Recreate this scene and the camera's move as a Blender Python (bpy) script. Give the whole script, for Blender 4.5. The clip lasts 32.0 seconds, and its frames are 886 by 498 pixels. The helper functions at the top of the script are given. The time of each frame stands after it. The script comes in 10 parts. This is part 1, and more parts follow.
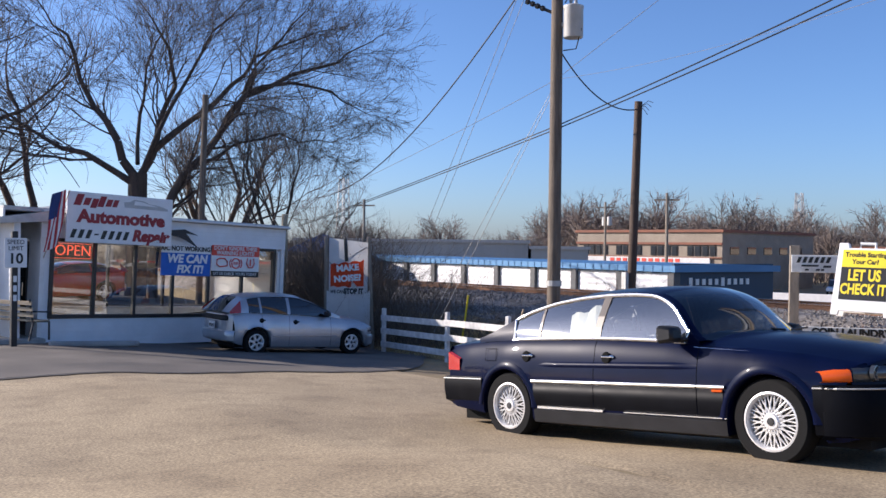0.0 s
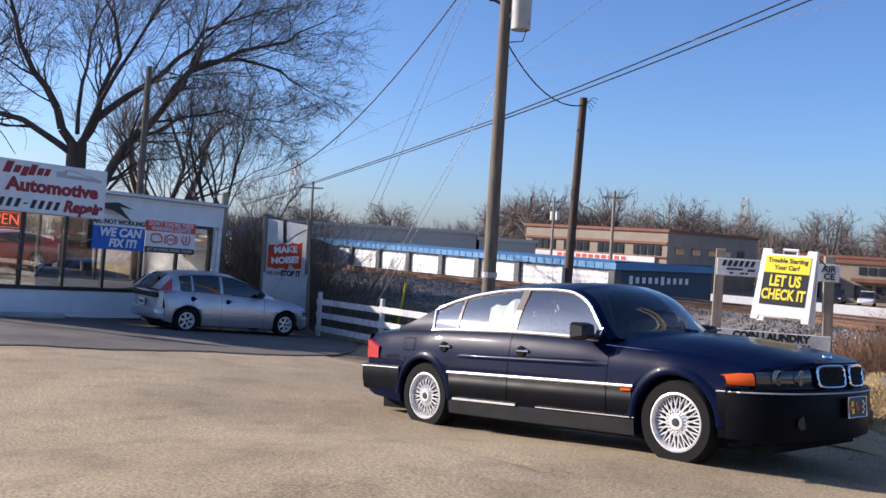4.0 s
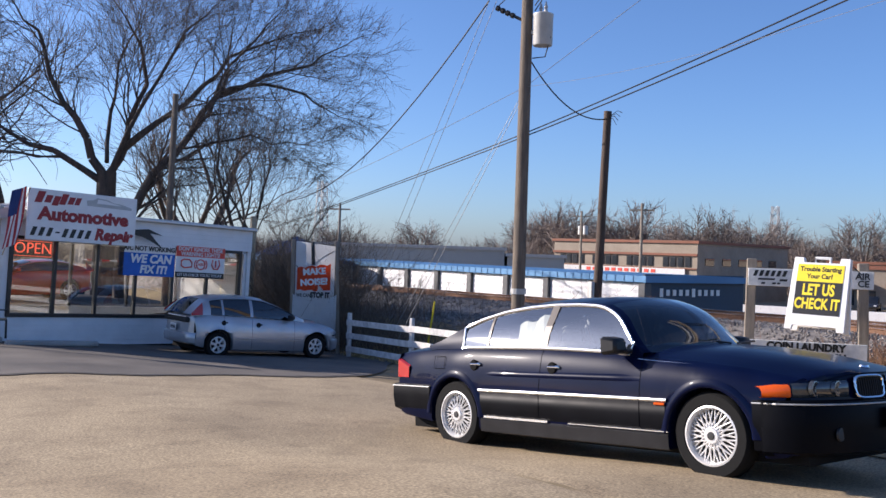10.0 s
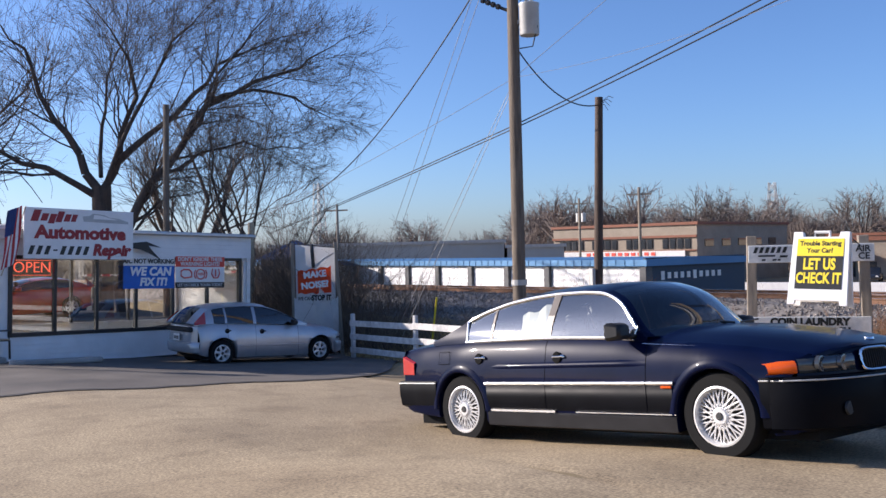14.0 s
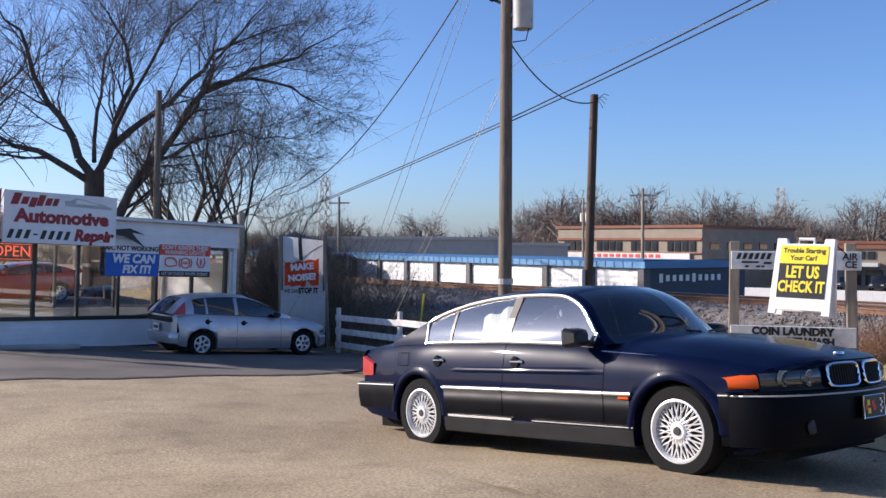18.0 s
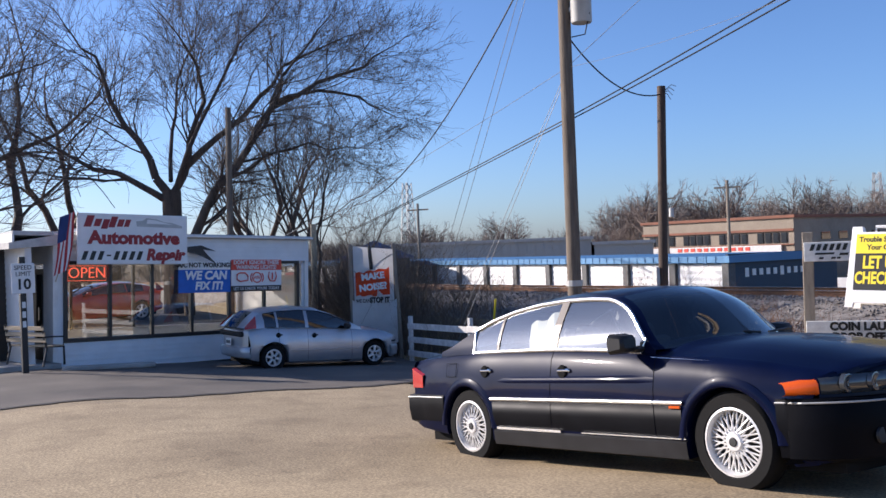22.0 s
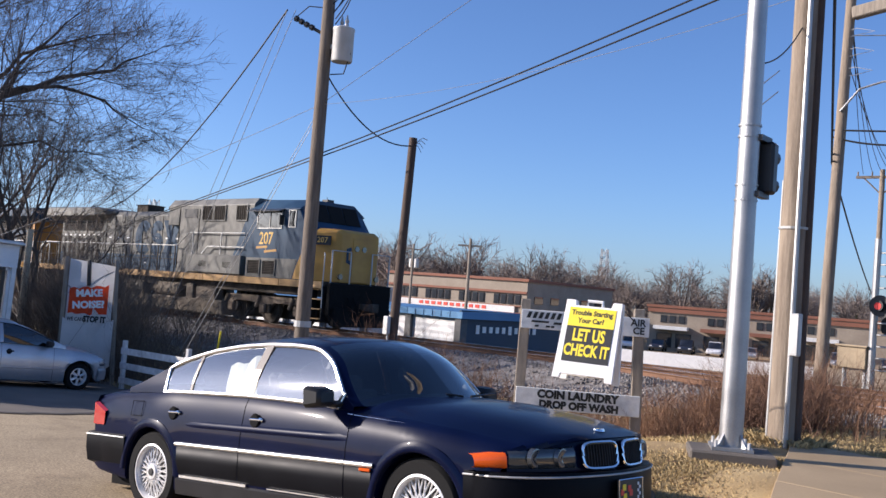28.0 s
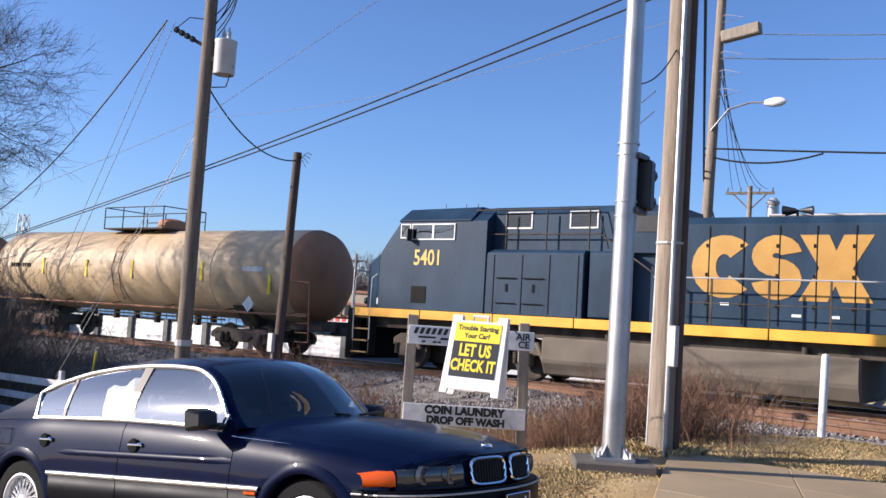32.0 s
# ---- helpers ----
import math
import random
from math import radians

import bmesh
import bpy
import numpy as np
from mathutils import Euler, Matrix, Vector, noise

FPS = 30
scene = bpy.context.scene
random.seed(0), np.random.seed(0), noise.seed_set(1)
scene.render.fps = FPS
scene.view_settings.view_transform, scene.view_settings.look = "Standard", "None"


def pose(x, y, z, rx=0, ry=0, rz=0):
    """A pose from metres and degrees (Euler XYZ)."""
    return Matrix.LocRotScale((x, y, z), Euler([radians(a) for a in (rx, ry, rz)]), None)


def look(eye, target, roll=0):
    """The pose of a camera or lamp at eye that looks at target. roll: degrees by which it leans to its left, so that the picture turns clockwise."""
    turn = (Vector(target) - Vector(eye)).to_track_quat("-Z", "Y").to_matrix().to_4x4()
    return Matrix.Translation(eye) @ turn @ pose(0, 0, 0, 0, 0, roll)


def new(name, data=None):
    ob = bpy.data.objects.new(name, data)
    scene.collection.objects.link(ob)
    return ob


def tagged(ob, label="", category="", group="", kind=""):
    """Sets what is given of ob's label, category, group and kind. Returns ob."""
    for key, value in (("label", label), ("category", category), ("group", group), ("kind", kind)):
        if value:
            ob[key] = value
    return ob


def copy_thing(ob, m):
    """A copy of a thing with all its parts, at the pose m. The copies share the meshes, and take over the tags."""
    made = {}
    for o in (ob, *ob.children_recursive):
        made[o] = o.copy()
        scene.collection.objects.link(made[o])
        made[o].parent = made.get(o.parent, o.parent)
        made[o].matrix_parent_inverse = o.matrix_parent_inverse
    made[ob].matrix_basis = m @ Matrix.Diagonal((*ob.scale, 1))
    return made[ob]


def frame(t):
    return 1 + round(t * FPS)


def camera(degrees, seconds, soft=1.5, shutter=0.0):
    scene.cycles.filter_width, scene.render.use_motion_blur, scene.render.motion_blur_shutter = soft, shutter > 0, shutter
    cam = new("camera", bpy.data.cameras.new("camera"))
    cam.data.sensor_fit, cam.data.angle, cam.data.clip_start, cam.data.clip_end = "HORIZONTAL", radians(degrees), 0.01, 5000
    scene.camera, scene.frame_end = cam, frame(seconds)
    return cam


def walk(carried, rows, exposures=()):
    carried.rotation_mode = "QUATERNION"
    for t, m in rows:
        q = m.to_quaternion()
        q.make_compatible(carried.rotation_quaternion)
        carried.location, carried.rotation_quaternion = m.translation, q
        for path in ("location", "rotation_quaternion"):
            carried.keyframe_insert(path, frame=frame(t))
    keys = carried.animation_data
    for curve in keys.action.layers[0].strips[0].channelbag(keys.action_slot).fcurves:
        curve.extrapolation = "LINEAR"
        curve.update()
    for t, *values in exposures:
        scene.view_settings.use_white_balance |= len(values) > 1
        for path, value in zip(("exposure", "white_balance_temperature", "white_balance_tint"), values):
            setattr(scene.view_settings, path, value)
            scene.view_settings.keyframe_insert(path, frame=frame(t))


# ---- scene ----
cam = camera(50.2, 32.0)
PATH = [
    (0, (0.48, -0.819, 1.725), (-1.189, 0.284, 1.72), 0.7),
    (0.5, (0.543, -0.76, 1.722), (-1.143, 0.315, 1.714), 0.8),
    (1, (0.627, -0.567, 1.73), (-1.052, 0.516, 1.643), 4.3),
    (1.5, (0.566, -0.5, 1.74), (-1.034, 0.7, 1.737), 2.5),
    (2, (0.571, -0.519, 1.742), (-1.035, 0.674, 1.757), 2.1),
    (2.5, (0.581, -0.528, 1.735), (-1.031, 0.656, 1.714), 3.1),
    (3, (0.581, -0.521, 1.742), (-1.018, 0.68, 1.711), 2.9),
    (3.5, (0.568, -0.512, 1.735), (-1.037, 0.681, 1.702), 3.3),
    (5.5, (0.563, -0.517, 1.736), (-1.057, 0.656, 1.73), 3.4),
    (6, (0.561, -0.506, 1.732), (-1.071, 0.651, 1.717), 2.9),
    (6.5, (0.565, -0.503, 1.735), (-1.064, 0.656, 1.74), 2.2),
    (7, (0.561, -0.496, 1.743), (-1.069, 0.662, 1.766), 1.4),
    (7.5, (0.565, -0.497, 1.739), (-1.066, 0.66, 1.769), 1.3),
    (8, (0.563, -0.496, 1.743), (-1.072, 0.656, 1.766), 1.2),
    (8.5, (0.562, -0.505, 1.74), (-1.071, 0.648, 1.766), 1.2),
    (9, (0.562, -0.505, 1.737), (-1.069, 0.651, 1.762), 1.4),
    (9.5, (0.557, -0.505, 1.737), (-1.08, 0.644, 1.752), 1.8),
    (10, (0.558, -0.498, 1.737), (-1.086, 0.641, 1.745), 1.9),
    (10.5, (0.558, -0.495, 1.736), (-1.087, 0.642, 1.738), 1.7),
    (11, (0.556, -0.477, 1.732), (-1.082, 0.67, 1.721), 1.3),
    (11.5, (0.557, -0.486, 1.735), (-1.059, 0.692, 1.751), -0.2),
    (12, (0.561, -0.483, 1.731), (-1.058, 0.691, 1.738), -0.4),
    (12.5, (0.549, -0.477, 1.734), (-1.069, 0.698, 1.713), -1.0),
    (13, (0.542, -0.471, 1.738), (-1.089, 0.686, 1.724), -1.3),
    (13.5, (0.544, -0.479, 1.741), (-1.095, 0.667, 1.729), -1.6),
    (14, (0.543, -0.469, 1.741), (-1.101, 0.671, 1.739), -1.4),
    (14.5, (0.548, -0.476, 1.744), (-1.086, 0.677, 1.75), -1.1),
    (16.5, (0.511, -0.431, 1.743), (-1.096, 0.76, 1.72), -0.6),
    (17, (0.474, -0.325, 1.72), (-1.082, 0.931, 1.666), -2.0),
    (17.5, (0.531, -0.063, 1.748), (-1.057, 1.153, 1.703), 0.2),
    (18, (0.454, 0.16, 1.745), (-1.198, 1.287, 1.734), 0.3),
    (18.5, (0.357, 0.338, 1.756), (-1.323, 1.423, 1.763), 1.7),
    (19, (0.331, 0.555, 1.745), (-1.392, 1.571, 1.735), 2.6),
    (19.5, (0.352, 0.677, 1.769), (-1.383, 1.671, 1.784), 1.7),
    (20, (0.352, 0.681, 1.764), (-1.387, 1.668, 1.764), 1.0),
    (20.5, (0.357, 0.714, 1.771), (-1.385, 1.696, 1.788), -1.3),
    (21, (0.364, 0.72, 1.772), (-1.371, 1.714, 1.787), -2.2),
    (21.5, (0.362, 0.723, 1.762), (-1.384, 1.699, 1.769), -2.4),
    (22, (0.365, 0.723, 1.763), (-1.383, 1.696, 1.763), -2.2),
    (22.5, (0.373, 0.716, 1.766), (-1.371, 1.694, 1.767), -2.2),
    (23, (0.372, 0.72, 1.768), (-1.375, 1.694, 1.777), -2.2),
    (23.5, (0.368, 0.72, 1.767), (-1.378, 1.696, 1.78), -2.2),
    (24, (0.371, 0.731, 1.757), (-1.378, 1.701, 1.768), -2.7),
    (24.5, (0.368, 0.736, 1.757), (-1.38, 1.708, 1.76), -2.9),
    (26.5, (0.481, 0.79, 1.773), (-1.163, 1.931, 1.785), 0.3),
    (27, (0.275, 0.93, 1.777), (-1.291, 2.172, 1.841), 2.2),
    (27.5, (0.188, 1.12, 1.779), (-1.311, 2.444, 1.813), 2.0),
    (28, (0.137, 1.257, 1.801), (-1.297, 2.648, 1.892), 4.4),
    (28.5, (0.107, 1.284, 1.814), (-1.234, 2.76, 1.951), 3.9),
    (29, (0.106, 1.311, 1.822), (-1.142, 2.869, 1.945), 4.2),
    (29.5, (0.086, 1.331, 1.814), (-1.091, 2.943, 1.942), 3.4),
    (30, (0.073, 1.315, 1.815), (-1.165, 2.877, 1.985), 3.6),
    (30.5, (0.083, 1.297, 1.804), (-1.209, 2.812, 1.991), 3.8),
    (31, (0.09, 1.285, 1.814), (-1.214, 2.793, 1.977), 4.1),
    (31.5, (0.085, 1.28, 1.815), (-1.212, 2.796, 1.96), 4.6),
    (32, (0.108, 1.271, 1.817), (-1.148, 2.821, 1.956), 3.7),
]
walk(cam, [(t, look(eye, target, roll)) for t, eye, target, roll in PATH], exposures=[(0, 0.62, 5900, 19), (27, 0.62, 5900, 19), (30.5, 0.72, 5900, 19), (32, 0.72, 5900, 19)])

# ---- world, sun, exposure ----
SUN_AZ, SUN_EL = 222.0, 21.5
world = bpy.data.worlds.new("sky")
scene.world = world
world.use_nodes = True
_n = world.node_tree.nodes
_sky = _n.new("ShaderNodeTexSky")
_sky.sky_type, _sky.sun_disc = "NISHITA", False
_sky.sun_elevation, _sky.sun_rotation = radians(SUN_EL), radians(90 - SUN_AZ)
_sky.air_density, _sky.dust_density, _sky.ozone_density, _sky.altitude = 0.9, 1.1, 5.3, 300
world.node_tree.links.new(_sky.outputs[0], _n["Background"].inputs[0])
_n["Background"].inputs[1].default_value = 0.109
sun = new("sun", bpy.data.lights.new("sun", "SUN"))
sun.data.energy, sun.data.angle, sun.data.color = 5.0, radians(0.55), (1.0, 0.88, 0.7)
_d = Vector((math.cos(radians(SUN_AZ)) * math.cos(radians(SUN_EL)), math.sin(radians(SUN_AZ)) * math.cos(radians(SUN_EL)), math.sin(radians(SUN_EL))))
sun.matrix_world = look(_d * 50, (0, 0, 0))


# ---- materials ----
def mat(name, col, rough=0.6, metal=0.0, var=0.12, scale=6.0, bump=0.0, col2=None, fine=60.0, spec=0.5, coat=0.0, stretch=None, emit=0.0, isl=0.0):
    """A node material: two scales of noise vary the colour and the roughness; bump adds relief."""
    m = bpy.data.materials.new(name)
    m.use_nodes = True
    nt = m.node_tree
    b = nt.nodes["Principled BSDF"]
    b.inputs["Metallic"].default_value = metal
    b.inputs["Specular IOR Level"].default_value = spec
    b.inputs["Coat Weight"].default_value = coat
    b.inputs["Coat Roughness"].default_value = 0.03
    tc = nt.nodes.new("ShaderNodeTexCoord")
    mp = nt.nodes.new("ShaderNodeMapping")
    nt.links.new(tc.outputs["Object"], mp.inputs[0])
    if stretch:
        mp.inputs["Scale"].default_value = stretch
    n1 = nt.nodes.new("ShaderNodeTexNoise")
    n1.inputs["Scale"].default_value, n1.inputs["Detail"].default_value = scale, 5
    n2 = nt.nodes.new("ShaderNodeTexNoise")
    n2.inputs["Scale"].default_value, n2.inputs["Detail"].default_value = fine, 3
    for n in (n1, n2):
        nt.links.new(mp.outputs[0], n.inputs[0])
    add = nt.nodes.new("ShaderNodeMath")
    add.operation = "MULTIPLY_ADD"
    add.inputs[1].default_value = 0.35
    nt.links.new(n2.outputs[0], add.inputs[0])
    nt.links.new(n1.outputs[0], add.inputs[2])
    ramp = nt.nodes.new("ShaderNodeValToRGB")
    c2 = col2 or tuple(min(1, c * (1 + var)) for c in col)
    c1 = col if col2 else tuple(c * (1 - var) for c in col)
    ramp.color_ramp.elements[0].color, ramp.color_ramp.elements[1].color = (*c1, 1), (*c2, 1)
    ramp.color_ramp.elements[0].position, ramp.color_ramp.elements[1].position = 0.48, 0.86
    nt.links.new(add.outputs[0], ramp.inputs[0])
    out = ramp.outputs[0]
    if isl:
        g = nt.nodes.new("ShaderNodeNewGeometry")
        oi = nt.nodes.new("ShaderNodeObjectInfo")
        ad = nt.nodes.new("ShaderNodeMath")
        nt.links.new(g.outputs["Random Per Island"], ad.inputs[0])
        nt.links.new(oi.outputs["Random"], ad.inputs[1])
        fr = nt.nodes.new("ShaderNodeMath")
        fr.operation = "FRACT"
        nt.links.new(ad.outputs[0], fr.inputs[0])
        mr = nt.nodes.new("ShaderNodeMapRange")
        mr.inputs["To Min"].default_value, mr.inputs["To Max"].default_value = 1 - isl, 1 + isl
        nt.links.new(fr.outputs[0], mr.inputs[0])
        mx = nt.nodes.new("ShaderNodeVectorMath")
        mx.operation = "SCALE"
        nt.links.new(out, mx.inputs[0])
        nt.links.new(mr.outputs[0], mx.inputs["Scale"])
        out = mx.outputs[0]
    nt.links.new(out, b.inputs["Base Color"])
    rr = nt.nodes.new("ShaderNodeMapRange")
    rr.inputs["From Min"].default_value, rr.inputs["From Max"].default_value = 0.3, 0.75
    rr.inputs["To Min"].default_value, rr.inputs["To Max"].default_value = max(0.0, rough * (1 - 0.5 * var)), min(1, rough * (1 + 0.5 * var))
    nt.links.new(n1.outputs[0], rr.inputs[0])
    nt.links.new(rr.outputs[0], b.inputs["Roughness"])
    if bump:
        bp = nt.nodes.new("ShaderNodeBump")
        bp.inputs["Strength"].default_value, bp.inputs["Distance"].default_value = min(1, bump), 0.02
        nt.links.new(add.outputs[0], bp.inputs["Height"])
        nt.links.new(bp.outputs[0], b.inputs["Normal"])
    if emit:
        nt.links.new(out, b.inputs["Emission Color"])
        b.inputs["Emission Strength"].default_value = emit
    return m


def glass_mat(name, tint, gloss=0.04, rough=0.01):
    """Thin pane: tinted see-through with a sharp reflection."""
    m = bpy.data.materials.new(name)
    m.use_nodes = True
    nt = m.node_tree
    nt.nodes.remove(nt.nodes["Principled BSDF"])
    tr = nt.nodes.new("ShaderNodeBsdfTransparent")
    tr.inputs[0].default_value = (*tint, 1)
    gl = nt.nodes.new("ShaderNodeBsdfGlossy")
    gl.inputs["Roughness"].default_value = rough
    fr = nt.nodes.new("ShaderNodeFresnel")
    fr.inputs[0].default_value = 1.5
    ma = nt.nodes.new("ShaderNodeMath")
    ma.operation, ma.use_clamp = "MULTIPLY_ADD", True
    ma.inputs[1].default_value, ma.inputs[2].default_value = 1.6, gloss
    nt.links.new(fr.outputs[0], ma.inputs[0])
    mix = nt.nodes.new("ShaderNodeMixShader")
    nt.links.new(ma.outputs[0], mix.inputs[0])
    nt.links.new(tr.outputs[0], mix.inputs[1])
    nt.links.new(gl.outputs[0], mix.inputs[2])
    nt.links.new(mix.outputs[0], nt.nodes["Material Output"].inputs[0])
    return m


def ground_mat():
    """Dry winter grass, bare earth and gravel, mixed by large noise."""
    m = mat("winter_ground", (0.16, 0.115, 0.06), 0.95, var=0.3, scale=0.35, bump=0.8, col2=(0.36, 0.27, 0.13), fine=9.0)
    return m


def lot_mat():
    """Worn concrete lot: large stains, fine aggregate, hairline cracks."""
    m = mat("lot_concrete", (0.33, 0.248, 0.142), 0.92, var=0.2, scale=0.45, bump=0.35, col2=(0.475, 0.368, 0.22), fine=38.0)
    nt = m.node_tree
    b = nt.nodes["Principled BSDF"]
    src = b.inputs["Base Color"].links[0].from_socket
    tc = nt.nodes["Texture Coordinate"]
    n3 = nt.nodes.new("ShaderNodeTexNoise")
    n3.inputs["Scale"].default_value, n3.inputs["Detail"].default_value = 1.7, 8
    nt.links.new(tc.outputs["Object"], n3.inputs[0])
    rp = nt.nodes.new("ShaderNodeValToRGB")
    rp.color_ramp.elements[0].position, rp.color_ramp.elements[1].position = 0.33, 0.5
    rp.color_ramp.elements[0].color, rp.color_ramp.elements[1].color = (0.8, 0.79, 0.78, 1), (1, 1, 1, 1)
    nt.links.new(n3.outputs[0], rp.inputs[0])
    n4 = nt.nodes.new("ShaderNodeTexNoise")
    n4.inputs["Scale"].default_value, n4.inputs["Detail"].default_value = 46, 5
    nt.links.new(tc.outputs["Object"], n4.inputs[0])
    rp2 = nt.nodes.new("ShaderNodeValToRGB")
    rp2.color_ramp.elements[0].position, rp2.color_ramp.elements[1].position = 0.34, 0.66
    rp2.color_ramp.elements[0].color, rp2.color_ramp.elements[1].color = (0.55, 0.54, 0.53, 1), (1.28, 1.28, 1.28, 1)
    nt.links.new(n4.outputs[0], rp2.inputs[0])
    m1 = nt.nodes.new("ShaderNodeVectorMath")
    m1.operation = "MULTIPLY"
    nt.links.new(src, m1.inputs[0])
    nt.links.new(rp.outputs[0], m1.inputs[1])
    m2 = nt.nodes.new("ShaderNodeVectorMath")
    m2.operation = "MULTIPLY"
    nt.links.new(m1.outputs[0], m2.inputs[0])
    nt.links.new(rp2.outputs[0], m2.inputs[1])
    nt.links.new(m2.outputs[0], b.inputs["Base Color"])
    return m


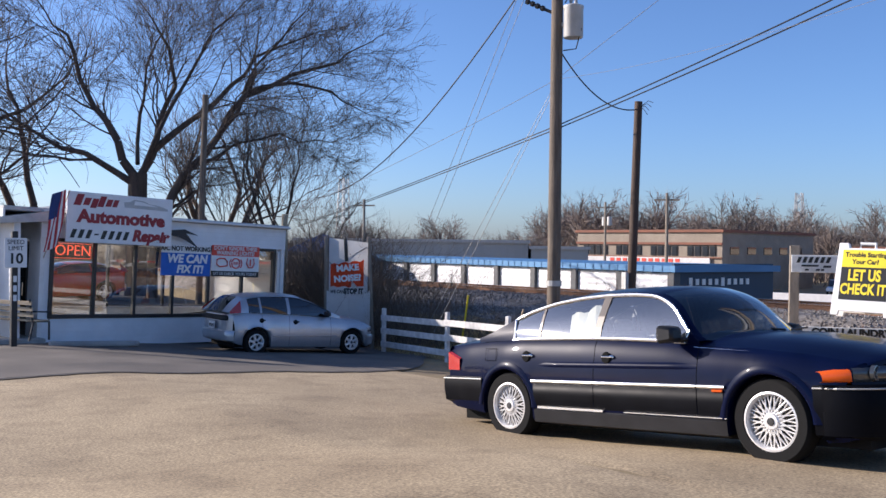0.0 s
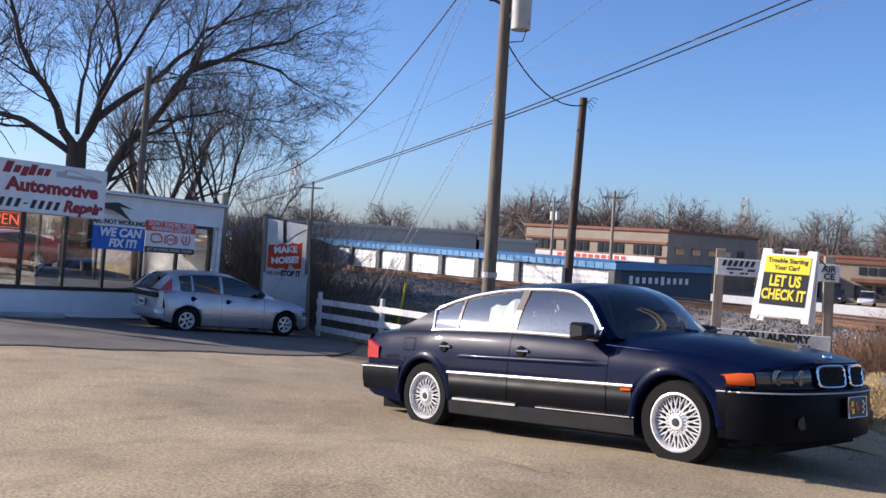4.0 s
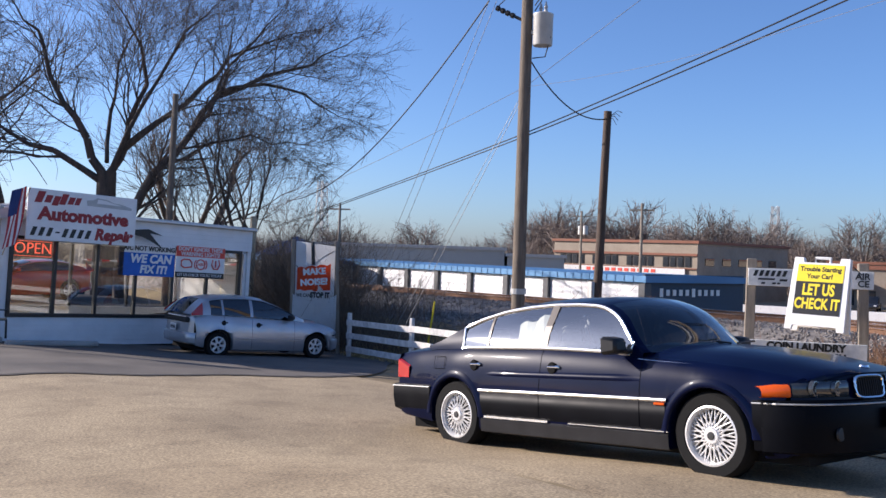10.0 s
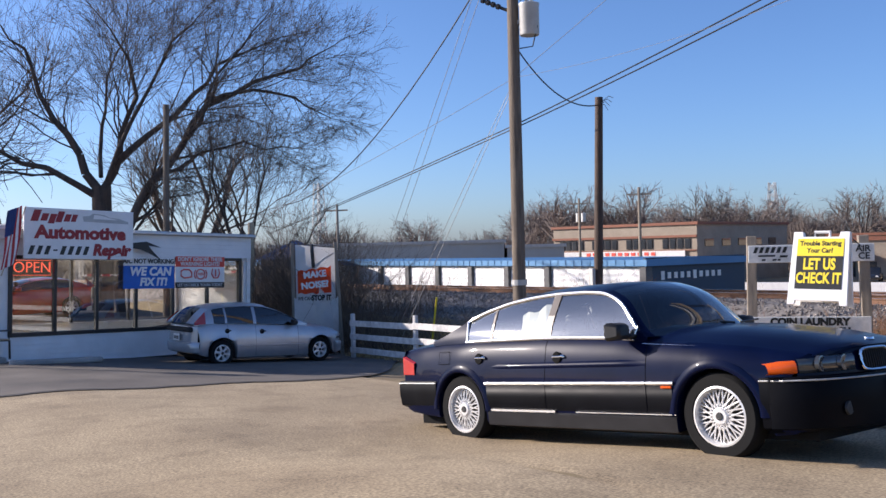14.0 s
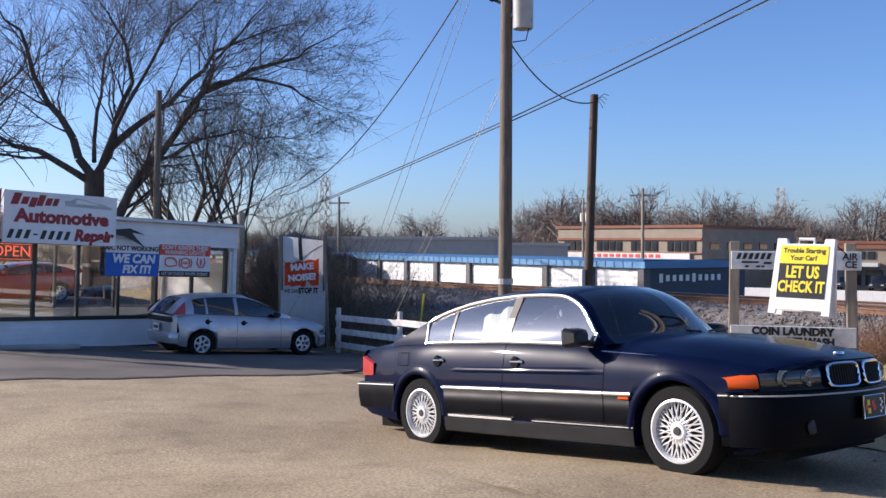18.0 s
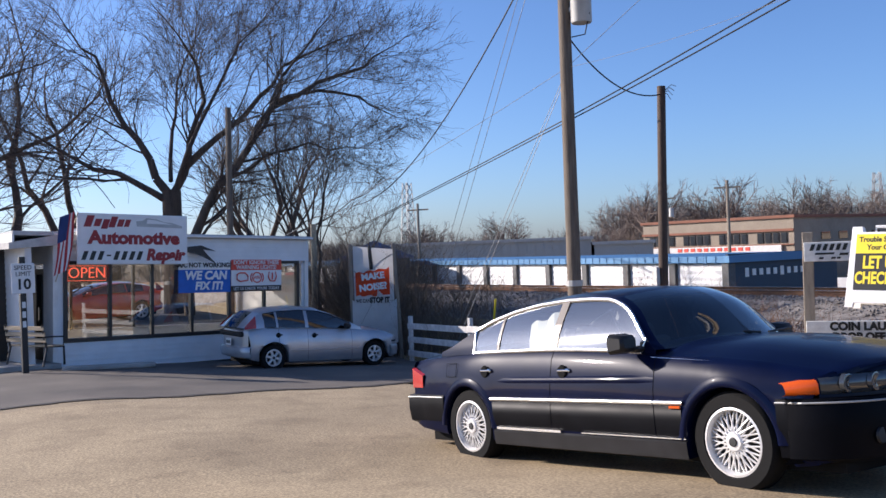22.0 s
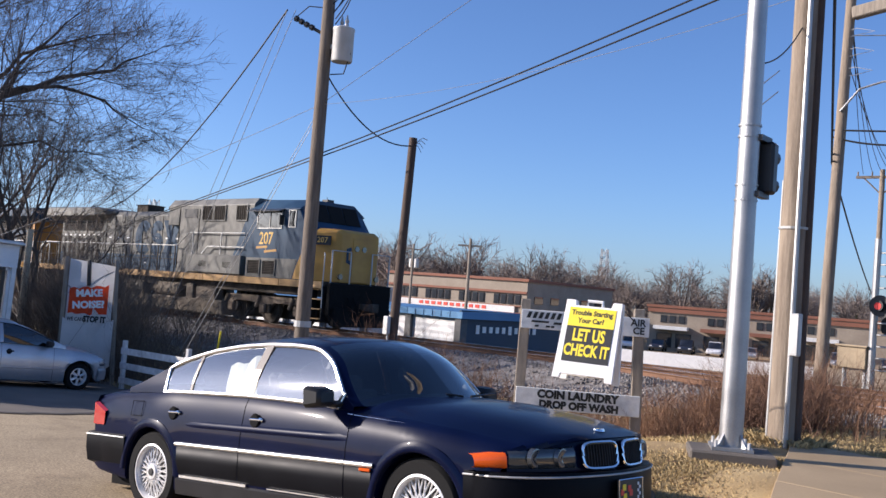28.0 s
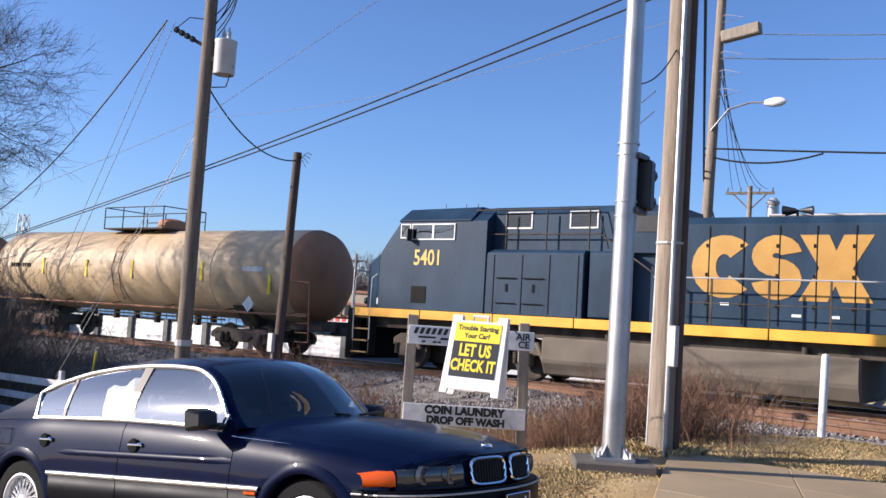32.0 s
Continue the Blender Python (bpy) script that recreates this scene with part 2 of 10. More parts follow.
M = {
    "ground": ground_mat(),
    "lot": lot_mat(),
    "asphalt": mat("old_asphalt", (0.085, 0.074, 0.062), 0.92, var=0.25, scale=0.7, bump=0.4, col2=(0.165, 0.142, 0.116), fine=60),
    "road": mat("road_asphalt", (0.13, 0.125, 0.12), 0.88, var=0.2, scale=0.5, bump=0.2, col2=(0.2, 0.19, 0.18), fine=50),
    "walkway": mat("walkway_concrete", (0.29, 0.21, 0.115), 0.92, var=0.15, scale=0.8, bump=0.3, col2=(0.4, 0.295, 0.17), fine=60),
    "concrete": mat("grey_concrete", (0.3, 0.28, 0.25), 0.9, var=0.2, scale=2.5, bump=0.3, col2=(0.44, 0.41, 0.37), fine=40),
    "crack": mat("tar_crack", (0.06, 0.052, 0.045), 0.9),
    "ballast": mat("ballast_stone", (0.11, 0.098, 0.086), 0.95, var=0.3, scale=3, bump=1.0, col2=(0.3, 0.275, 0.25), fine=14, isl=0.35),
    "rail": mat("rail_rust", (0.12, 0.06, 0.035), 0.7, 0.4, var=0.3, scale=5, col2=(0.22, 0.12, 0.07)),
    "railtop": mat("rail_polished", (0.62, 0.6, 0.58), 0.22, 1.0, var=0.1),
    "tie": mat("creosote_tie", (0.045, 0.032, 0.023), 0.9, var=0.3, scale=4, bump=0.5, col2=(0.11, 0.078, 0.055), isl=0.3, stretch=(1, 8, 8)),
    "white_siding": mat("white_siding", (0.72, 0.72, 0.71), 0.55, var=0.06, scale=2.0, bump=0.05, col2=(0.82, 0.82, 0.81)),
    "white_paint": mat("white_paint", (0.7, 0.69, 0.66), 0.6, var=0.1, scale=5, col2=(0.82, 0.81, 0.78)),
    "white_weathered": mat("weathered_white", (0.5, 0.48, 0.45), 0.75, var=0.2, scale=7, bump=0.3, col2=(0.74, 0.72, 0.68)),
    "trim_dark": mat("dark_frame", (0.02, 0.018, 0.017), 0.4, var=0.2),
    "roof_grey": mat("roof_membrane", (0.42, 0.41, 0.39), 0.8, var=0.15, col2=(0.55, 0.54, 0.52)),
    "wood_pole": mat("weathered_pole_wood", (0.1, 0.078, 0.058), 0.88, var=0.3, scale=3, bump=0.8, col2=(0.21, 0.17, 0.13), fine=30, stretch=(6, 6, 0.5)),
    "wood_tan": mat("sunbleached_pole_wood", (0.17, 0.13, 0.092), 0.88, var=0.3, scale=3, bump=0.8, col2=(0.31, 0.25, 0.185), fine=30, stretch=(6, 6, 0.5)),
    "wood_dark": mat("creosoted_pole_wood", (0.05, 0.033, 0.024), 0.85, var=0.3, scale=3, bump=0.6, col2=(0.11, 0.075, 0.055), fine=30, stretch=(6, 6, 0.5)),
    "wood_grey": mat("grey_post_wood", (0.2, 0.165, 0.125), 0.85, var=0.25, scale=3, bump=0.5, col2=(0.33, 0.28, 0.22), fine=30, stretch=(6, 6, 0.7)),
    "wood_bench": mat("bench_slat_wood", (0.36, 0.27, 0.16), 0.6, var=0.2, scale=4, col2=(0.5, 0.4, 0.27), stretch=(1, 6, 6)),
    "steel": mat("galvanised_steel", (0.34, 0.34, 0.335), 0.45, 0.8, var=0.15, scale=2.5, col2=(0.46, 0.46, 0.45)),
    "steel_dull": mat("dull_grey_metal", (0.4, 0.4, 0.39), 0.55, 0.4, var=0.15, scale=4, col2=(0.52, 0.52, 0.5)),
    "black": mat("black_paint", (0.015, 0.015, 0.016), 0.45, var=0.2),
    "black_matt": mat("black_rubbery", (0.012, 0.012, 0.012), 0.9, var=0.25, spec=0.08),
    "cable": mat("black_cable", (0.012, 0.012, 0.012), 0.6),
    "cable_grey": mat("aluminium_wire", (0.25, 0.25, 0.25), 0.5, 0.3),
    "bark": mat("grey_bark", (0.055, 0.042, 0.033), 0.9, var=0.3, scale=2, bump=0.8, col2=(0.12, 0.092, 0.072), fine=16, stretch=(3, 3, 0.6)),
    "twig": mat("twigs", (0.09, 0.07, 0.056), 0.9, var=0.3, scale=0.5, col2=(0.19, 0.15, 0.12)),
    # paler than the near twigs: distance haze is mixed into the colour
    "twig_far": mat("hazed_far_twigs", (0.125, 0.097, 0.08), 0.95, var=0.3, scale=0.08, col2=(0.235, 0.187, 0.157)),
    "brush": mat("dry_brush", (0.1, 0.05, 0.03), 0.9, var=0.35, scale=0.8, col2=(0.22, 0.12, 0.065), isl=0.4),
    "brush_grey": mat("grey_brush", (0.085, 0.062, 0.045), 0.9, var=0.3, scale=0.8, col2=(0.19, 0.145, 0.105), isl=0.4),
    "grass": mat("dead_grass", (0.3, 0.215, 0.09), 0.9, var=0.3, scale=0.8, col2=(0.5, 0.38, 0.19), isl=0.35),
    "evergreen": mat("evergreen", (0.03, 0.045, 0.02), 0.9, var=0.3, scale=1.0, col2=(0.06, 0.08, 0.035), isl=0.3),
    "sign_white": mat("sign_white", (0.76, 0.75, 0.73), 0.4, var=0.05, scale=3, col2=(0.84, 0.83, 0.81)),
    "sign_dirty": mat("faded_white_board", (0.58, 0.58, 0.55), 0.7, var=0.2, scale=9, col2=(0.8, 0.79, 0.75)),
    "sign_red": mat("sign_dark_red", (0.3, 0.02, 0.025), 0.5, var=0.1),
    "sign_black": mat("sign_black", (0.015, 0.015, 0.014), 0.45, var=0.1),
    "sign_yellow": mat("sign_yellow", (0.85, 0.66, 0.02), 0.45, var=0.06),
    "banner_blue": mat("banner_blue", (0.012, 0.12, 0.5), 0.5, var=0.08),
    "banner_red": mat("banner_red", (0.72, 0.075, 0.045), 0.55, var=0.08),
    "orange_red": mat("orange_red_poster", (0.82, 0.09, 0.02), 0.55, var=0.08),
    "bmw_paint": mat("midnight_blue_metallic", (0.0015, 0.0038, 0.02), 0.3, 0.0, var=0.1, scale=3, col2=(0.0021, 0.005, 0.026), coat=0.2, spec=0.03),
    "pillar_bronze": mat("bronze_pillar_trim", (0.06, 0.048, 0.04), 0.35, 0.2, var=0.1),
    "silver_paint": mat("silver_metallic", (0.36, 0.37, 0.39), 0.32, 0.55, var=0.06, scale=2, col2=(0.44, 0.45, 0.47), coat=0.7),
    # red raised so the coupe in the shade looks sunlit
    "red_paint": mat("red_car_paint", (0.78, 0.05, 0.014), 0.3, 0.0, var=0.05, coat=1.0),
    "dark_car": mat("black_car_paint", (0.02, 0.022, 0.026), 0.3, 0.2, var=0.05, coat=1.0),
    "white_car": mat("white_car_paint", (0.7, 0.7, 0.7), 0.35, coat=0.8),
    "chrome": mat("chrome", (0.78, 0.78, 0.78), 0.1, 1.0, var=0.04),
    "bumper_black": mat("blue_black_cladding", (0.0022, 0.0026, 0.0045), 0.45, var=0.2, scale=3, spec=0.08),
    "bright_trim": mat("polished_trim_metal", (0.82, 0.82, 0.82), 0.26, 0.9, var=0.04),
    "alloy": mat("alloy_wheel", (0.72, 0.71, 0.69), 0.3, 0.25, var=0.1, scale=10),
    "tyre": mat("tyre_rubber", (0.011, 0.011, 0.011), 0.85, var=0.2, scale=12, spec=0.15),
    "plastic": mat("black_plastic", (0.012, 0.012, 0.013), 0.55, var=0.2),
    "sill_dark": mat("dark_sill_plastic", (0.012, 0.012, 0.014), 0.5, var=0.2, spec=0.25),
    "interior": mat("dark_interior", (0.03, 0.028, 0.026), 0.8, var=0.2),
    "seat": mat("grey_leather_seat", (0.12, 0.115, 0.105), 0.55, var=0.2),
    "paper": mat("white_paper", (0.75, 0.72, 0.62), 0.8, var=0.1, scale=3),
    "amber": mat("amber_lens", (0.6, 0.085, 0.004), 0.16, var=0.08, coat=0.0),
    "redlens": mat("red_lens", (0.42, 0.016, 0.01), 0.15, var=0.08, coat=1.0),
    "clearlens": mat("headlamp_glass", (0.055, 0.06, 0.065), 0.1, 0.3, var=0.2, coat=1.0),
    "carglass": glass_mat("car_glass", (0.72, 0.8, 0.82), 0.16, 0.035),
    "screen_glass": glass_mat("tinted_screen_glass", (0.26, 0.31, 0.35), 0.07),
    "carglass_dark": glass_mat("privacy_glass", (0.04, 0.045, 0.05), 0.06),
    "shopglass": glass_mat("shop_window_glass", (0.92, 0.92, 0.9), 0.06),
    "eng_grey": mat("grey_engine_paint", (0.09, 0.09, 0.078), 0.6, var=0.25, scale=1.2, bump=0.05, col2=(0.18, 0.176, 0.155), fine=12, stretch=(1, 1, 0.4)),
    "eng_blue": mat("dark_blue_engine_paint", (0.011, 0.028, 0.052), 0.5, var=0.25, scale=1.2, col2=(0.02, 0.048, 0.085), fine=12, spec=0.25, stretch=(1, 1, 0.4)),
    "eng_midblue": mat("mid_blue_engine_paint", (0.017, 0.045, 0.085), 0.5, var=0.2, scale=1.5, col2=(0.03, 0.07, 0.122), spec=0.25),
    "eng_yellow": mat("yellow_engine_paint", (0.4, 0.205, 0.035), 0.55, var=0.25, scale=1.6, col2=(0.52, 0.29, 0.055)),
    "eng_sill": mat("orange_sill_paint", (0.72, 0.33, 0.02), 0.5, var=0.15, scale=2, col2=(0.82, 0.44, 0.04)),
    "sill_grimy": mat("grimy_ochre_sill", (0.3, 0.18, 0.07), 0.7, var=0.3, scale=2, col2=(0.5, 0.3, 0.11)),
    "grime": mat("underframe_grime", (0.035, 0.029, 0.023), 0.9, var=0.35, scale=3, bump=0.3, spec=0.2, col2=(0.1, 0.083, 0.066)),
    # brown dust, its tone lowered to include the shade below the frame
    "tank_grime": mat("shaded_tank_dust", (0.11, 0.09, 0.065), 0.85, var=0.25, scale=1.5, col2=(0.17, 0.14, 0.105)),
    "tank_tan": mat("tan_tank_paint", (0.42, 0.3, 0.16), 0.6, var=0.2, scale=0.7, col2=(0.6, 0.45, 0.27), fine=9),
    "tank_rust": mat("rusty_tank_end", (0.27, 0.115, 0.05), 0.75, var=0.3, scale=1.0, col2=(0.4, 0.2, 0.1)),
    # tan grime on cast steel, darkened for the deep shadow under the train
    "bogie_dust": mat("shaded_dusty_cast_steel", (0.075, 0.056, 0.039), 0.9, var=0.35, scale=3, bump=0.4, col2=(0.165, 0.125, 0.088)),
    "straw": mat("straw_verge", (0.3, 0.2, 0.085), 0.95, var=0.3, scale=1.3, bump=1.0, col2=(0.5, 0.36, 0.17), fine=55),
    "grille": mat("dark_grille", (0.014, 0.013, 0.012), 0.8, var=0.3, scale=9, spec=0.15),
    "brick_tan": mat("tan_block_wall", (0.27, 0.22, 0.165), 0.85, var=0.12, scale=0.5, col2=(0.35, 0.29, 0.22), fine=4),
    "roof_brown": mat("brown_red_fascia", (0.24, 0.1, 0.06), 0.8, var=0.15, scale=0.5),
    "metal_wall": mat("grey_metal_wall", (0.36, 0.36, 0.35), 0.6, var=0.1, scale=0.2, col2=(0.45, 0.45, 0.43)),
    "blue_roof": mat("blue_metal_roof", (0.05, 0.16, 0.32), 0.45, 0.2, var=0.15, scale=0.3, col2=(0.09, 0.23, 0.42)),
    "pier_dark": mat("grey_pier", (0.12, 0.12, 0.12), 0.8, var=0.2),
    "house_roof": mat("dull_blue_roof", (0.02, 0.07, 0.2), 0.6, var=0.2),
    "door_white": mat("white_roll_door", (0.66, 0.66, 0.66), 0.5, var=0.08, scale=1.0, col2=(0.8, 0.8, 0.8)),
    "navy_wall": mat("navy_end_wall", (0.025, 0.05, 0.085), 0.6, var=0.15, scale=0.5),
    "neon": mat("red_neon", (1.0, 0.12, 0.05), 0.5, emit=1.0),
    "lamp_red": mat("lit_red_lamp", (0.55, 0.03, 0.02), 0.4, emit=0.25),
    "flag_red": mat("flag_red", (0.45, 0.04, 0.045), 0.8),
    "flag_blue": mat("flag_blue", (0.03, 0.05, 0.16), 0.8),
    "tan_case": mat("tan_case_paint", (0.34, 0.26, 0.16), 0.6, var=0.15),
    "cloud": mat("pale_gate_red", (0.6, 0.05, 0.04), 0.6),
}


# ---- mesh helpers ----
def box(bm, c, s, m=None):
    """A box of size s about c; m turns it in place."""
    t = Matrix.Translation(c) @ (m.to_4x4() if m else Matrix.Identity(4)) @ Matrix.Diagonal((*s, 1))
    return bmesh.ops.create_cube(bm, size=1.0, matrix=t)["verts"]


def tube(bm, a, b, r0, r1=None, seg=10, caps=True):
    """A straight round bar from a to b."""
    a, b = Vector(a), Vector(b)
    q = (b - a).to_track_quat("Z", "Y").to_matrix().to_4x4()
    t = Matrix.Translation((a + b) / 2) @ q
    return bmesh.ops.create_cone(bm, cap_ends=caps, segments=seg, radius1=r0, radius2=r0 if r1 is None else r1, depth=(b - a).length, matrix=t)["verts"]


def path_tube(bm, pts, r, seg=6, closed=False):
    """A bar that follows points."""
    pts = [Vector(p) for p in pts]
    n = len(pts)
    rings = []
    for i, p in enumerate(pts):
        if closed:
            d = pts[(i + 1) % n] - pts[i - 1]
        else:
            d = pts[min(i + 1, n - 1)] - pts[max(i - 1, 0)]
        d = d.normalized()
        u = d.cross(Vector((0, 0, 1)))
        if u.length < 1e-3:
            u = d.cross(Vector((1, 0, 0)))
        u.normalize()
        v = d.cross(u)
        rr = r[i] if isinstance(r, (list, tuple)) else r
        rings.append([bm.verts.new(p + u * (math.cos(2 * math.pi * k / seg) * rr) + v * (math.sin(2 * math.pi * k / seg) * rr)) for k in range(seg)])
    m = n if closed else n - 1
    for i in range(m):
        a, b = rings[i], rings[(i + 1) % n]
        for k in range(seg):
            bm.faces.new((a[k], a[(k + 1) % seg], b[(k + 1) % seg], b[k]))
    if not closed:
        bm.faces.new(rings[0][::-1])
        bm.faces.new(rings[-1])


def prism(bm, poly, axis, lo, hi):
    """A flat outline (2D) pushed along an axis ('x', 'y' or 'z') from lo to hi."""
    def at(p, h):
        return {"x": (h, p[0], p[1]), "y": (p[0], h, p[1]), "z": (p[0], p[1], h)}[axis]
    a = [bm.verts.new(at(p, lo)) for p in poly]
    b = [bm.verts.new(at(p, hi)) for p in poly]
    n = len(poly)
    bm.faces.new(a[::-1])
    bm.faces.new(b)
    for i in range(n):
        bm.faces.new((a[i], a[(i + 1) % n], b[(i + 1) % n], b[i]))


def sheet(bm, rows):
    """A skin over rows of points."""
    vs = [[bm.verts.new(p) for p in row] for row in rows]
    for r0, r1 in zip(vs, vs[1:]):
        for k in range(len(r0) - 1):
            try:
                bm.faces.new((r0[k], r0[k + 1], r1[k + 1], r1[k]))
            except ValueError:
                pass
    return vs


def lathe(bm, prof, seg=24, axis="y", c=(0, 0, 0)):
    """Turns a profile (radius, along) about an axis through c."""
    rings = []
    for r, h in prof:
        ring = []
        for k in range(seg):
            a = 2 * math.pi * k / seg
            u, v = r * math.cos(a), r * math.sin(a)
            p = {"y": (u, h, v), "x": (h, u, v), "z": (u, v, h)}[axis]
            ring.append(bm.verts.new((p[0] + c[0], p[1] + c[1], p[2] + c[2])))
        rings.append(ring)
    for a, b in zip(rings, rings[1:]):
        for k in range(seg):
            bm.faces.new((a[k], a[(k + 1) % seg], b[(k + 1) % seg], b[k]))
    return rings


def done(bm, name, material, bevel=0.0, smooth=False):
    bmesh.ops.recalc_face_normals(bm, faces=bm.faces)
    if bevel:
        bmesh.ops.bevel(bm, geom=[e for e in bm.edges if e.is_manifold and e.calc_face_angle(0) > 0.5], offset=bevel, segments=1, affect="EDGES", clamp_overlap=True)
    me = bpy.data.meshes.new(name)
    bm.to_mesh(me)
    bm.free()
    me.materials.append(M[material] if isinstance(material, str) else material)
    if smooth:
        me.shade_smooth()
        if smooth != "all":
            me.set_sharp_from_angle(angle=radians(35))
    return me


def part(name, bm, material, parent, label="", bevel=0.0, smooth=False):
    """Links a bmesh as one mesh object under a thing or a part."""
    ob = new(name, done(bm, name, material, bevel, smooth))
    ob.parent = parent
    if label:
        tagged(ob, label)
    return ob


def shared(name, me, parent, m=None, label=""):
    """Another object on a mesh that is already there."""
    ob = new(name, me)
    ob.parent = parent
    if m is not None:
        ob.matrix_basis = m
    if label:
        tagged(ob, label)
    return ob


def thing(name, label, category, m=None, group="", kind=""):
    ob = new(name)
    ob.empty_display_size = 0.2
    if m is not None:
        ob.matrix_basis = m
    return tagged(ob, label, category, group, kind)


def single(name, bm, material, label, category, m=None, group="", kind="", bevel=0.0, smooth=False):
    """A thing of one mesh."""
    ob = new(name, done(bm, name, material, bevel, smooth))
    if m is not None:
        ob.matrix_basis = m
    return tagged(ob, label, category, group, kind)


def B():
    return bmesh.new()


def lettering(name, text, size, material, parent, m, align="CENTER", depth=0.004, label="", squeeze=1.0, shear=0.0, bold=0.0):
    """Words in the built-in font, as a mesh standing proud of their board (in the xz plane, facing -y)."""
    cu = bpy.data.curves.new(name, "FONT")
    cu.body, cu.size, cu.align_x, cu.align_y, cu.extrude, cu.shear, cu.offset = text, size, align, "CENTER", depth, shear, bold
    cu.resolution_u = 3
    tmp = bpy.data.objects.new(name, cu)
    scene.collection.objects.link(tmp)
    me = bpy.data.meshes.new_from_object(tmp.evaluated_get(bpy.context.evaluated_depsgraph_get()))
    bpy.data.objects.remove(tmp)
    bpy.data.curves.remove(cu)
    me.transform(Matrix.Rotation(radians(90), 4, "X") @ Matrix.Diagonal((squeeze, 1, 1, 1)))
    me.materials.clear()
    me.materials.append(M[material])
    return shared(name, me, parent, m, label)


def sstep(a, b, v):
    t = min(1.0, max(0.0, (v - a) / (b - a)))
    return t * t * (3 - 2 * t)



def let_through(m, share):
    """Thin vinyl: part of the light passes through it."""
    nt = m.node_tree
    b = nt.nodes["Principled BSDF"]
    tr = nt.nodes.new("ShaderNodeBsdfTranslucent")
    nt.links.new(b.inputs["Base Color"].links[0].from_socket, tr.inputs[0])
    mix = nt.nodes.new("ShaderNodeMixShader")
    mix.inputs[0].default_value = share
    nt.links.new(b.outputs[0], mix.inputs[1])
    nt.links.new(tr.outputs[0], mix.inputs[2])
    nt.links.new(mix.outputs[0], nt.nodes["Material Output"].inputs[0])


M["vinyl_white"] = mat("thin_white_vinyl", (0.74, 0.73, 0.71), 0.5, var=0.06, scale=3, col2=(0.84, 0.83, 0.8))
M["vinyl_orange"] = mat("thin_orange_vinyl", (0.82, 0.09, 0.02), 0.55, var=0.08)
# orange of the engine's rear end, with its shade put into the colour
M["end_orange"] = mat("shaded_orange_end", (0.3, 0.13, 0.018), 0.6, var=0.25, scale=1.4, col2=(0.42, 0.2, 0.03))
M["number_yellow"] = mat("yellow_numerals", (0.72, 0.46, 0.1), 0.5, var=0.12)
let_through(M["vinyl_white"], 0.55)
let_through(M["vinyl_orange"], 0.55)


# ---- the lie of the land ----
ROAD_D = Vector((-0.30, 0.954, 0)).normalized()


def ty(x):
    """Centre line of the main track."""
    return 23.1 + 0.06 * (x + 9)


def tz(x):
    """Top of its rails."""
    return 0.31 + 0.0065 * (max(-330, min(x, 30)) + 9)


def off(x):
    """How far the siding has parted from the main track, towards the lot."""
    return 4.2 * sstep(-18.5, -1.0, x)


def lot_z(x, y):
    x = min(x, -1.0)
    return 0.33 + 0.03 * max(x, -34) - 0.07 * min(max(y, 3.0), 13.0) + 0.2 * sstep(-7.5, -4.2, x)


def land(x, y):
    v = y - ty(x)
    z = lot_z(x, y)
    k = sstep(-9.5, -5.5, x) * sstep(7.3, 9.8, y)
    z += (0.27 - z) * k
    tr = -0.35 + 0.5 * sstep(-16, -6, x)
    z += (tr - z) * sstep(-10.0, -5.8, v)
    z += (tz(x) - 0.22 - z) * sstep(-7.5, -4.0, v) * sstep(6, 3, v) * sstep(-16, -6, x)
    z += 0.15 * math.exp(-((x + 3.9) / 1.5) ** 2 - ((y - 15.6) / 1.5) ** 2)
    z += (-2.4 - z) * sstep(3.2, 7.2, v) * sstep(-1.5, -5.0, x + 0.3 * (y - 18))
    z += (-0.25 - z) * sstep(-25.2, -27.5, x) * sstep(13.0, 10.0, y) * sstep(-70, -50, x)
    d = math.hypot(x, y)
    far = -2.4 - 1.2 * sstep(50, 130, d)
    z += (far - z) * sstep(45, 75, d)
    return z


def bed_z(x, v):
    """Top of the stone bed, v off the main track's centre line."""
    e, g, top = -off(x), land(x, ty(x) + v) + 0.02, tz(x) - 0.17
    if v < 0:
        return g + (max(top, g) - g) * sstep(e - 3.0, e - 1.4, v)
    return g - 0.05 + (top - g + 0.05) * sstep(3.4, 1.5, v)


def axis_steps():
    a = [i * 0.5 for i in range(0, 81)]
    v = 40.0
    while v < 2600:
        v *= 1.13
        a.append(v)
    return a


def build_ground():
    bm = B()
    ax = axis_steps()
    xs = [-15 - v for v in reversed(ax[1:])] + [-15 + v for v in ax]
    ys = [12 - v for v in reversed(ax[1:])] + [12 + v for v in ax]
    sheet(bm, [[(x, y, land(x, y)) for x in xs] for y in ys])
    single("ground", bm, "ground", "dry winter grass and bare earth around the lot", "ground", kind="structure", smooth="all")


def draped(bm, poly_rows, lift):
    sheet(bm, [[(x, y, land(x, y) + lift) for x, y in row] for row in poly_rows])


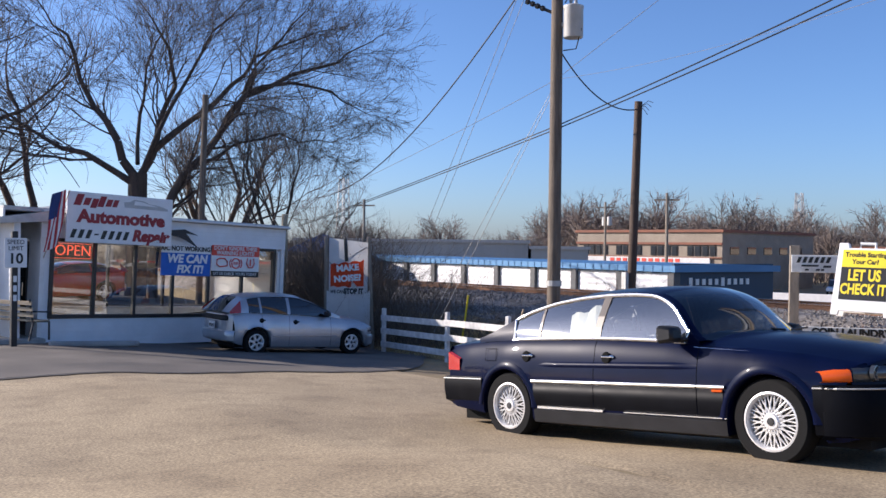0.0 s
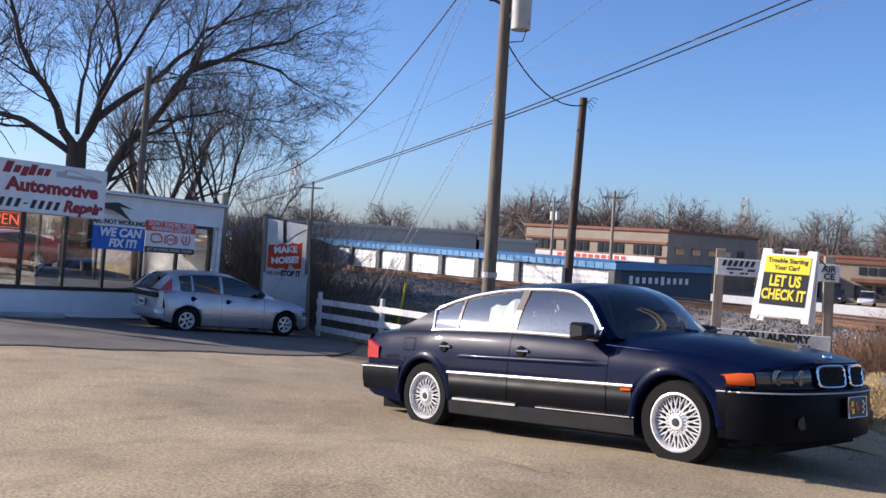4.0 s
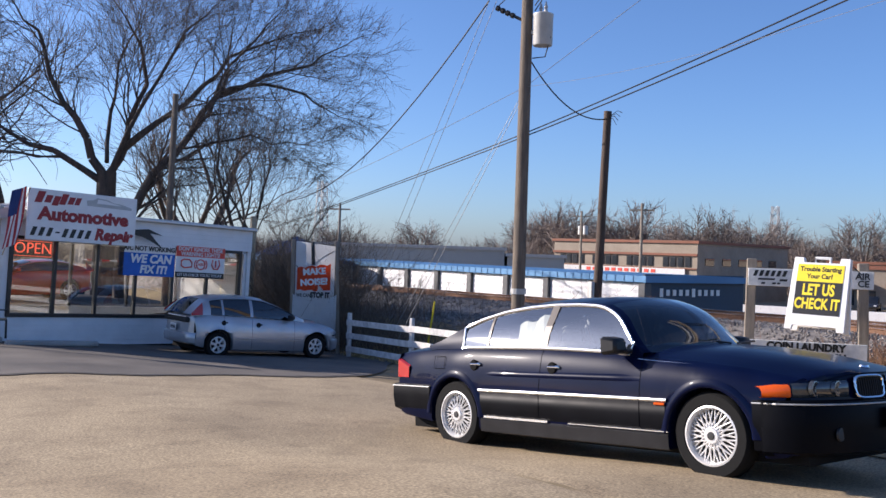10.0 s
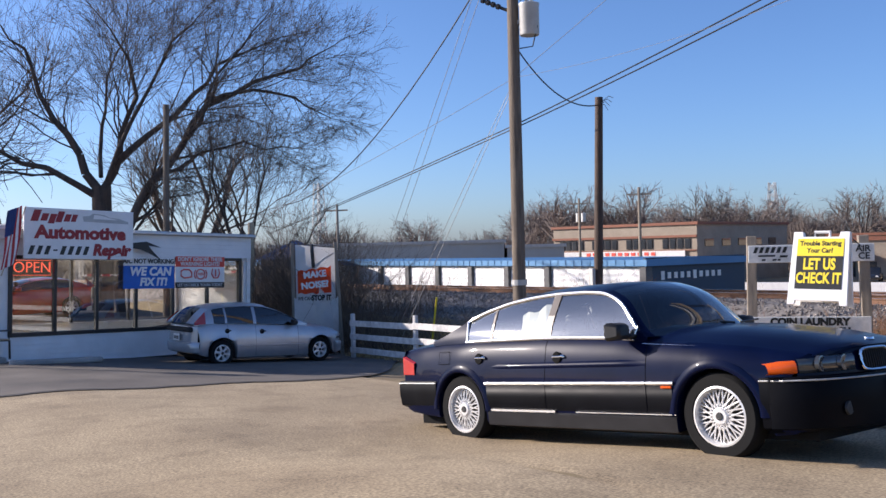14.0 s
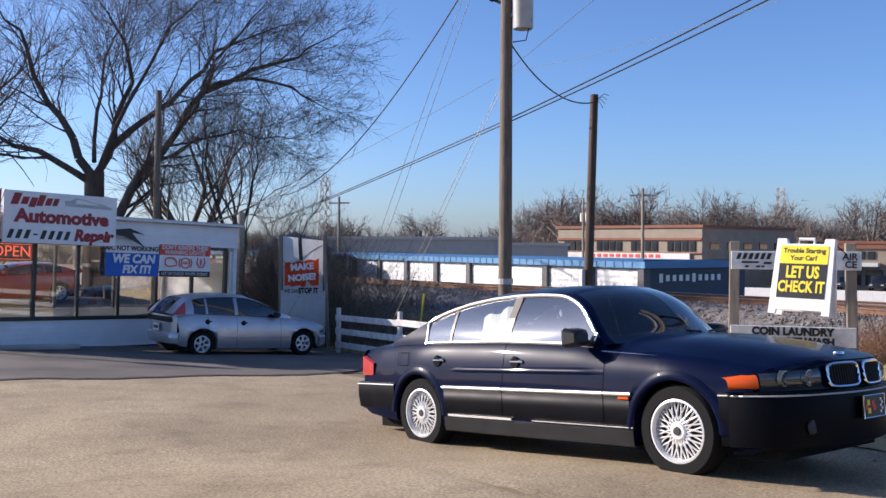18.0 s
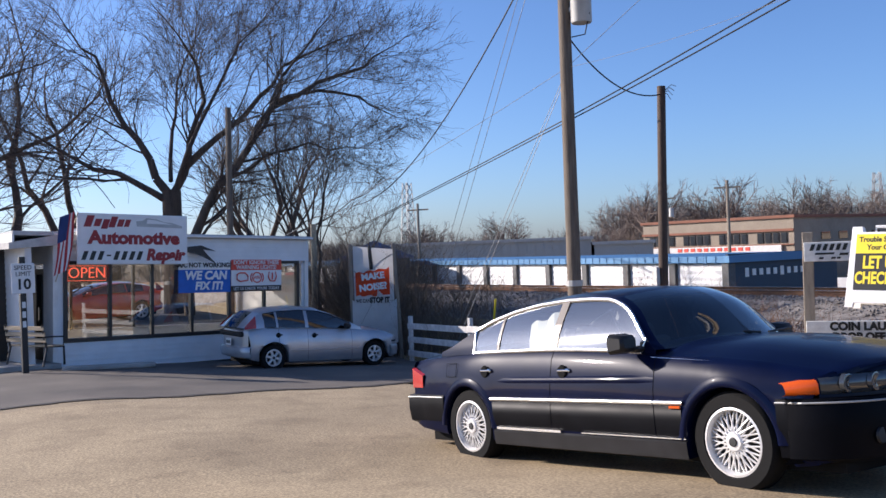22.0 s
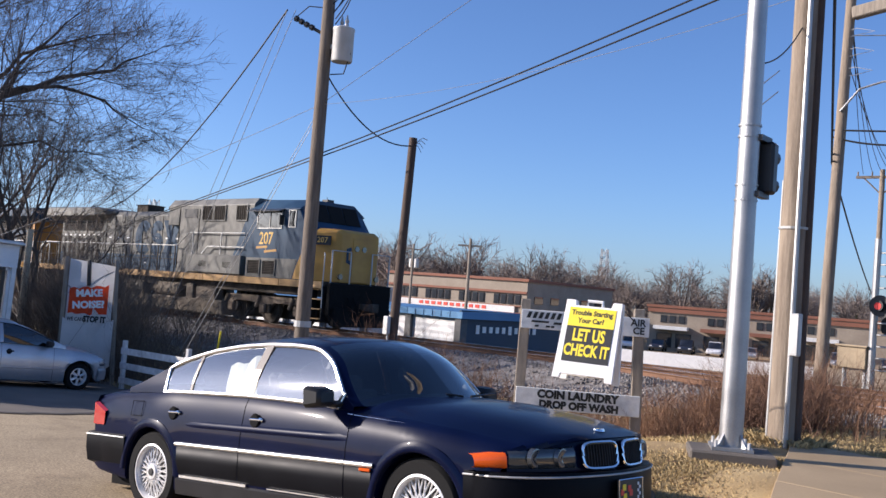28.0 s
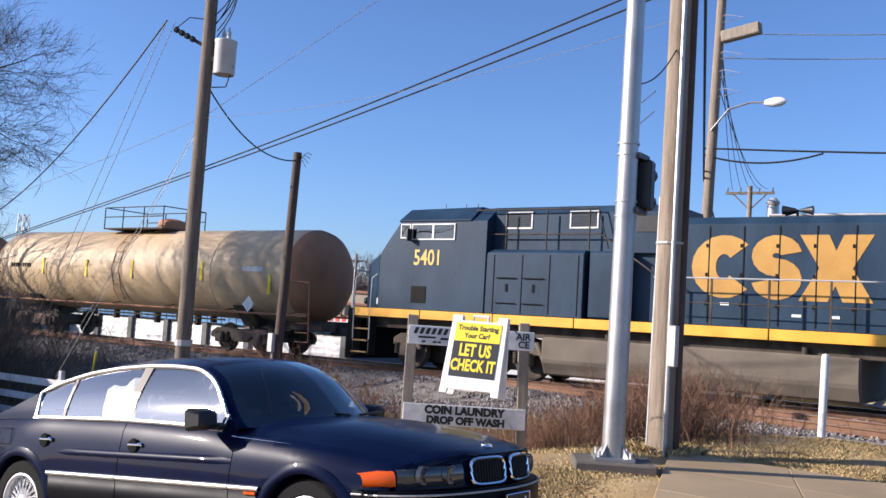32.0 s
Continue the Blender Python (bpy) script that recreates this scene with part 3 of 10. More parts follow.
def build_lot():
    def right_edge(y):
        a, b = 2.6 - 0.3 * (y - 2), -1.65 - 0.42 * (y - 4.2)
        return a + (b - a) * sstep(4.0, 4.35, y)
    n = 56
    rows = []
    for j in range(120):
        y = -26 + 34.6 * j / 119
        hi = min(right_edge(y), 12)
        lo = -15.6 + 1.0 * math.sin(0.23 * y + 1.0) + 0.12 * math.sin(1.9 * y)
        rows.append([(lo + (hi - lo) * i / (n - 1), y) for i in range(n)])
    bm = B()
    draped(bm, rows, 0.02)
    single("parking_lot", bm, "lot", "worn tan concrete parking lot with stains", "parking lot", kind="structure", smooth="all")
    rows = []
    for j in range(60):
        y = -26 + 38.6 * j / 59
        hi = -15.55 + 1.0 * math.sin(0.23 * y + 1.0) + 0.12 * math.sin(1.9 * y)
        if y > 8.6:
            hi += 3.0 * sstep(8.6, 12.6, y) * -1.2
        rows.append([(-38 + (hi + 38) * i / 40, y) for i in range(41)])
    bm = B()
    draped(bm, rows, 0.03)
    single("asphalt_patch", bm, "asphalt", "old dark grey asphalt before the repair shop", "pavement", kind="structure", smooth="all")
    bm = B()
    rng = random.Random(4)
    pts = []
    for j in range(90):
        y = -8 + 17 * j / 89
        x = -15.58 + 1.0 * math.sin(0.23 * y + 1.0) + 0.12 * math.sin(1.9 * y) + rng.uniform(-0.04, 0.04)
        pts.append((x, y))
    sheet(bm, [[(x - 0.05 - rng.random() * 0.04, y, land(x, y) + 0.036), (x + 0.05 + rng.random() * 0.05, y, land(x, y) + 0.036)] for x, y in pts])
    for (x0, y0, x1, y1, w) in ((-6.8, 1.6, -3.2, 5.0, 0.004), (-9.3, -4.0, -6.2, 3.2, 0.003)):
        row, a = [], rng.uniform(0, 6)
        for k in range(60):
            s = k / 59
            x = x0 + (x1 - x0) * s + 0.07 * math.sin(9 * s + a) + rng.uniform(-0.03, 0.03)
            y = y0 + (y1 - y0) * s + 0.07 * math.sin(11 * s) + rng.uniform(-0.03, 0.03)
            ww = w * rng.uniform(0.3, 1.2)
            row.append([(x - ww, y - ww, land(x, y) + 0.028), (x + ww, y + ww, land(x, y) + 0.028)])
        sheet(bm, row)
    single("pavement_cracks", bm, "crack", "dark tar seam and hairline cracks in the lot", "crack", kind="structure")


def build_walkway():
    slabs = []
    for j in range(6):
        for i in range(5):
            y0, y1 = 4.2 + j * 1.36, 4.2 + (j + 1) * 1.36 - 0.01
            xl0, xl1 = -1.62 - 0.42 * (y0 - 4.2), -1.62 - 0.42 * (y1 - 4.2)
            w = 1.45
            slabs.append([(xl0 + i * w, y0), (xl0 + (i + 1) * w - 0.01, y0), (xl1 + (i + 1) * w - 0.01, y1), (xl1 + i * w, y1)])
    root = thing("walkway", "pale concrete walkway slabs beside the grass verge", "walkway", kind="structure")
    for q in slabs:
        bm = B()
        lo = [bm.verts.new((x, y, land(x, y) - 0.08)) for x, y in q]
        hi = [bm.verts.new((x, y, max(land(x, y), 0.2) + 0.055)) for x, y in q]
        bm.faces.new(lo[::-1])
        bm.faces.new(hi)
        for k in range(4):
            bm.faces.new((lo[k], lo[(k + 1) % 4], hi[(k + 1) % 4], hi[k]))
        part("slab", bm, "walkway", root, bevel=0.005)


def build_verge():
    rows = []
    for j in range(46):
        y = 8.0 + 11.0 * j / 45
        hi = -1.3 - 0.3145 * (y - 12.0)
        lo = -9.5 + 0.5 * math.sin(1.3 * y) + 4.2 * sstep(15.5, 17.2, y)
        rows.append([(lo + (hi - lo) * i / 30, y) for i in range(31)])
    bm = B()
    sheet(bm, [[(x, y, land(x, y) + 0.012 + 0.035 * math.sin(2.1 * x + y) * math.sin(1.7 * y - x)) for x, y in row] for row in rows])
    single("verge", bm, "straw", "short straw-coloured winter grass verge", "grass verge", kind="structure", smooth="all")


def build_road():
    side = Vector((ROAD_D.y, -ROAD_D.x, 0))
    base = Vector((-1.2, 12.0, 0))
    bm = B()
    rows = []
    for j in range(150):
        s = -60 + 420 * (j / 149) ** 1.6
        row = []
        for i in range(8):
            lo = -3.2 * sstep(12.5, 19, s)
            p = base + ROAD_D * s + side * (lo + (9.45 - lo) * i / 7)
            z = land(p.x, p.y)
            if 15.5 < p.y < 26.5:
                z = max(z, 0.285)
            row.append((p.x, p.y, max(z, -1.9 + 2.2 * sstep(60, 22, p.y)) + 0.035))
        rows.append(row)
    sheet(bm, rows)
    single("road", bm, "road", "grey asphalt street running over the level crossing", "road", kind="structure", smooth="all")
    bm = B()
    for s0 in range(-40, 330, 12):
        q = [base + ROAD_D * (s0 + ds) + side * (4.7 + dw) for ds, dw in ((0, 0), (0, 0.12), (4, 0.12), (4, 0))]
        if 14 < q[0].y < 27:
            continue
        bm.faces.new([bm.verts.new((p.x, p.y, max(land(p.x, p.y), -1.9 + 2.2 * sstep(60, 22, p.y)) + 0.042)) for p in q])
    single("lane_markings", bm, "sign_yellow", "worn yellow lane markings on the street", "road marking", kind="structure")


def sweep(bm, pts, poly):
    """Pushes an outline (across, up) along points of the track."""
    rings = []
    for i, p in enumerate(pts):
        d = (pts[min(i + 1, len(pts) - 1)] - pts[max(i - 1, 0)]).normalized()
        n = Vector((-d.y, d.x, 0)).normalized()
        rings.append([bm.verts.new(p + n * a + Vector((0, 0, b))) for a, b in poly])
    m = len(poly)
    for a, b in zip(rings, rings[1:]):
        for k in range(m):
            bm.faces.new((a[k], a[(k + 1) % m], b[(k + 1) % m], b[k]))


def build_tracks():
    rng = random.Random(7)
    bm = B()
    xs = [-620 + 20 * i for i in range(22)] + [-180 + 4 * i for i in range(25)] + [-80 + 0.8 * i for i in range(110)] + [8 + 8 * i for i in range(12)]
    rows = []
    for x in xs:
        e = -off(x)
        k = sstep(-7.0, -4.6, x)
        near = (-7.0, -6.2, e - 3.0 if e > -3.2 else -5.9, e - 2.4, e - 1.9)
        vv = [a + (e + b - a) * k for a, b in zip(near, (-1.75, -1.7, -1.65, -1.6, -1.5))] + [e - 1.4, e * 0.5, 0, 1.5, 2.1, 2.7, 3.6]
        rows.append([(x, ty(x) + v, bed_z(x, v) + (rng.uniform(-0.02, 0.03) if -6.5 < v < 3 else 0) - (0.08 if v in (vv[0], 3.6) else 0)) for v in vv])
    sheet(bm, rows)
    single("ballast_bed", bm, "ballast", "grey crushed stone ballast under the tracks", "ballast", kind="structure")
    vs, fs = [], []
    for k in range(30000):
        x = -36 + 38 * rng.random() ** 0.7
        v = rng.uniform(-7.6, 2.6)
        if x > -3.2 - 0.31 * (ty(x) + v - 16) or (v < -6.6 and rng.random() < 0.5) or v < -7.6 + (6.1 - off(x)) * sstep(-7.0, -4.6, x):
            continue
        s = rng.uniform(0.018, 0.05)
        y, z = ty(x) + v, bed_z(x, v) + 0.015
        b = len(vs)
        for dx, dy, dz in ((-1, -.3, 0), (.5, -.9, .1), (.9, .7, 0), (-.5, .8, .1), (.1, 0, .9), (0, 0, -.6)):
            vs.append((x + s * dx * rng.uniform(.6, 1.2), y + s * dy * rng.uniform(.6, 1.2), z + s * dz * rng.uniform(.6, 1.2)))
        for i in range(4):
            fs.append((b + i, b + (i + 1) % 4, b + 4))
            fs.append((b + (i + 1) % 4, b + i, b + 5))
    me = bpy.data.meshes.new("loose_stones")
    me.from_pydata(vs, [], fs)
    me.materials.append(M["ballast"])
    tagged(new("loose_stones", me), "grey loose ballast stones along the track shoulder", "stones", kind="stuff")
    poly = [(-0.07, -0.17), (0.07, -0.17), (0.07, -0.15), (0.012, -0.13), (0.012, -0.045), (0.036, -0.03), (0.036, -0.004), (-0.036, -0.004), (-0.036, -0.03), (-0.012, -0.045), (-0.012, -0.13), (-0.07, -0.15)]
    top = [(-0.03, -0.004), (0.03, -0.004), (0.03, 0.002), (-0.03, 0.002)]
    bm = B()
    box(bm, (0, 0, 0), (0.23, 2.6, 0.17))
    tie = done(bm, "tie", "tie", 0.015)
    for siding in (False, True):
        root = thing("railway_track", "rusty siding rails on dark wooden ties" if siding else "rusty steel main line rails on dark wooden ties in ballast", "railway track", group="railway tracks", kind="structure")
        if siding:
            line = [Vector((x, ty(x) - off(x), tz(x) - 0.006)) for x in [-14.0 + 0.7 * i for i in range(20)] + [0, 20, 60]]
        else:
            line = [Vector((x, ty(x), tz(x))) for x in (-620, -330, -100, 30, 80)]
        for dy in (-0.7525, 0.7525):
            bm = B()
            sweep(bm, line, [(dy + a, b) for a, b in poly])
            r = part("rail", bm, "rail", root)
            bm = B()
            sweep(bm, line, [(dy + a, b) for a, b in top])
            part("running_surface", bm, "railtop", r, "polished steel running surface")
        for k in range(34 if siding else 120):
            x = 1.0 - k * 0.53
            yc = ty(x) - (off(x) if siding else 0)
            a = 3.4 - (math.degrees(math.atan((off(x + 0.3) - off(x - 0.3)) / 0.6)) if siding else 0)
            shared("tie", tie, root, pose(x, yc + rng.uniform(-0.06, 0.06), tz(x) - 0.262 - (0.004 if siding else 0), 0, 0, a + rng.uniform(-2, 2)))
        if not siding:
            bm = B()
            for k in range(120, 420):
                x = 1.0 - k * 0.53
                box(bm, (x, ty(x), tz(x) - 0.262), (0.23, 2.6, 0.17))
            tagged(part("far_ties", bm, "tie", root), kind="stuff")
        for off_y, wd in ((-1.15, 0.68), (-0.36, 0.34), (0.0, 0.34), (0.36, 0.34), (1.15, 0.68)):
            bm = B()
            y = 23.36 + off_y - (4.2 if siding else 0)
            xl = -1.2 - 0.3145 * (y - 12.0)
            q = [Vector((x, ty(x) - (off(x) if siding else 0) + off_y, tz(x) - 0.05)) for x in (xl - 0.4, xl + 2, xl + 5, xl + 10.4)]
            sweep(bm, q, [(-wd / 2 + 0.01, -0.05), (wd / 2 - 0.01, -0.05), (wd / 2 - 0.01, 0.05), (-wd / 2 + 0.01, 0.05)])
            part("crossing_panel", bm, "tie", root)


build_ground()
build_lot()
build_walkway()
build_verge()
build_road()
build_tracks()


# ---- cars ----
def lerp_tab(tab, x):
    if x <= tab[0][0]:
        return tab[0][1]
    for (a, u), (b, v) in zip(tab, tab[1:]):
        if x <= b:
            t = (x - a) / (b - a)
            return u + (v - u) * t
    return tab[-1][1]


def smooth_tab(tab, x, r=0.06):
    return sum(lerp_tab(tab, x + d * r) for d in (-1, -0.5, 0, 0.5, 1)) / 5


def wheel_mesh(R, rim_r, width, style):
    """Meshes of a wheel about its y axis, outer face towards -y: tyre, rim, spokes, cap."""
    bm = B()
    h = width / 2
    lathe(bm, [(rim_r, -h * 0.9), (rim_r + 0.012, -h), (R - 0.03, -h), (R - 0.008, -h * 0.8), (R, -h * 0.5), (R, h * 0.5), (R - 0.02, h * 0.9), (rim_r, h * 0.95)], 40)
    tyre = done(bm, "tyre", "tyre", smooth=True)
    bm = B()
    lathe(bm, [(rim_r + 0.004, -h * 0.93), (rim_r - 0.012, -h * 0.97), (rim_r - 0.022, -h * 0.8), (rim_r - 0.03, -h * 0.45), (rim_r - 0.035, h * 0.9)], 40)
    rim = done(bm, "rim", "alloy", smooth=True)
    bm = B()
    f = -h * 0.62
    if style == "mesh":
        for k in range(20):
            a = 2 * math.pi * k / 20
            for s in (-1, 1):
                p = Vector((math.cos(a) * 0.06, f - 0.012, math.sin(a) * 0.06))
                b = a + s * 0.42
                q = Vector((math.cos(b) * (rim_r - 0.024), f + 0.01, math.sin(b) * (rim_r - 0.024)))
                tube(bm, p, q, 0.0075, 0.0065, 5)
        lathe(bm, [(0.0, f - 0.03), (0.062, f - 0.028), (0.072, f - 0.016), (0.074, f + 0.02)], 20)
    else:
        for k in range(style):
            a = 2 * math.pi * k / style
            p = Vector((math.cos(a) * 0.03, f - 0.015, math.sin(a) * 0.03))
            q = Vector((math.cos(a) * (rim_r - 0.02), f + 0.005, math.sin(a) * (rim_r - 0.02)))
            tube(bm, p, q, 0.026, 0.034, 6)
        lathe(bm, [(0.0, f - 0.03), (0.05, f - 0.026), (0.07, f), (0.075, f + 0.03)], 16)
    spokes = done(bm, "spokes", "alloy", smooth=True)
    bm = B()
    lathe(bm, [(0.0, f - 0.04), (0.03, f - 0.039), (0.034, f - 0.03), (0.034, f)], 16)
    cap = done(bm, "hub_cap", "plastic", smooth=True)
    bm = B()
    lathe(bm, [(0.0, f + 0.06), (rim_r - 0.03, f + 0.06), (rim_r - 0.03, f + 0.075)], 24)
    back = done(bm, "brake_disc", "interior")
    return tyre, rim, spokes, cap, back


def make_car(name, label, m, S, group=""):
    """A car from its side and plan curves. Local x ahead from the rear axle, y to its left, z up from the ground."""
    root = thing(name, label, "car", m, group)
    WB, R, W = S["wb"], S["R"], S["w"]
    xr, xf = S["rear"], S["front"]
    arch = R + S.get("gap", 0.055)
    paint = S["paint"]

    def nose(y):
        u = min(1.0, abs(y) / W)
        return xf - S.get("taper_f", 0.07) * u ** 2 - S.get("round_f", 0.3) * u ** S.get("corner_f", 5)

    def tail(y):
        u = min(1.0, abs(y) / W)
        return xr + 0.05 * u ** 2 + S.get("round_r", 0.22) * u ** 6

    def clampx(x, y):
        return max(tail(y), min(nose(y), x))

    xs = set()
    for hx in (0, WB):
        for k in range(17):
            xs.add(round(hx - arch * math.cos(math.pi * k / 16), 4))
    x = xr
    while x < xf:
        if all(abs(x - hx) > arch for hx in (0, WB)):
            xs.add(round(x, 4))
        x += 0.09
    xs |= {xr, xf}
    xs = sorted(xs)

    def low(x):
        z = lerp_tab(S["bot"], x)
        for hx in (0, WB):
            if abs(x - hx) < arch:
                z = max(z, R + math.sqrt(arch * arch - (x - hx) ** 2))
        return z

    def wid(x):
        f = 0.0
        for hx in (0, WB):
            f = max(f, 0.016 * math.exp(-((x - hx) / 0.42) ** 2))
        return lerp_tab(S["wid"], x) + f

    belt, top = S["belt"], S["top"]
    cabin = S["cabin"]

    def section(x, side):
        w, zl, zb = wid(x), low(x), smooth_tab(belt, x)
        crease = min(S["crease"], zb - 0.12)
        zl2 = min(zl, zb - 0.05)
        mid = max(zl2 + 0.005, min(crease - 0.02, zl2 + 0.55 * (crease - zl2)))
        cr = max(crease, mid + 0.005)
        pts = [(w - 0.2, zl2 + 0.01), (w - 0.03, zl2), (w - 0.012, min(zl2 + 0.03, mid - 0.002)), (w, mid), (w - 0.003, cr), (w - 0.02, cr + 0.35 * (zb - cr)), (w - 0.05, cr + 0.8 * (zb - cr)), (w - 0.085, zb), (w - 0.12, zb + 0.012)]
        return [(clampx(x, y), side * y, z) for y, z in pts]

    # sides of the body
    bm = B()
    for side in (-1, 1):
        sheet(bm, [section(x, side) for x in xs])
    # nose and tail panels
    n = 17
    for end in (nose, tail):
        rows = []
        xe = xf if end is nose else xr
        zt = smooth_tab(belt, xe) + 0.012
        for i in range(n):
            y = (W - 0.1) * (2 * i / (n - 1) - 1)
            hump = (smooth_tab(top, xe) - zt) * (1 - (y / W) ** 2)
            rows.append([(end(y), y, z) for z in (lerp_tab(S["bot"], xe), 0.45, zt - 0.12, zt - 0.03)] + [(end(y) - (0.03 if end is nose else -0.03), y, zt + hump)])
        sheet(bm, rows)
    part("body", bm, paint, root, smooth=True)
    # hood and boot lid
    for nm, a, b in (("hood", cabin[1] - 0.12, xf), ("boot_lid", xr, cabin[0] + 0.1)):
        bm = B()
        rows = []
        k = max(4, int((b - a) / 0.07))
        for i in range(k + 1):
            x = a + (b - a) * i / k
            w, zb, zt = wid(x) - 0.12, smooth_tab(belt, x) + 0.012, smooth_tab(top, x)
            row = []
            for j in range(13):
                u = 2 * j / 12 - 1
                y = w * u
                z = zb + (zt - zb) * (1 - abs(u) ** S.get("crown", 3))
                row.append((clampx(x, y), y, z))
            rows.append(row)
        sheet(bm, rows)
        part(nm, bm, paint, root, smooth=True)
    # underbody and wheel wells
    bm = B()
    box(bm, ((xr + xf) / 2, 0, 0.3), (xf - xr - 0.5, 2 * W - 0.44, 0.26))
    for hx in (0, WB):
        box(bm, (hx, 0, 0.5), (2 * arch - 0.02, 2 * W - 0.5, 0.42))
    part("underbody", bm, "black_matt", root)
    # greenhouse
    roof = S["roof"]
    g0, g1 = roof[0][0], roof[-1][0]
    wy, ry = S["belt_y"], S["roof_y"]
    fmax = max(z for _, z in roof) - 0.05

    def gh(x, ring):
        """ring 0: belt; 1: top of the side glass; 2..6: roof to the centre line."""
        zc = smooth_tab(roof, x, 0.05)
        zb = smooth_tab(belt, x) + 0.005
        f = max(0.0, min(1.0, (zc - zb) / (fmax - zb)))
        zr = max(zb, zc - 0.055 * f - 0.01)

        def skin_y(z):
            return wy - (wy - ry) * max(0.0, min(1.0, (z - zb) / (fmax - 0.03 - zb))) ** 1.4
        yr = skin_y(zr)
        if ring <= 1:
            z = zb + (zr - zb) * ring
            y = skin_y(z)
        else:
            u = 1 - (ring - 1) / 5
            y, z = yr * u, zr + (zc - zr) * (1 - u ** 2.6)
        bow = S.get("bow", 0.13)
        sh = bow * sstep(0.5, S.get("bow_end", 1.0), (x - g0) / (g1 - g0)) - 0.8 * bow * sstep(0.4, 0.0, (x - g0) / (g1 - g0))
        return (x + sh * (1 - (y / wy) ** 2), y, z)

    def skin(bm, x0, x1, rings, side=0, out=0.0, step=0.05):
        k = max(2, int((x1 - x0) / step))
        for sd in ((1, -1) if side == 0 else (side,)):
            rows = []
            for i in range(k + 1):
                x = x0 + (x1 - x0) * i / k
                row = []
                for r in rings:
                    p = gh(x, r)
                    row.append((p[0], sd * (p[1] + out), p[2] + out * (0.4 if r > 1 else 0)))
                rows.append(row)
            sheet(bm, rows)

    ws, rw = S["windscreen"], S["rear_window"]
    bm = B()
    skin(bm, rw, ws, [1, 2, 3, 4, 5, 6])
    skin(bm, g0, rw, [1, 1.5, 2, 2.5, 3])
    skin(bm, ws, g1, [1, 1.35])
    win = S["windows"]
    edges = [g0] + [v for w_ in win for v in w_] + [g1]
    for i in range(0, len(edges) - 1, 2):
        if S.get("pillar") and 0 < i < len(edges) - 2:
            continue
        skin(bm, edges[i], edges[i + 1], [0, 0.25, 0.5, 0.75, 1])
    for a, b in win:
        skin(bm, a, b, [0, 0.05])
        skin(bm, a, b, [0.93, 1])
    bmesh.ops.remove_doubles(bm, verts=bm.verts, dist=0.0008)
    part("roof", bm, paint, root, smooth=True)
    if S.get("pillar"):
        for i in range(2, len(edges) - 2, 2):
            for sd in (1, -1):
                bm = B()
                skin(bm, edges[i], edges[i + 1], [0, 0.25, 0.5, 0.75, 1], sd, 0.004)
                part("door_pillar", bm, S["pillar"], root)
    for i, (a, b) in enumerate(win):
        for sd in (1, -1):
            bm = B()
            skin(bm, a, b, [0.05, 0.3, 0.6, 0.93], sd, -0.004)
            part("side_window", bm, S["glass"][min(i, len(S["glass"]) - 1)], root, smooth="all").visible_shadow = False
    bm = B()
    skin(bm, ws, g1, [1.35, 2, 3, 4, 5, 6])
    part("windscreen", bm, S.get("front_glass", "carglass"), root, smooth="all").visible_shadow = False
    bm = B()
    skin(bm, g0, rw, [3, 4, 5, 6])
    part("rear_window", bm, S["glass"][0], root, smooth="all").visible_shadow = False
    # bright window surround
    trim = S.get("trim", "bright_trim")
    for sd in (1, -1):
        bm = B()
        a, b = win[0][0], win[-1][1]
        lo = [gh(a + (b - a) * i / 30, 0.03) for i in range(31)]
        hi = [gh(b - (b - a) * i / 30, 0.95) for i in range(31)]
        path_tube(bm, [(p[0], sd * (p[1] + 0.006), p[2]) for p in lo + hi], S.get("trim_r", 0.011), 6, True)
        part("window_trim", bm, trim, root, "bright metal window surround" if trim == "bright_trim" else "", smooth=True)
    # seats, dashboard, steering wheel
    bm = B()
    zf = 0.33
    box(bm, ((cabin[0] + cabin[1]) / 2, 0, zf), (cabin[1] - cabin[0], 1.5 * W, 0.06))
    box(bm, (cabin[1] - 0.25, 0, smooth_tab(belt, cabin[1]) - 0.13), (0.5, 1.55 * W, 0.2))
    box(bm, (cabin[0] + 0.05, 0, smooth_tab(belt, cabin[0]) - 0.1), (0.5, 1.5 * W, 0.12))
    part("cabin_floor", bm, "interior", root, bevel=0.03)
    sx = S["seats"]
    for fx in sx:
        for sd in ((1, -1) if fx != sx[0] else (0,)):
            bm = B()
            wv = 0.52 if sd else 1.3
            box(bm, (fx + 0.2, sd * 0.37, 0.5), (0.52, wv, 0.2))
            box(bm, (fx - 0.12, sd * 0.37, 0.84), (0.16, wv, 0.56), Matrix.Rotation(radians(-14), 3, "Y"))
            for hy in ((0,) if sd else (-0.38, 0.38)):
                box(bm, (fx - 0.22, sd * 0.37 + hy, 1.16), (0.1, 0.26, 0.17), Matrix.Rotation(radians(-10), 3, "Y"))
            part("seat", bm, "seat", root, bevel=0.04, smooth=True)
    bm = B()
    c = Vector((cabin[1] - 0.62, 0.37, smooth_tab(belt, cabin[1]) - 0.05))
    q = Matrix.Rotation(radians(-62), 3, "Y")
    path_tube(bm, [c + q @ Vector((0.185 * math.cos(a), 0.185 * math.sin(a), 0)) for a in [2 * math.pi * k / 20 for k in range(20)]], 0.014, 6, True)
    for a in (0, math.pi * 0.5, math.pi):
        tube(bm, c, c + q @ Vector((0.18 * math.cos(a + 1.57), 0.18 * math.sin(a + 1.57), 0)), 0.016, 0.012, 6)
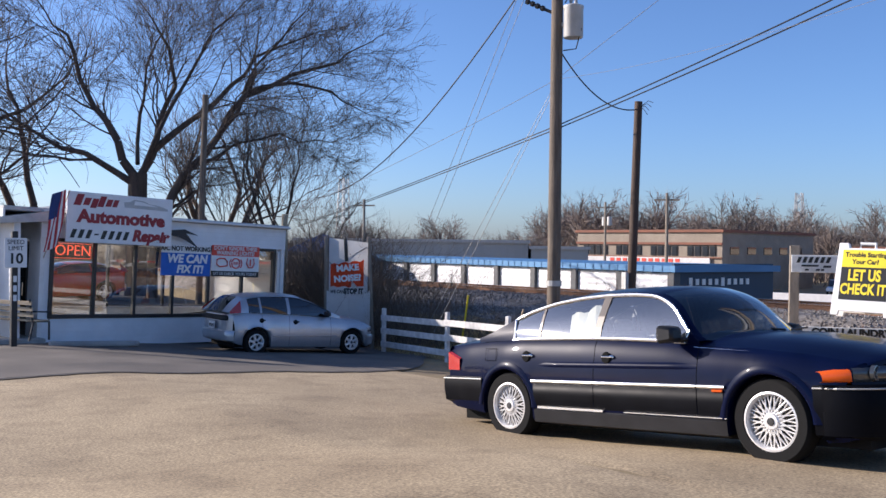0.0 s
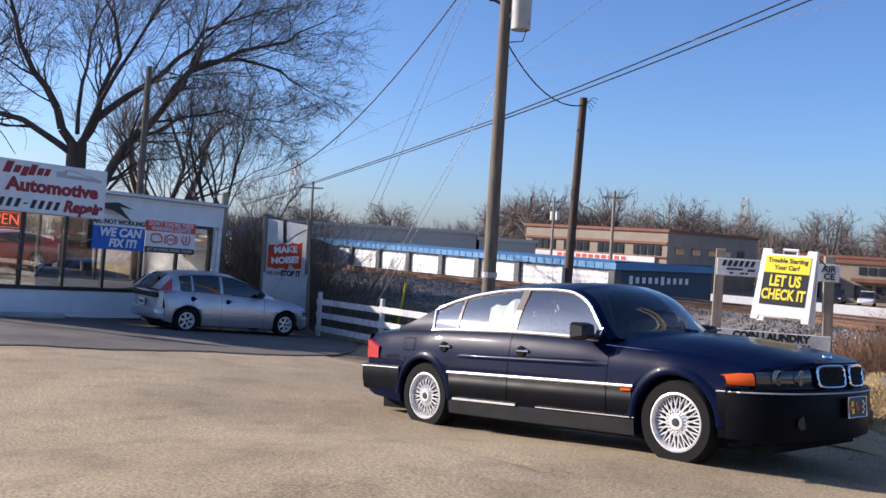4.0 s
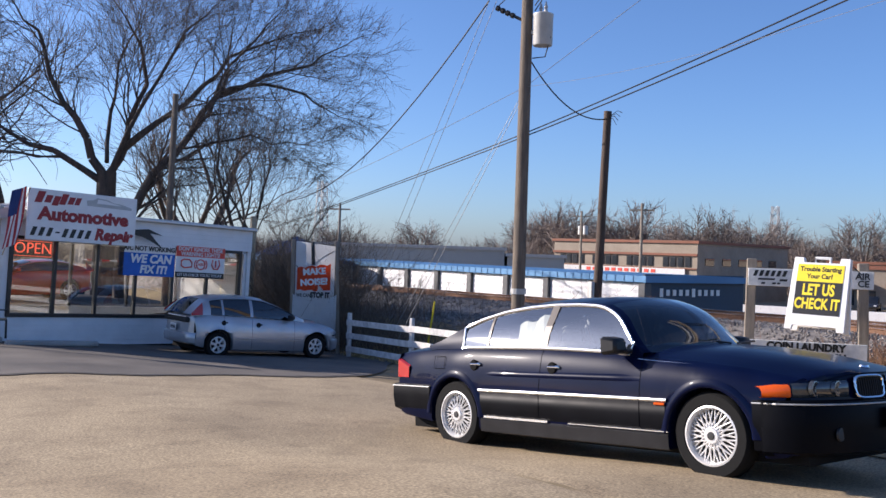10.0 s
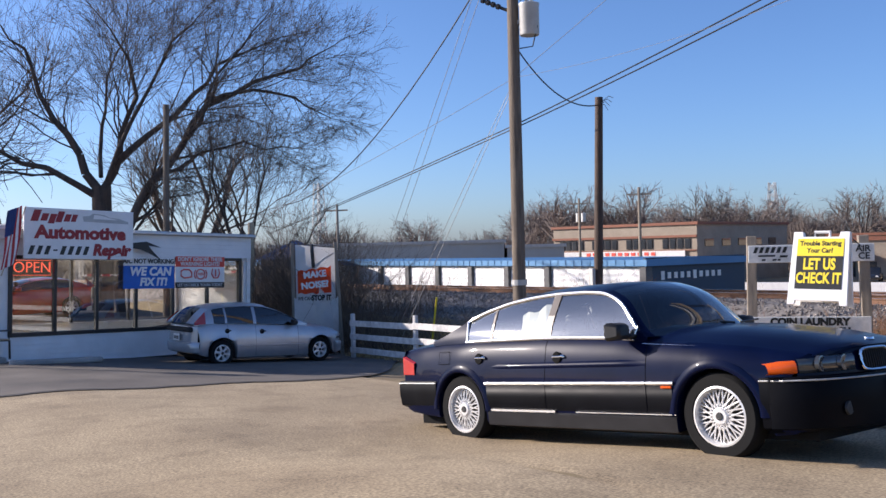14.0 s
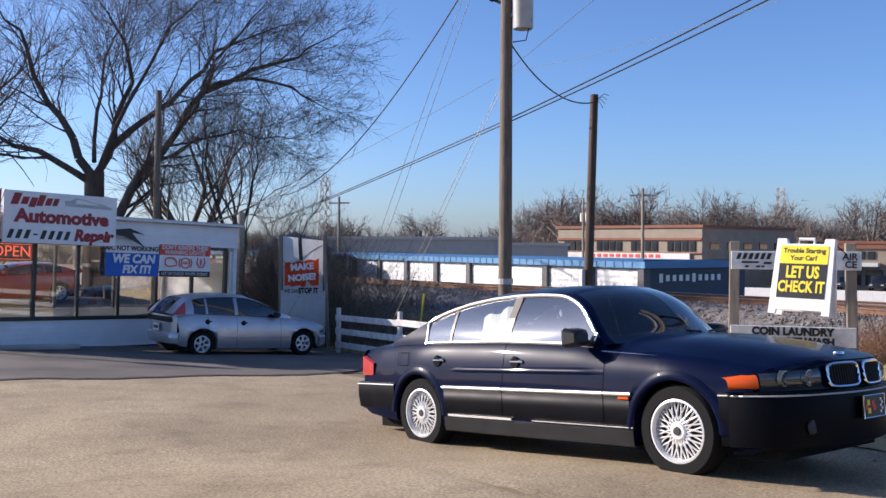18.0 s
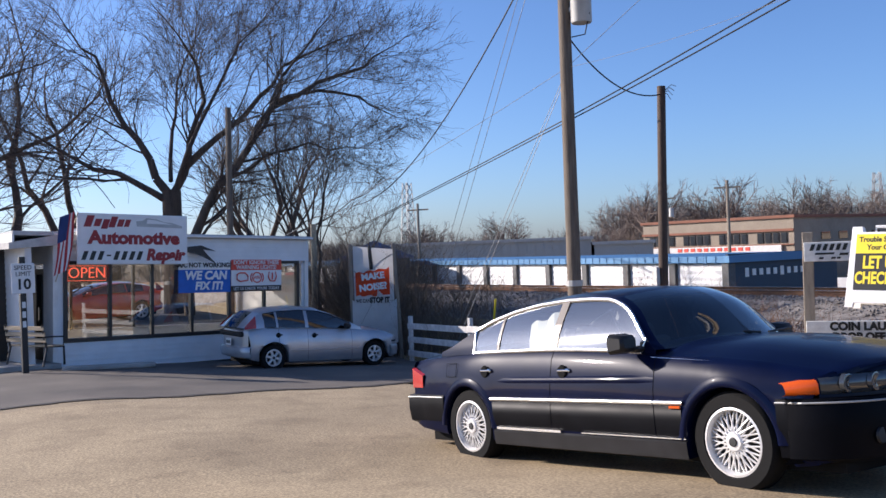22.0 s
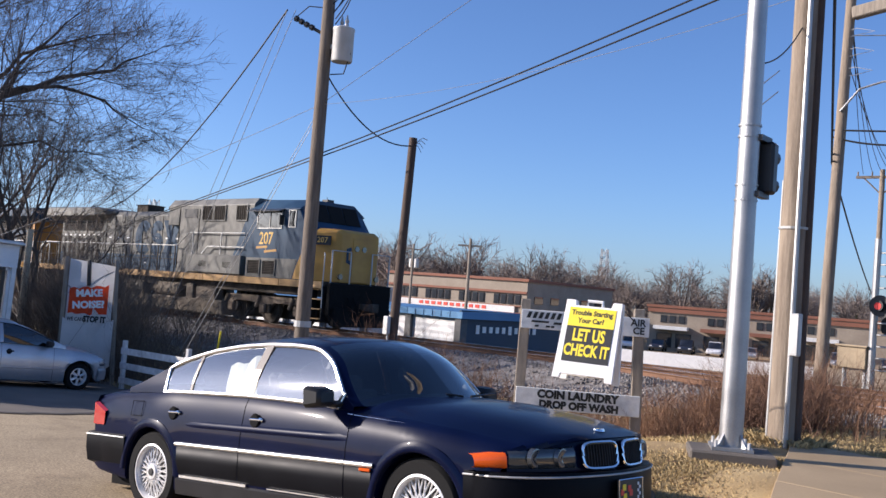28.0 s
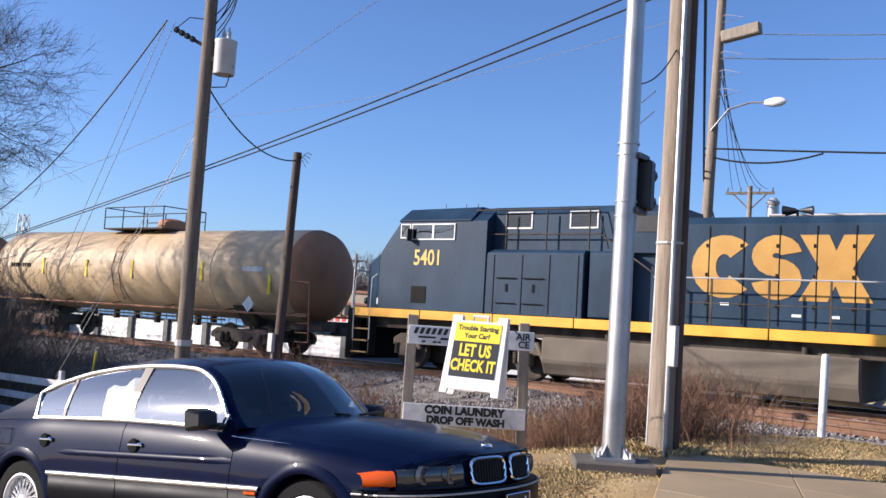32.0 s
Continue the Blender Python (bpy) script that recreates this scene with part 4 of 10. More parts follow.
    part("steering_wheel", bm, "black_matt", root, smooth=True)
    # wheels
    tyre, rim, spokes, cap, back = wheel_mesh(R, S["rim"], S.get("tw", 0.21), S["spokes"])
    for hx in (0, WB):
        for sd in (1, -1):
            y = sd * (wid(hx) - 0.035 - S.get("tw", 0.21) / 2)
            wm = pose(hx, y, R, 0, random.Random(int(hx * 10) + sd).uniform(0, 90), 0) if sd < 0 else pose(hx, y, R, 0, 20, 180)
            w_ = shared("wheel", back, root, wm)
            for nm, me in (("tyre", tyre), ("rim", rim), ("spokes", spokes), ("hub_cap", cap)):
                shared(nm, me, w_)
    # door mirrors, handles
    mx = S["mirror"]
    for sd in (1, -1):
        bm = B()
        zb = smooth_tab(belt, mx)
        ms = S.get("mirror_size", 1.0)
        vs = box(bm, (mx, sd * (W + 0.075), zb + 0.085), (0.13 * ms, 0.2 * ms, 0.14 * ms))
        for v in vs:
            if v.co.x > mx:
                v.co.y += (sd * (W + 0.075) - v.co.y) * 0.3
                v.co.z += (zb + 0.085 - v.co.z) * 0.3
        box(bm, (mx + 0.02, sd * (W - 0.06), zb + 0.035), (0.11, 0.12, 0.05))
        part("door_mirror", bm, S.get("mirror_mat", "plastic"), root, bevel=0.025, smooth=True)
        for hx in S["handles"]:
            bm = B()
            zz = smooth_tab(belt, hx) - S.get("handle_drop", 0.13)
            yy = wid(hx) - 0.028
            box(bm, (hx, sd * yy, zz), (0.16, 0.05, 0.032))
            hd = part("door_handle", bm, S.get("handle_mat", paint), root, bevel=0.012, smooth=True)
            bm = B()
            lathe(bm, [(0.001, -0.012), (0.05, -0.012), (0.06, 0.004)], 16, "y", (hx - 0.02, sd * (yy + 0.008), zz - 0.01))
            part("handle_cup", bm, "black_matt", hd)
    # door shut lines
    for dx in S["shuts"]:
        for sd in (1, -1):
            bm = B()
            pts = [p for p in section(dx, sd)][2:8]
            path_tube(bm, [(p[0], p[1] + sd * 0.0005, p[2]) for p in pts], 0.0035, 4)
            part("door_gap", bm, "black_matt", root)
    return root, section, nose, tail, wid, smooth_tab, gh


BMW = dict(
    wb=3.12, R=0.36, rim=0.242, w=0.93, rear=-1.17, front=4.12, paint="bmw_paint", crease=0.72, gap=0.03,
    bot=[(-1.17, 0.40), (-0.9, 0.31), (-0.45, 0.27), (0.45, 0.23), (2.7, 0.22), (3.6, 0.22), (4.12, 0.27)],
    wid=[(-1.17, 0.86), (-0.7, 0.905), (0.2, 0.93), (2.6, 0.93), (3.3, 0.915), (4.12, 0.86)],
    belt=[(-1.17, 0.97), (-0.9, 1.01), (-0.3, 1.04), (0.17, 1.05), (1.2, 1.045), (2.16, 1.015), (2.4, 0.985), (3.0, 0.95), (3.39, 0.91), (3.69, 0.865), (3.95, 0.815), (4.12, 0.775)],
    top=[(-1.17, 1.03), (-1.05, 1.06), (-0.7, 1.095), (-0.3, 1.13), (0.2, 1.13), (2.2, 1.12), (2.6, 1.105), (3.14, 1.07), (3.6, 1.005), (3.9, 0.94), (4.05, 0.9), (4.12, 0.87)],
    cabin=(-0.35, 2.45), roof=[(-0.5, 1.10), (-0.3, 1.165), (0.02, 1.31), (0.29, 1.43), (0.58, 1.515), (0.9, 1.555), (1.2, 1.57), (1.5, 1.565), (1.73, 1.54), (1.9, 1.465), (2.05, 1.37), (2.3, 1.13), (2.42, 1.03)],
    belt_y=0.84, roof_y=0.64, windscreen=1.76, rear_window=0.25, windows=[(0.06, 0.42), (0.45, 1.19), (1.27, 2.28)], pillar="pillar_bronze",
    glass=["carglass"], front_glass="screen_glass", seats=(0.4, 1.4), spokes="mesh", mirror=2.24, mirror_size=1.2, handles=(0.33, 1.42), handle_mat="chrome", handle_drop=0.155, shuts=(1.24, 2.44), bow=0.36, bow_end=0.85, taper_f=0.3, round_f=0.25, corner_f=10, round_r=0.17, trim_r=0.017, crown=3.5)

bx, by = -7.55, 5.385
BMW_M = pose(bx - math.sin(radians(5.9)) * 0.89, by + math.cos(radians(5.9)) * 0.89, -0.357, -1.7, -5.4, 5.9)


def build_bmw():
    root, section, nose, tail, wid, st, gh = make_car("sedan", "midnight blue sedan with chrome trim parked on the lot", BMW_M, BMW)
    W = BMW["w"]
    # rub strips and sills along the doors
    for sd in (1, -1):
        for x0, x1 in ((0.40, 1.235), (1.245, 2.435), (2.445, 2.73)):
            bm = B()
            rows = []
            for i in range(16):
                x = x0 + (x1 - x0) * i / 15
                y = wid(x) + 0.004
                rows.append([(x, sd * (y - 0.006), 0.65), (x, sd * (y + 0.008), 0.646), (x, sd * (y + 0.015), 0.636), (x, sd * (y + 0.013), 0.622), (x, sd * (y - 0.004), 0.612)])
            sheet(bm, rows)
            part("rub_strip", bm, "bright_trim", root, "thin bright metal rub strip", smooth="all")
        bm = B()
        rows = []
        for i in range(30):
            x = 0.43 + (2.74 - 0.43) * i / 29
            y = wid(x)
            rows.append([(x, sd * (y - 0.06), 0.205), (x, sd * (y + 0.0), 0.22), (x, sd * (y + 0.012), 0.34), (x, sd * (y - 0.02), 0.365)])
        sheet(bm, rows)
        sill = part("sill", bm, "sill_dark", root, "black plastic sill panel", smooth=True)
        for x0, x1 in ((0.42, 1.235), (1.245, 2.435), (2.445, 2.71)):
            bm = B()
            rows = []
            for i in range(10):
                x = x0 + (x1 - x0) * i / 9
                y = wid(x)
                rows.append([(x, sd * (y - 0.012), 0.355), (x, sd * (y + 0.003), 0.4), (x, sd * (y + 0.008), 0.5), (x, sd * (y + 0.006), 0.608), (x, sd * (y - 0.004), 0.612)])
            sheet(bm, rows)
            part("lower_cladding", bm, "bumper_black", root, "blackish lower door panel", smooth="all")
        for x0, x1 in ((0.48, 1.36), (1.62, 2.74)):
            bm = B()
            h = 0.022 if x0 < 1 else 0.008
            box(bm, ((x0 + x1) / 2, sd * (wid(1) + 0.009), 0.368), (x1 - x0, 0.012, h))
            part("sill_strip", bm, "bright_trim", sill)
        bm = B()
        box(bm, (2.66, sd * (wid(2.6) + 0.016), 0.6), (0.11, 0.012, 0.022))
        part("side_repeater", bm, "amber", root, "small amber side repeater", bevel=0.004)
        # rolled lips of the wheel arches
        for hx in (0, BMW["wb"]):
            bm = B()
            ar = BMW["R"] + BMW["gap"]
            rows = []
            for k in range(25):
                a = math.pi * (k / 24)
                ca, sa = math.cos(a), math.sin(a)
                rows.append([(hx - (ar + e) * ca, sd * (wid(hx - ar * ca) + o), max(0.25, BMW["R"] + (ar + e) * sa)) for e, o in ((0.0, -0.02), (0.0, 0.008), (0.018, 0.014), (0.045, 0.009), (0.075, -0.004))])
            sheet(bm, rows)
            part("arch_lip", bm, "bmw_paint", root, smooth="all")
        # fold along the flank below the handles
        bm = B()
        rows = []
        for i in range(60):
            x = 0.46 + 1.98 * i / 59
            y = wid(x)
            k = sstep(0.46, 0.75, x) * sstep(2.44, 2.15, x)
            z = 0.80
            rows.append([(x, sd * (y - 0.036), z + 0.055), (x, sd * (y - 0.026 + 0.008 * k), z + 0.03), (x, sd * (y - 0.016 + 0.017 * k), z + 0.004), (x, sd * (y - 0.014 + 0.012 * k), z - 0.012), (x, sd * (y - 0.016), z - 0.03)])
        sheet(bm, rows)
        part("side_fold", bm, "bmw_paint", root, smooth="all")
    # bumpers with rub strip
    for nm, end, s, z0, z1, wrap in (("front_bumper", nose, 1, 0.25, 0.675, BMW["wb"] + 0.4), ("rear_bumper", tail, -1, 0.36, 0.665, -0.4)):
        plan = []
        xa = end(W * 0.97) - s * 0.03
        for i in range(7):
            x = wrap + (xa - wrap) * i / 7
            plan.append((x, -(wid(x) + 0.014)))
        for i in range(33):
            y = W * 0.97 * (2 * i / 32 - 1)
            plan.append((end(y) + s * 0.075, y * 1.02))
        plan += [(x, -y) for x, y in plan[6::-1]]
        bm = B()
        rows, line = [], []
        for i, (x, y) in enumerate(plan):
            p, q = plan[max(i - 1, 0)], plan[min(i + 1, len(plan) - 1)]
            nx, ny = (q[1] - p[1]), -(q[0] - p[0])
            ln = math.hypot(nx, ny) or 1
            nx, ny = s * nx / ln * s, ny / ln
            if nx * s < 0 or (abs(nx) < 0.3 and ny * y < 0):
                nx, ny = -nx, -ny
            rows.append([(x - nx * 0.09, y - ny * 0.09, z0), (x - nx * 0.02, y - ny * 0.02, z0 + 0.03), (x, y, z0 + 0.5 * (z1 - z0)), (x, y, z1 - 0.05), (x - nx * 0.012, y - ny * 0.012, z1 - 0.008), (x - nx * 0.08, y - ny * 0.08, z1)])
            line.append((x + nx * 0.003, y + ny * 0.003, z1 - 0.03))
        sheet(bm, rows)
        bp = part(nm, bm, "bumper_black", root, "blackish bumper", smooth=True)
        bm = B()
        path_tube(bm, line, 0.007, 6)
        part("bumper_strip", bm, "steel_dull", bp)
    # headlamps, indicators, rear lamps
    for sd in (1, -1):
        for nm, y0, y1, mt, lb in (("headlamp", 0.44, 0.83, "clearlens", "smoky clear headlamp glass"), ("indicator", 0.836, 0.922, "amber", "orange front indicator lens")):
            bm = B()
            rows = []
            for i in range(12):
                y = y0 + (y1 - y0) * i / 11
                x = nose(y) + 0.016
                zt = 0.835 - 0.02 * ((y - 0.44) / 0.47) if nm == "headlamp" else 0.805 - 0.03 * (i / 11)
                rows.append([(x - 0.03, sd * (y - 0.004), 0.69), (x, sd * y, 0.7), (x - 0.004, sd * y, zt - 0.04), (x - 0.02, sd * y, zt - 0.008), (x - 0.06, sd * (y - 0.01), zt)])
            sheet(bm, rows)
            lamp = part(nm, bm, mt, root, lb, smooth="all")
            if nm == "headlamp":
                for yy in (0.54, 0.71):
                    bm = B()
                    lathe(bm, [(0.0, nose(yy) + 0.012), (0.05, nose(yy) + 0.022), (0.062, nose(yy) + 0.02), (0.068, nose(yy) - 0.01)], 18, "x", (0, sd * yy, 0.76))
                    part("reflector", bm, "clearlens", lamp, "round projector lamp", smooth=True)
        bm = B()
        rows = []
        for i in range(10):
            y = 0.5 + (0.86 - 0.5) * i / 9
            x = tail(y) - 0.012
            rows.append([(x + 0.02, sd * y, 0.72), (x, sd * y, 0.73), (x + 0.004, sd * y, 0.93), (x + 0.03, sd * y, 0.945)])
        for i in range(5):
            x = tail(0.86) + 0.22 * i / 4
            y = wid(x) + 0.001
            rows.append([(x, sd * (y - 0.02), 0.72), (x, sd * (y + 0.004), 0.73), (x, sd * y, 0.93 - 0.02 * i), (x, sd * (y - 0.03), 0.945 - 0.02 * i)])
        sheet(bm, rows)
        part("rear_lamp", bm, "redlens", root, "red rear lamp lens", smooth=True)
    # twin grille
    for sd in (1, -1):
        bm = B()
        pts = []
        for k in range(24):
            a = 2 * math.pi * k / 24
            c, s_ = math.cos(a), math.sin(a)
            y = 0.215 + 0.175 * (abs(c) ** 0.45) * (1 if c > 0 else -1)
            z = 0.77 + 0.085 * (abs(s_) ** 0.45) * (1 if s_ > 0 else -1)
            pts.append((nose(y) + 0.028 - 0.12 * (z - 0.77), sd * y, z))
        path_tube(bm, pts, 0.012, 6, True)
        gr = part("grille", bm, "chrome", root, "chrome-framed kidney grille", smooth=True)
        bm = B()
        bm.faces.new([bm.verts.new((p[0] - 0.004, p[1], p[2])) for p in pts])
        part("grille_mesh", bm, "black_matt", gr)
        for k in range(12):
            bm = B()
            y = 0.06 + 0.0275 * k
            tube(bm, (nose(y) + 0.03, sd * y, 0.7), (nose(y) + 0.014, sd * y, 0.84), 0.0035, None, 4)
            part("grille_bar", bm, "plastic", gr)
    # front plate in its frame with coloured squares
    bm = B()
    box(bm, (nose(0) + 0.105, 0, 0.53), (0.012, 0.33, 0.17))
    plate = part("front_plate", bm, "sign_black", root, "black novelty plate with coloured squares", bevel=0.004)
    bm = B()
    path_tube(bm, [(nose(0) + 0.113, y, z) for y, z in ((-0.16, 0.45), (0.16, 0.45), (0.16, 0.61), (-0.16, 0.61))], 0.006, 4, True)
    part("plate_frame", bm, "chrome", plate)
    for i, (dy, dz, mt) in enumerate([(0.1 + 0.022 * (k % 2), 0.43 + 0.022 * (k - 2), "sign_white") for k in range(5)] + [(0.0, 0.42, "banner_red"), (-0.02, 0.45, "banner_red"), (-0.09, 0.46, "sign_yellow"), (-0.115, 0.43, "banner_red"), (-0.08, 0.40, "sign_yellow")]):
        bm = B()
        s_ = 0.02 if i < 5 else 0.04
        box(bm, (nose(0) + 0.1125, dy, dz + 0.1), (0.004, s_, s_))
        part("plate_square", bm, mt, plate)
    # fog lamps, badge, antenna bits, fuel flap
    for sd in (1, -1):
        bm = B()
        lathe(bm, [(0.0, nose(0.6) + 0.088), (0.05, nose(0.6) + 0.086), (0.055, nose(0.6) + 0.07)], 16, "x", (0, sd * 0.6, 0.42))
        part("fog_lamp", bm, "plastic", root)
    bm = B()
    lathe(bm, [(0, 0.0), (0.04, -0.002), (0.044, -0.02)], 16, "z", (3.98, 0, 0.93))
    part("hood_badge", bm, "chrome", root, "round hood badge")
    for sd in (1, -1):
        bm = B()
        tube(bm, (2.74, sd * 0.05 + 0.1, 1.105), (2.66, sd * 0.32 + 0.25, 1.12), 0.01, None, 5)
        part("wiper", bm, "black", root)
    bm = B()
    path_tube(bm, [(-0.34, -0.916, 0.84), (-0.17, -0.92, 0.84), (-0.17, -0.896, 0.97), (-0.34, -0.893, 0.97)], 0.003, 4, True)
    part("fuel_flap", bm, "black_matt", root)
    # thin coachline
    for sd in (1, -1):
        bm = B()
        path_tube(bm, [(x, sd * (wid(x) - 0.0795), st(BMW["belt"], x) - 0.016) for x in [2.38 + 1.32 * i / 20 for i in range(21)]], 0.0065, 4)
        part("coachline", bm, "bright_trim", root)
    # white cardboard behind the rear door glass
    bm = B()
    rows = []
    for i in range(8):
        x = 0.76 + 0.4 * i / 7
        rows.append([(x, -0.72 + 0.02 * math.sin(i), 1.0), (x - 0.01, -0.7, 1.15), (x - 0.02, -0.655 + 0.012 * math.sin(2 * i), 1.3 + 0.02 * math.sin(1.3 * i) + 0.012 * i)])
    sheet(bm, rows)
    part("sun_shade", bm, "paper", root, "white cloth hung behind the rear door glass")
    return root


FOCUS = dict(
    wb=2.615, R=0.305, rim=0.19, w=0.85, rear=-0.72, front=3.42, paint="silver_paint", crease=0.62,
    bot=[(-0.72, 0.34), (-0.4, 0.24), (0.4, 0.2), (2.2, 0.19), (3.0, 0.2), (3.42, 0.25)],
    wid=[(-0.72, 0.79), (-0.3, 0.835), (0.3, 0.85), (2.2, 0.85), (2.9, 0.82), (3.42, 0.72)],
    belt=[(-0.72, 0.93), (-0.3, 0.975), (0.4, 0.955), (1.4, 0.925), (2.1, 0.905), (2.7, 0.85), (3.15, 0.74), (3.42, 0.62)],
    top=[(-0.72, 0.96), (-0.5, 1.0), (0.4, 1.0), (2.0, 0.99), (2.3, 0.985), (2.8, 0.91), (3.2, 0.79), (3.42, 0.66)],
    cabin=(-0.55, 2.2), roof=[(-0.70, 0.98), (-0.5, 1.2), (-0.3, 1.36), (0.1, 1.43), (0.7, 1.46), (1.15, 1.43), (1.45, 1.33), (1.85, 1.14), (2.25, 0.96)],
    belt_y=0.77, roof_y=0.58, windscreen=1.2, rear_window=-0.3, windows=[(-0.2, 0.08), (0.13, 0.8), (0.88, 1.95)],
    glass=["carglass_dark", "carglass_dark", "carglass_dark"], front_glass="carglass_dark", trim="black", trim_r=0.008, seats=(0.2, 1.05), spokes=6, tw=0.19, mirror=1.82, handles=(0.12, 1.02), handle_mat="plastic", handle_drop=0.14,
    shuts=(0.12, 0.84, 1.98), mirror_mat="plastic", round_f=0.42, round_r=0.2)


def build_focus(name, label, m, spec, lamps=True):
    root, section, nose, tail, wid, st, gh = make_car(name, label, m, spec)
    W, xr = spec["w"], spec["rear"]
    if not lamps:
        return root
    for sd in (1, -1):
        # tall corner lamp beside the hatch glass
        bm = B()
        rows = []
        for i in range(9):
            u = i / 8
            x = xr + 0.03 + 0.27 * u
            p, q = gh(max(spec["roof"][0][0], x), 0.05), gh(max(spec["roof"][0][0], x), 0.9)
            ylo, yhi = p[1] + 0.02, q[1] + 0.02
            z0, z1 = 0.96 + 0.02 * u, max(1.0, 1.02 + 0.24 * u)
            rows.append([(x, sd * (ylo + 0.01), z0), (x, sd * (ylo - 0.02), (z0 + z1) / 2), (x, sd * (ylo - 0.07 * u - 0.01), z1)])
        sheet(bm, rows)
        part("rear_lamp", bm, "redlens", root, "tall red corner lamp", smooth=True)
        bm = B()
        rows = []
        for i in range(8):
            y = 0.4 + 0.38 * i / 7
            x = nose(y) + 0.012
            rows.append([(x - 0.02, sd * y, 0.56), (x, sd * y, 0.57), (x - 0.03, sd * y, 0.66), (x - 0.06, sd * y, 0.675)])
        sheet(bm, rows)
        part("headlamp", bm, "clearlens", root, smooth=True)
        bm = B()
        rows = []
        for i in range(30):
            x = 0.4 + 1.75 * i / 29
            y = wid(x) + 0.004
            rows.append([(x, sd * (y - 0.004), 0.48), (x, sd * (y + 0.012), 0.474), (x, sd * (y + 0.012), 0.45), (x, sd * (y - 0.004), 0.442)])
        sheet(bm, rows)
        part("rub_strip", bm, "silver_paint" if spec is FOCUS else spec["paint"], root)
    for nm, end, s, z0, z1 in (("front_bumper", nose, 1, 0.22, 0.5), ("rear_bumper", tail, -1, 0.3, 0.56)):
        bm = B()
        rows = []
        for i in range(29):
            y = W * (2 * i / 28 - 1) * 0.96
            x = end(y)
            rows.append([(x - s * 0.05, y * 0.97, z0), (x + s * 0.04, y, z0 + 0.03), (x + s * 0.06, y, (z0 + z1) / 2), (x + s * 0.055, y, z1 - 0.03), (x + s * 0.03, y, z1), (x - s * 0.04, y * 0.98, z1 + 0.005)])
        sheet(bm, rows)
        part(nm, bm, spec["paint"], root, smooth=True)
    bm = B()
    box(bm, (xr - 0.05, 0, 0.66), (0.012, 0.32, 0.16))
    plate = part("number_plate", bm, "sign_white", root, "pale number plate", bevel=0.003)
    for k in range(4):
        bm = B()
        box(bm, (xr - 0.058, -0.1 + 0.066 * k, 0.655), (0.004, 0.045, 0.07))
        part("plate_bar", bm, "sign_black", plate)
    return root


fa = math.atan2(10.302 - 7.698, -20.483 + 20.289)
FOC_M = pose(-20.289 + math.sin(fa) * -0.79, 7.698 + math.cos(fa) * 0.79, -0.861, 0, 2.9, math.degrees(fa))
build_bmw()
build_focus("hatchback", "silver five-door hatchback with tinted windows parked by the shop", FOC_M, FOCUS)
COUPE = dict(FOCUS, paint="red_paint", wb=2.65, rear=-0.85, front=3.5, spokes=7, R=0.315, rim=0.22, glass=["carglass_dark"], windows=[(-0.1, 0.45), (0.5, 1.95)],
    roof=[(-0.78, 0.96), (-0.3, 1.18), (0.1, 1.29), (0.6, 1.33), (1.1, 1.3), (1.45, 1.21), (1.85, 1.07), (2.25, 0.94)], shuts=(0.48, 1.98), handles=(0.62,), mirror_mat="red_paint", handle_mat="red_paint")
# coupe placed behind the glass in place of a sunlit car's reflection
build_focus("red_coupe", "red two-door coupe set behind the shop windows", pose(-33.0, 7.05, -0.23, 0, 0, -76), COUPE)


# ---- the repair shop ----
SHOP_M = pose(-22.35, 3.3, -0.47, 0, 2.06, 103.6)
SL, SD, SH = 6.85, 3.4, 2.9


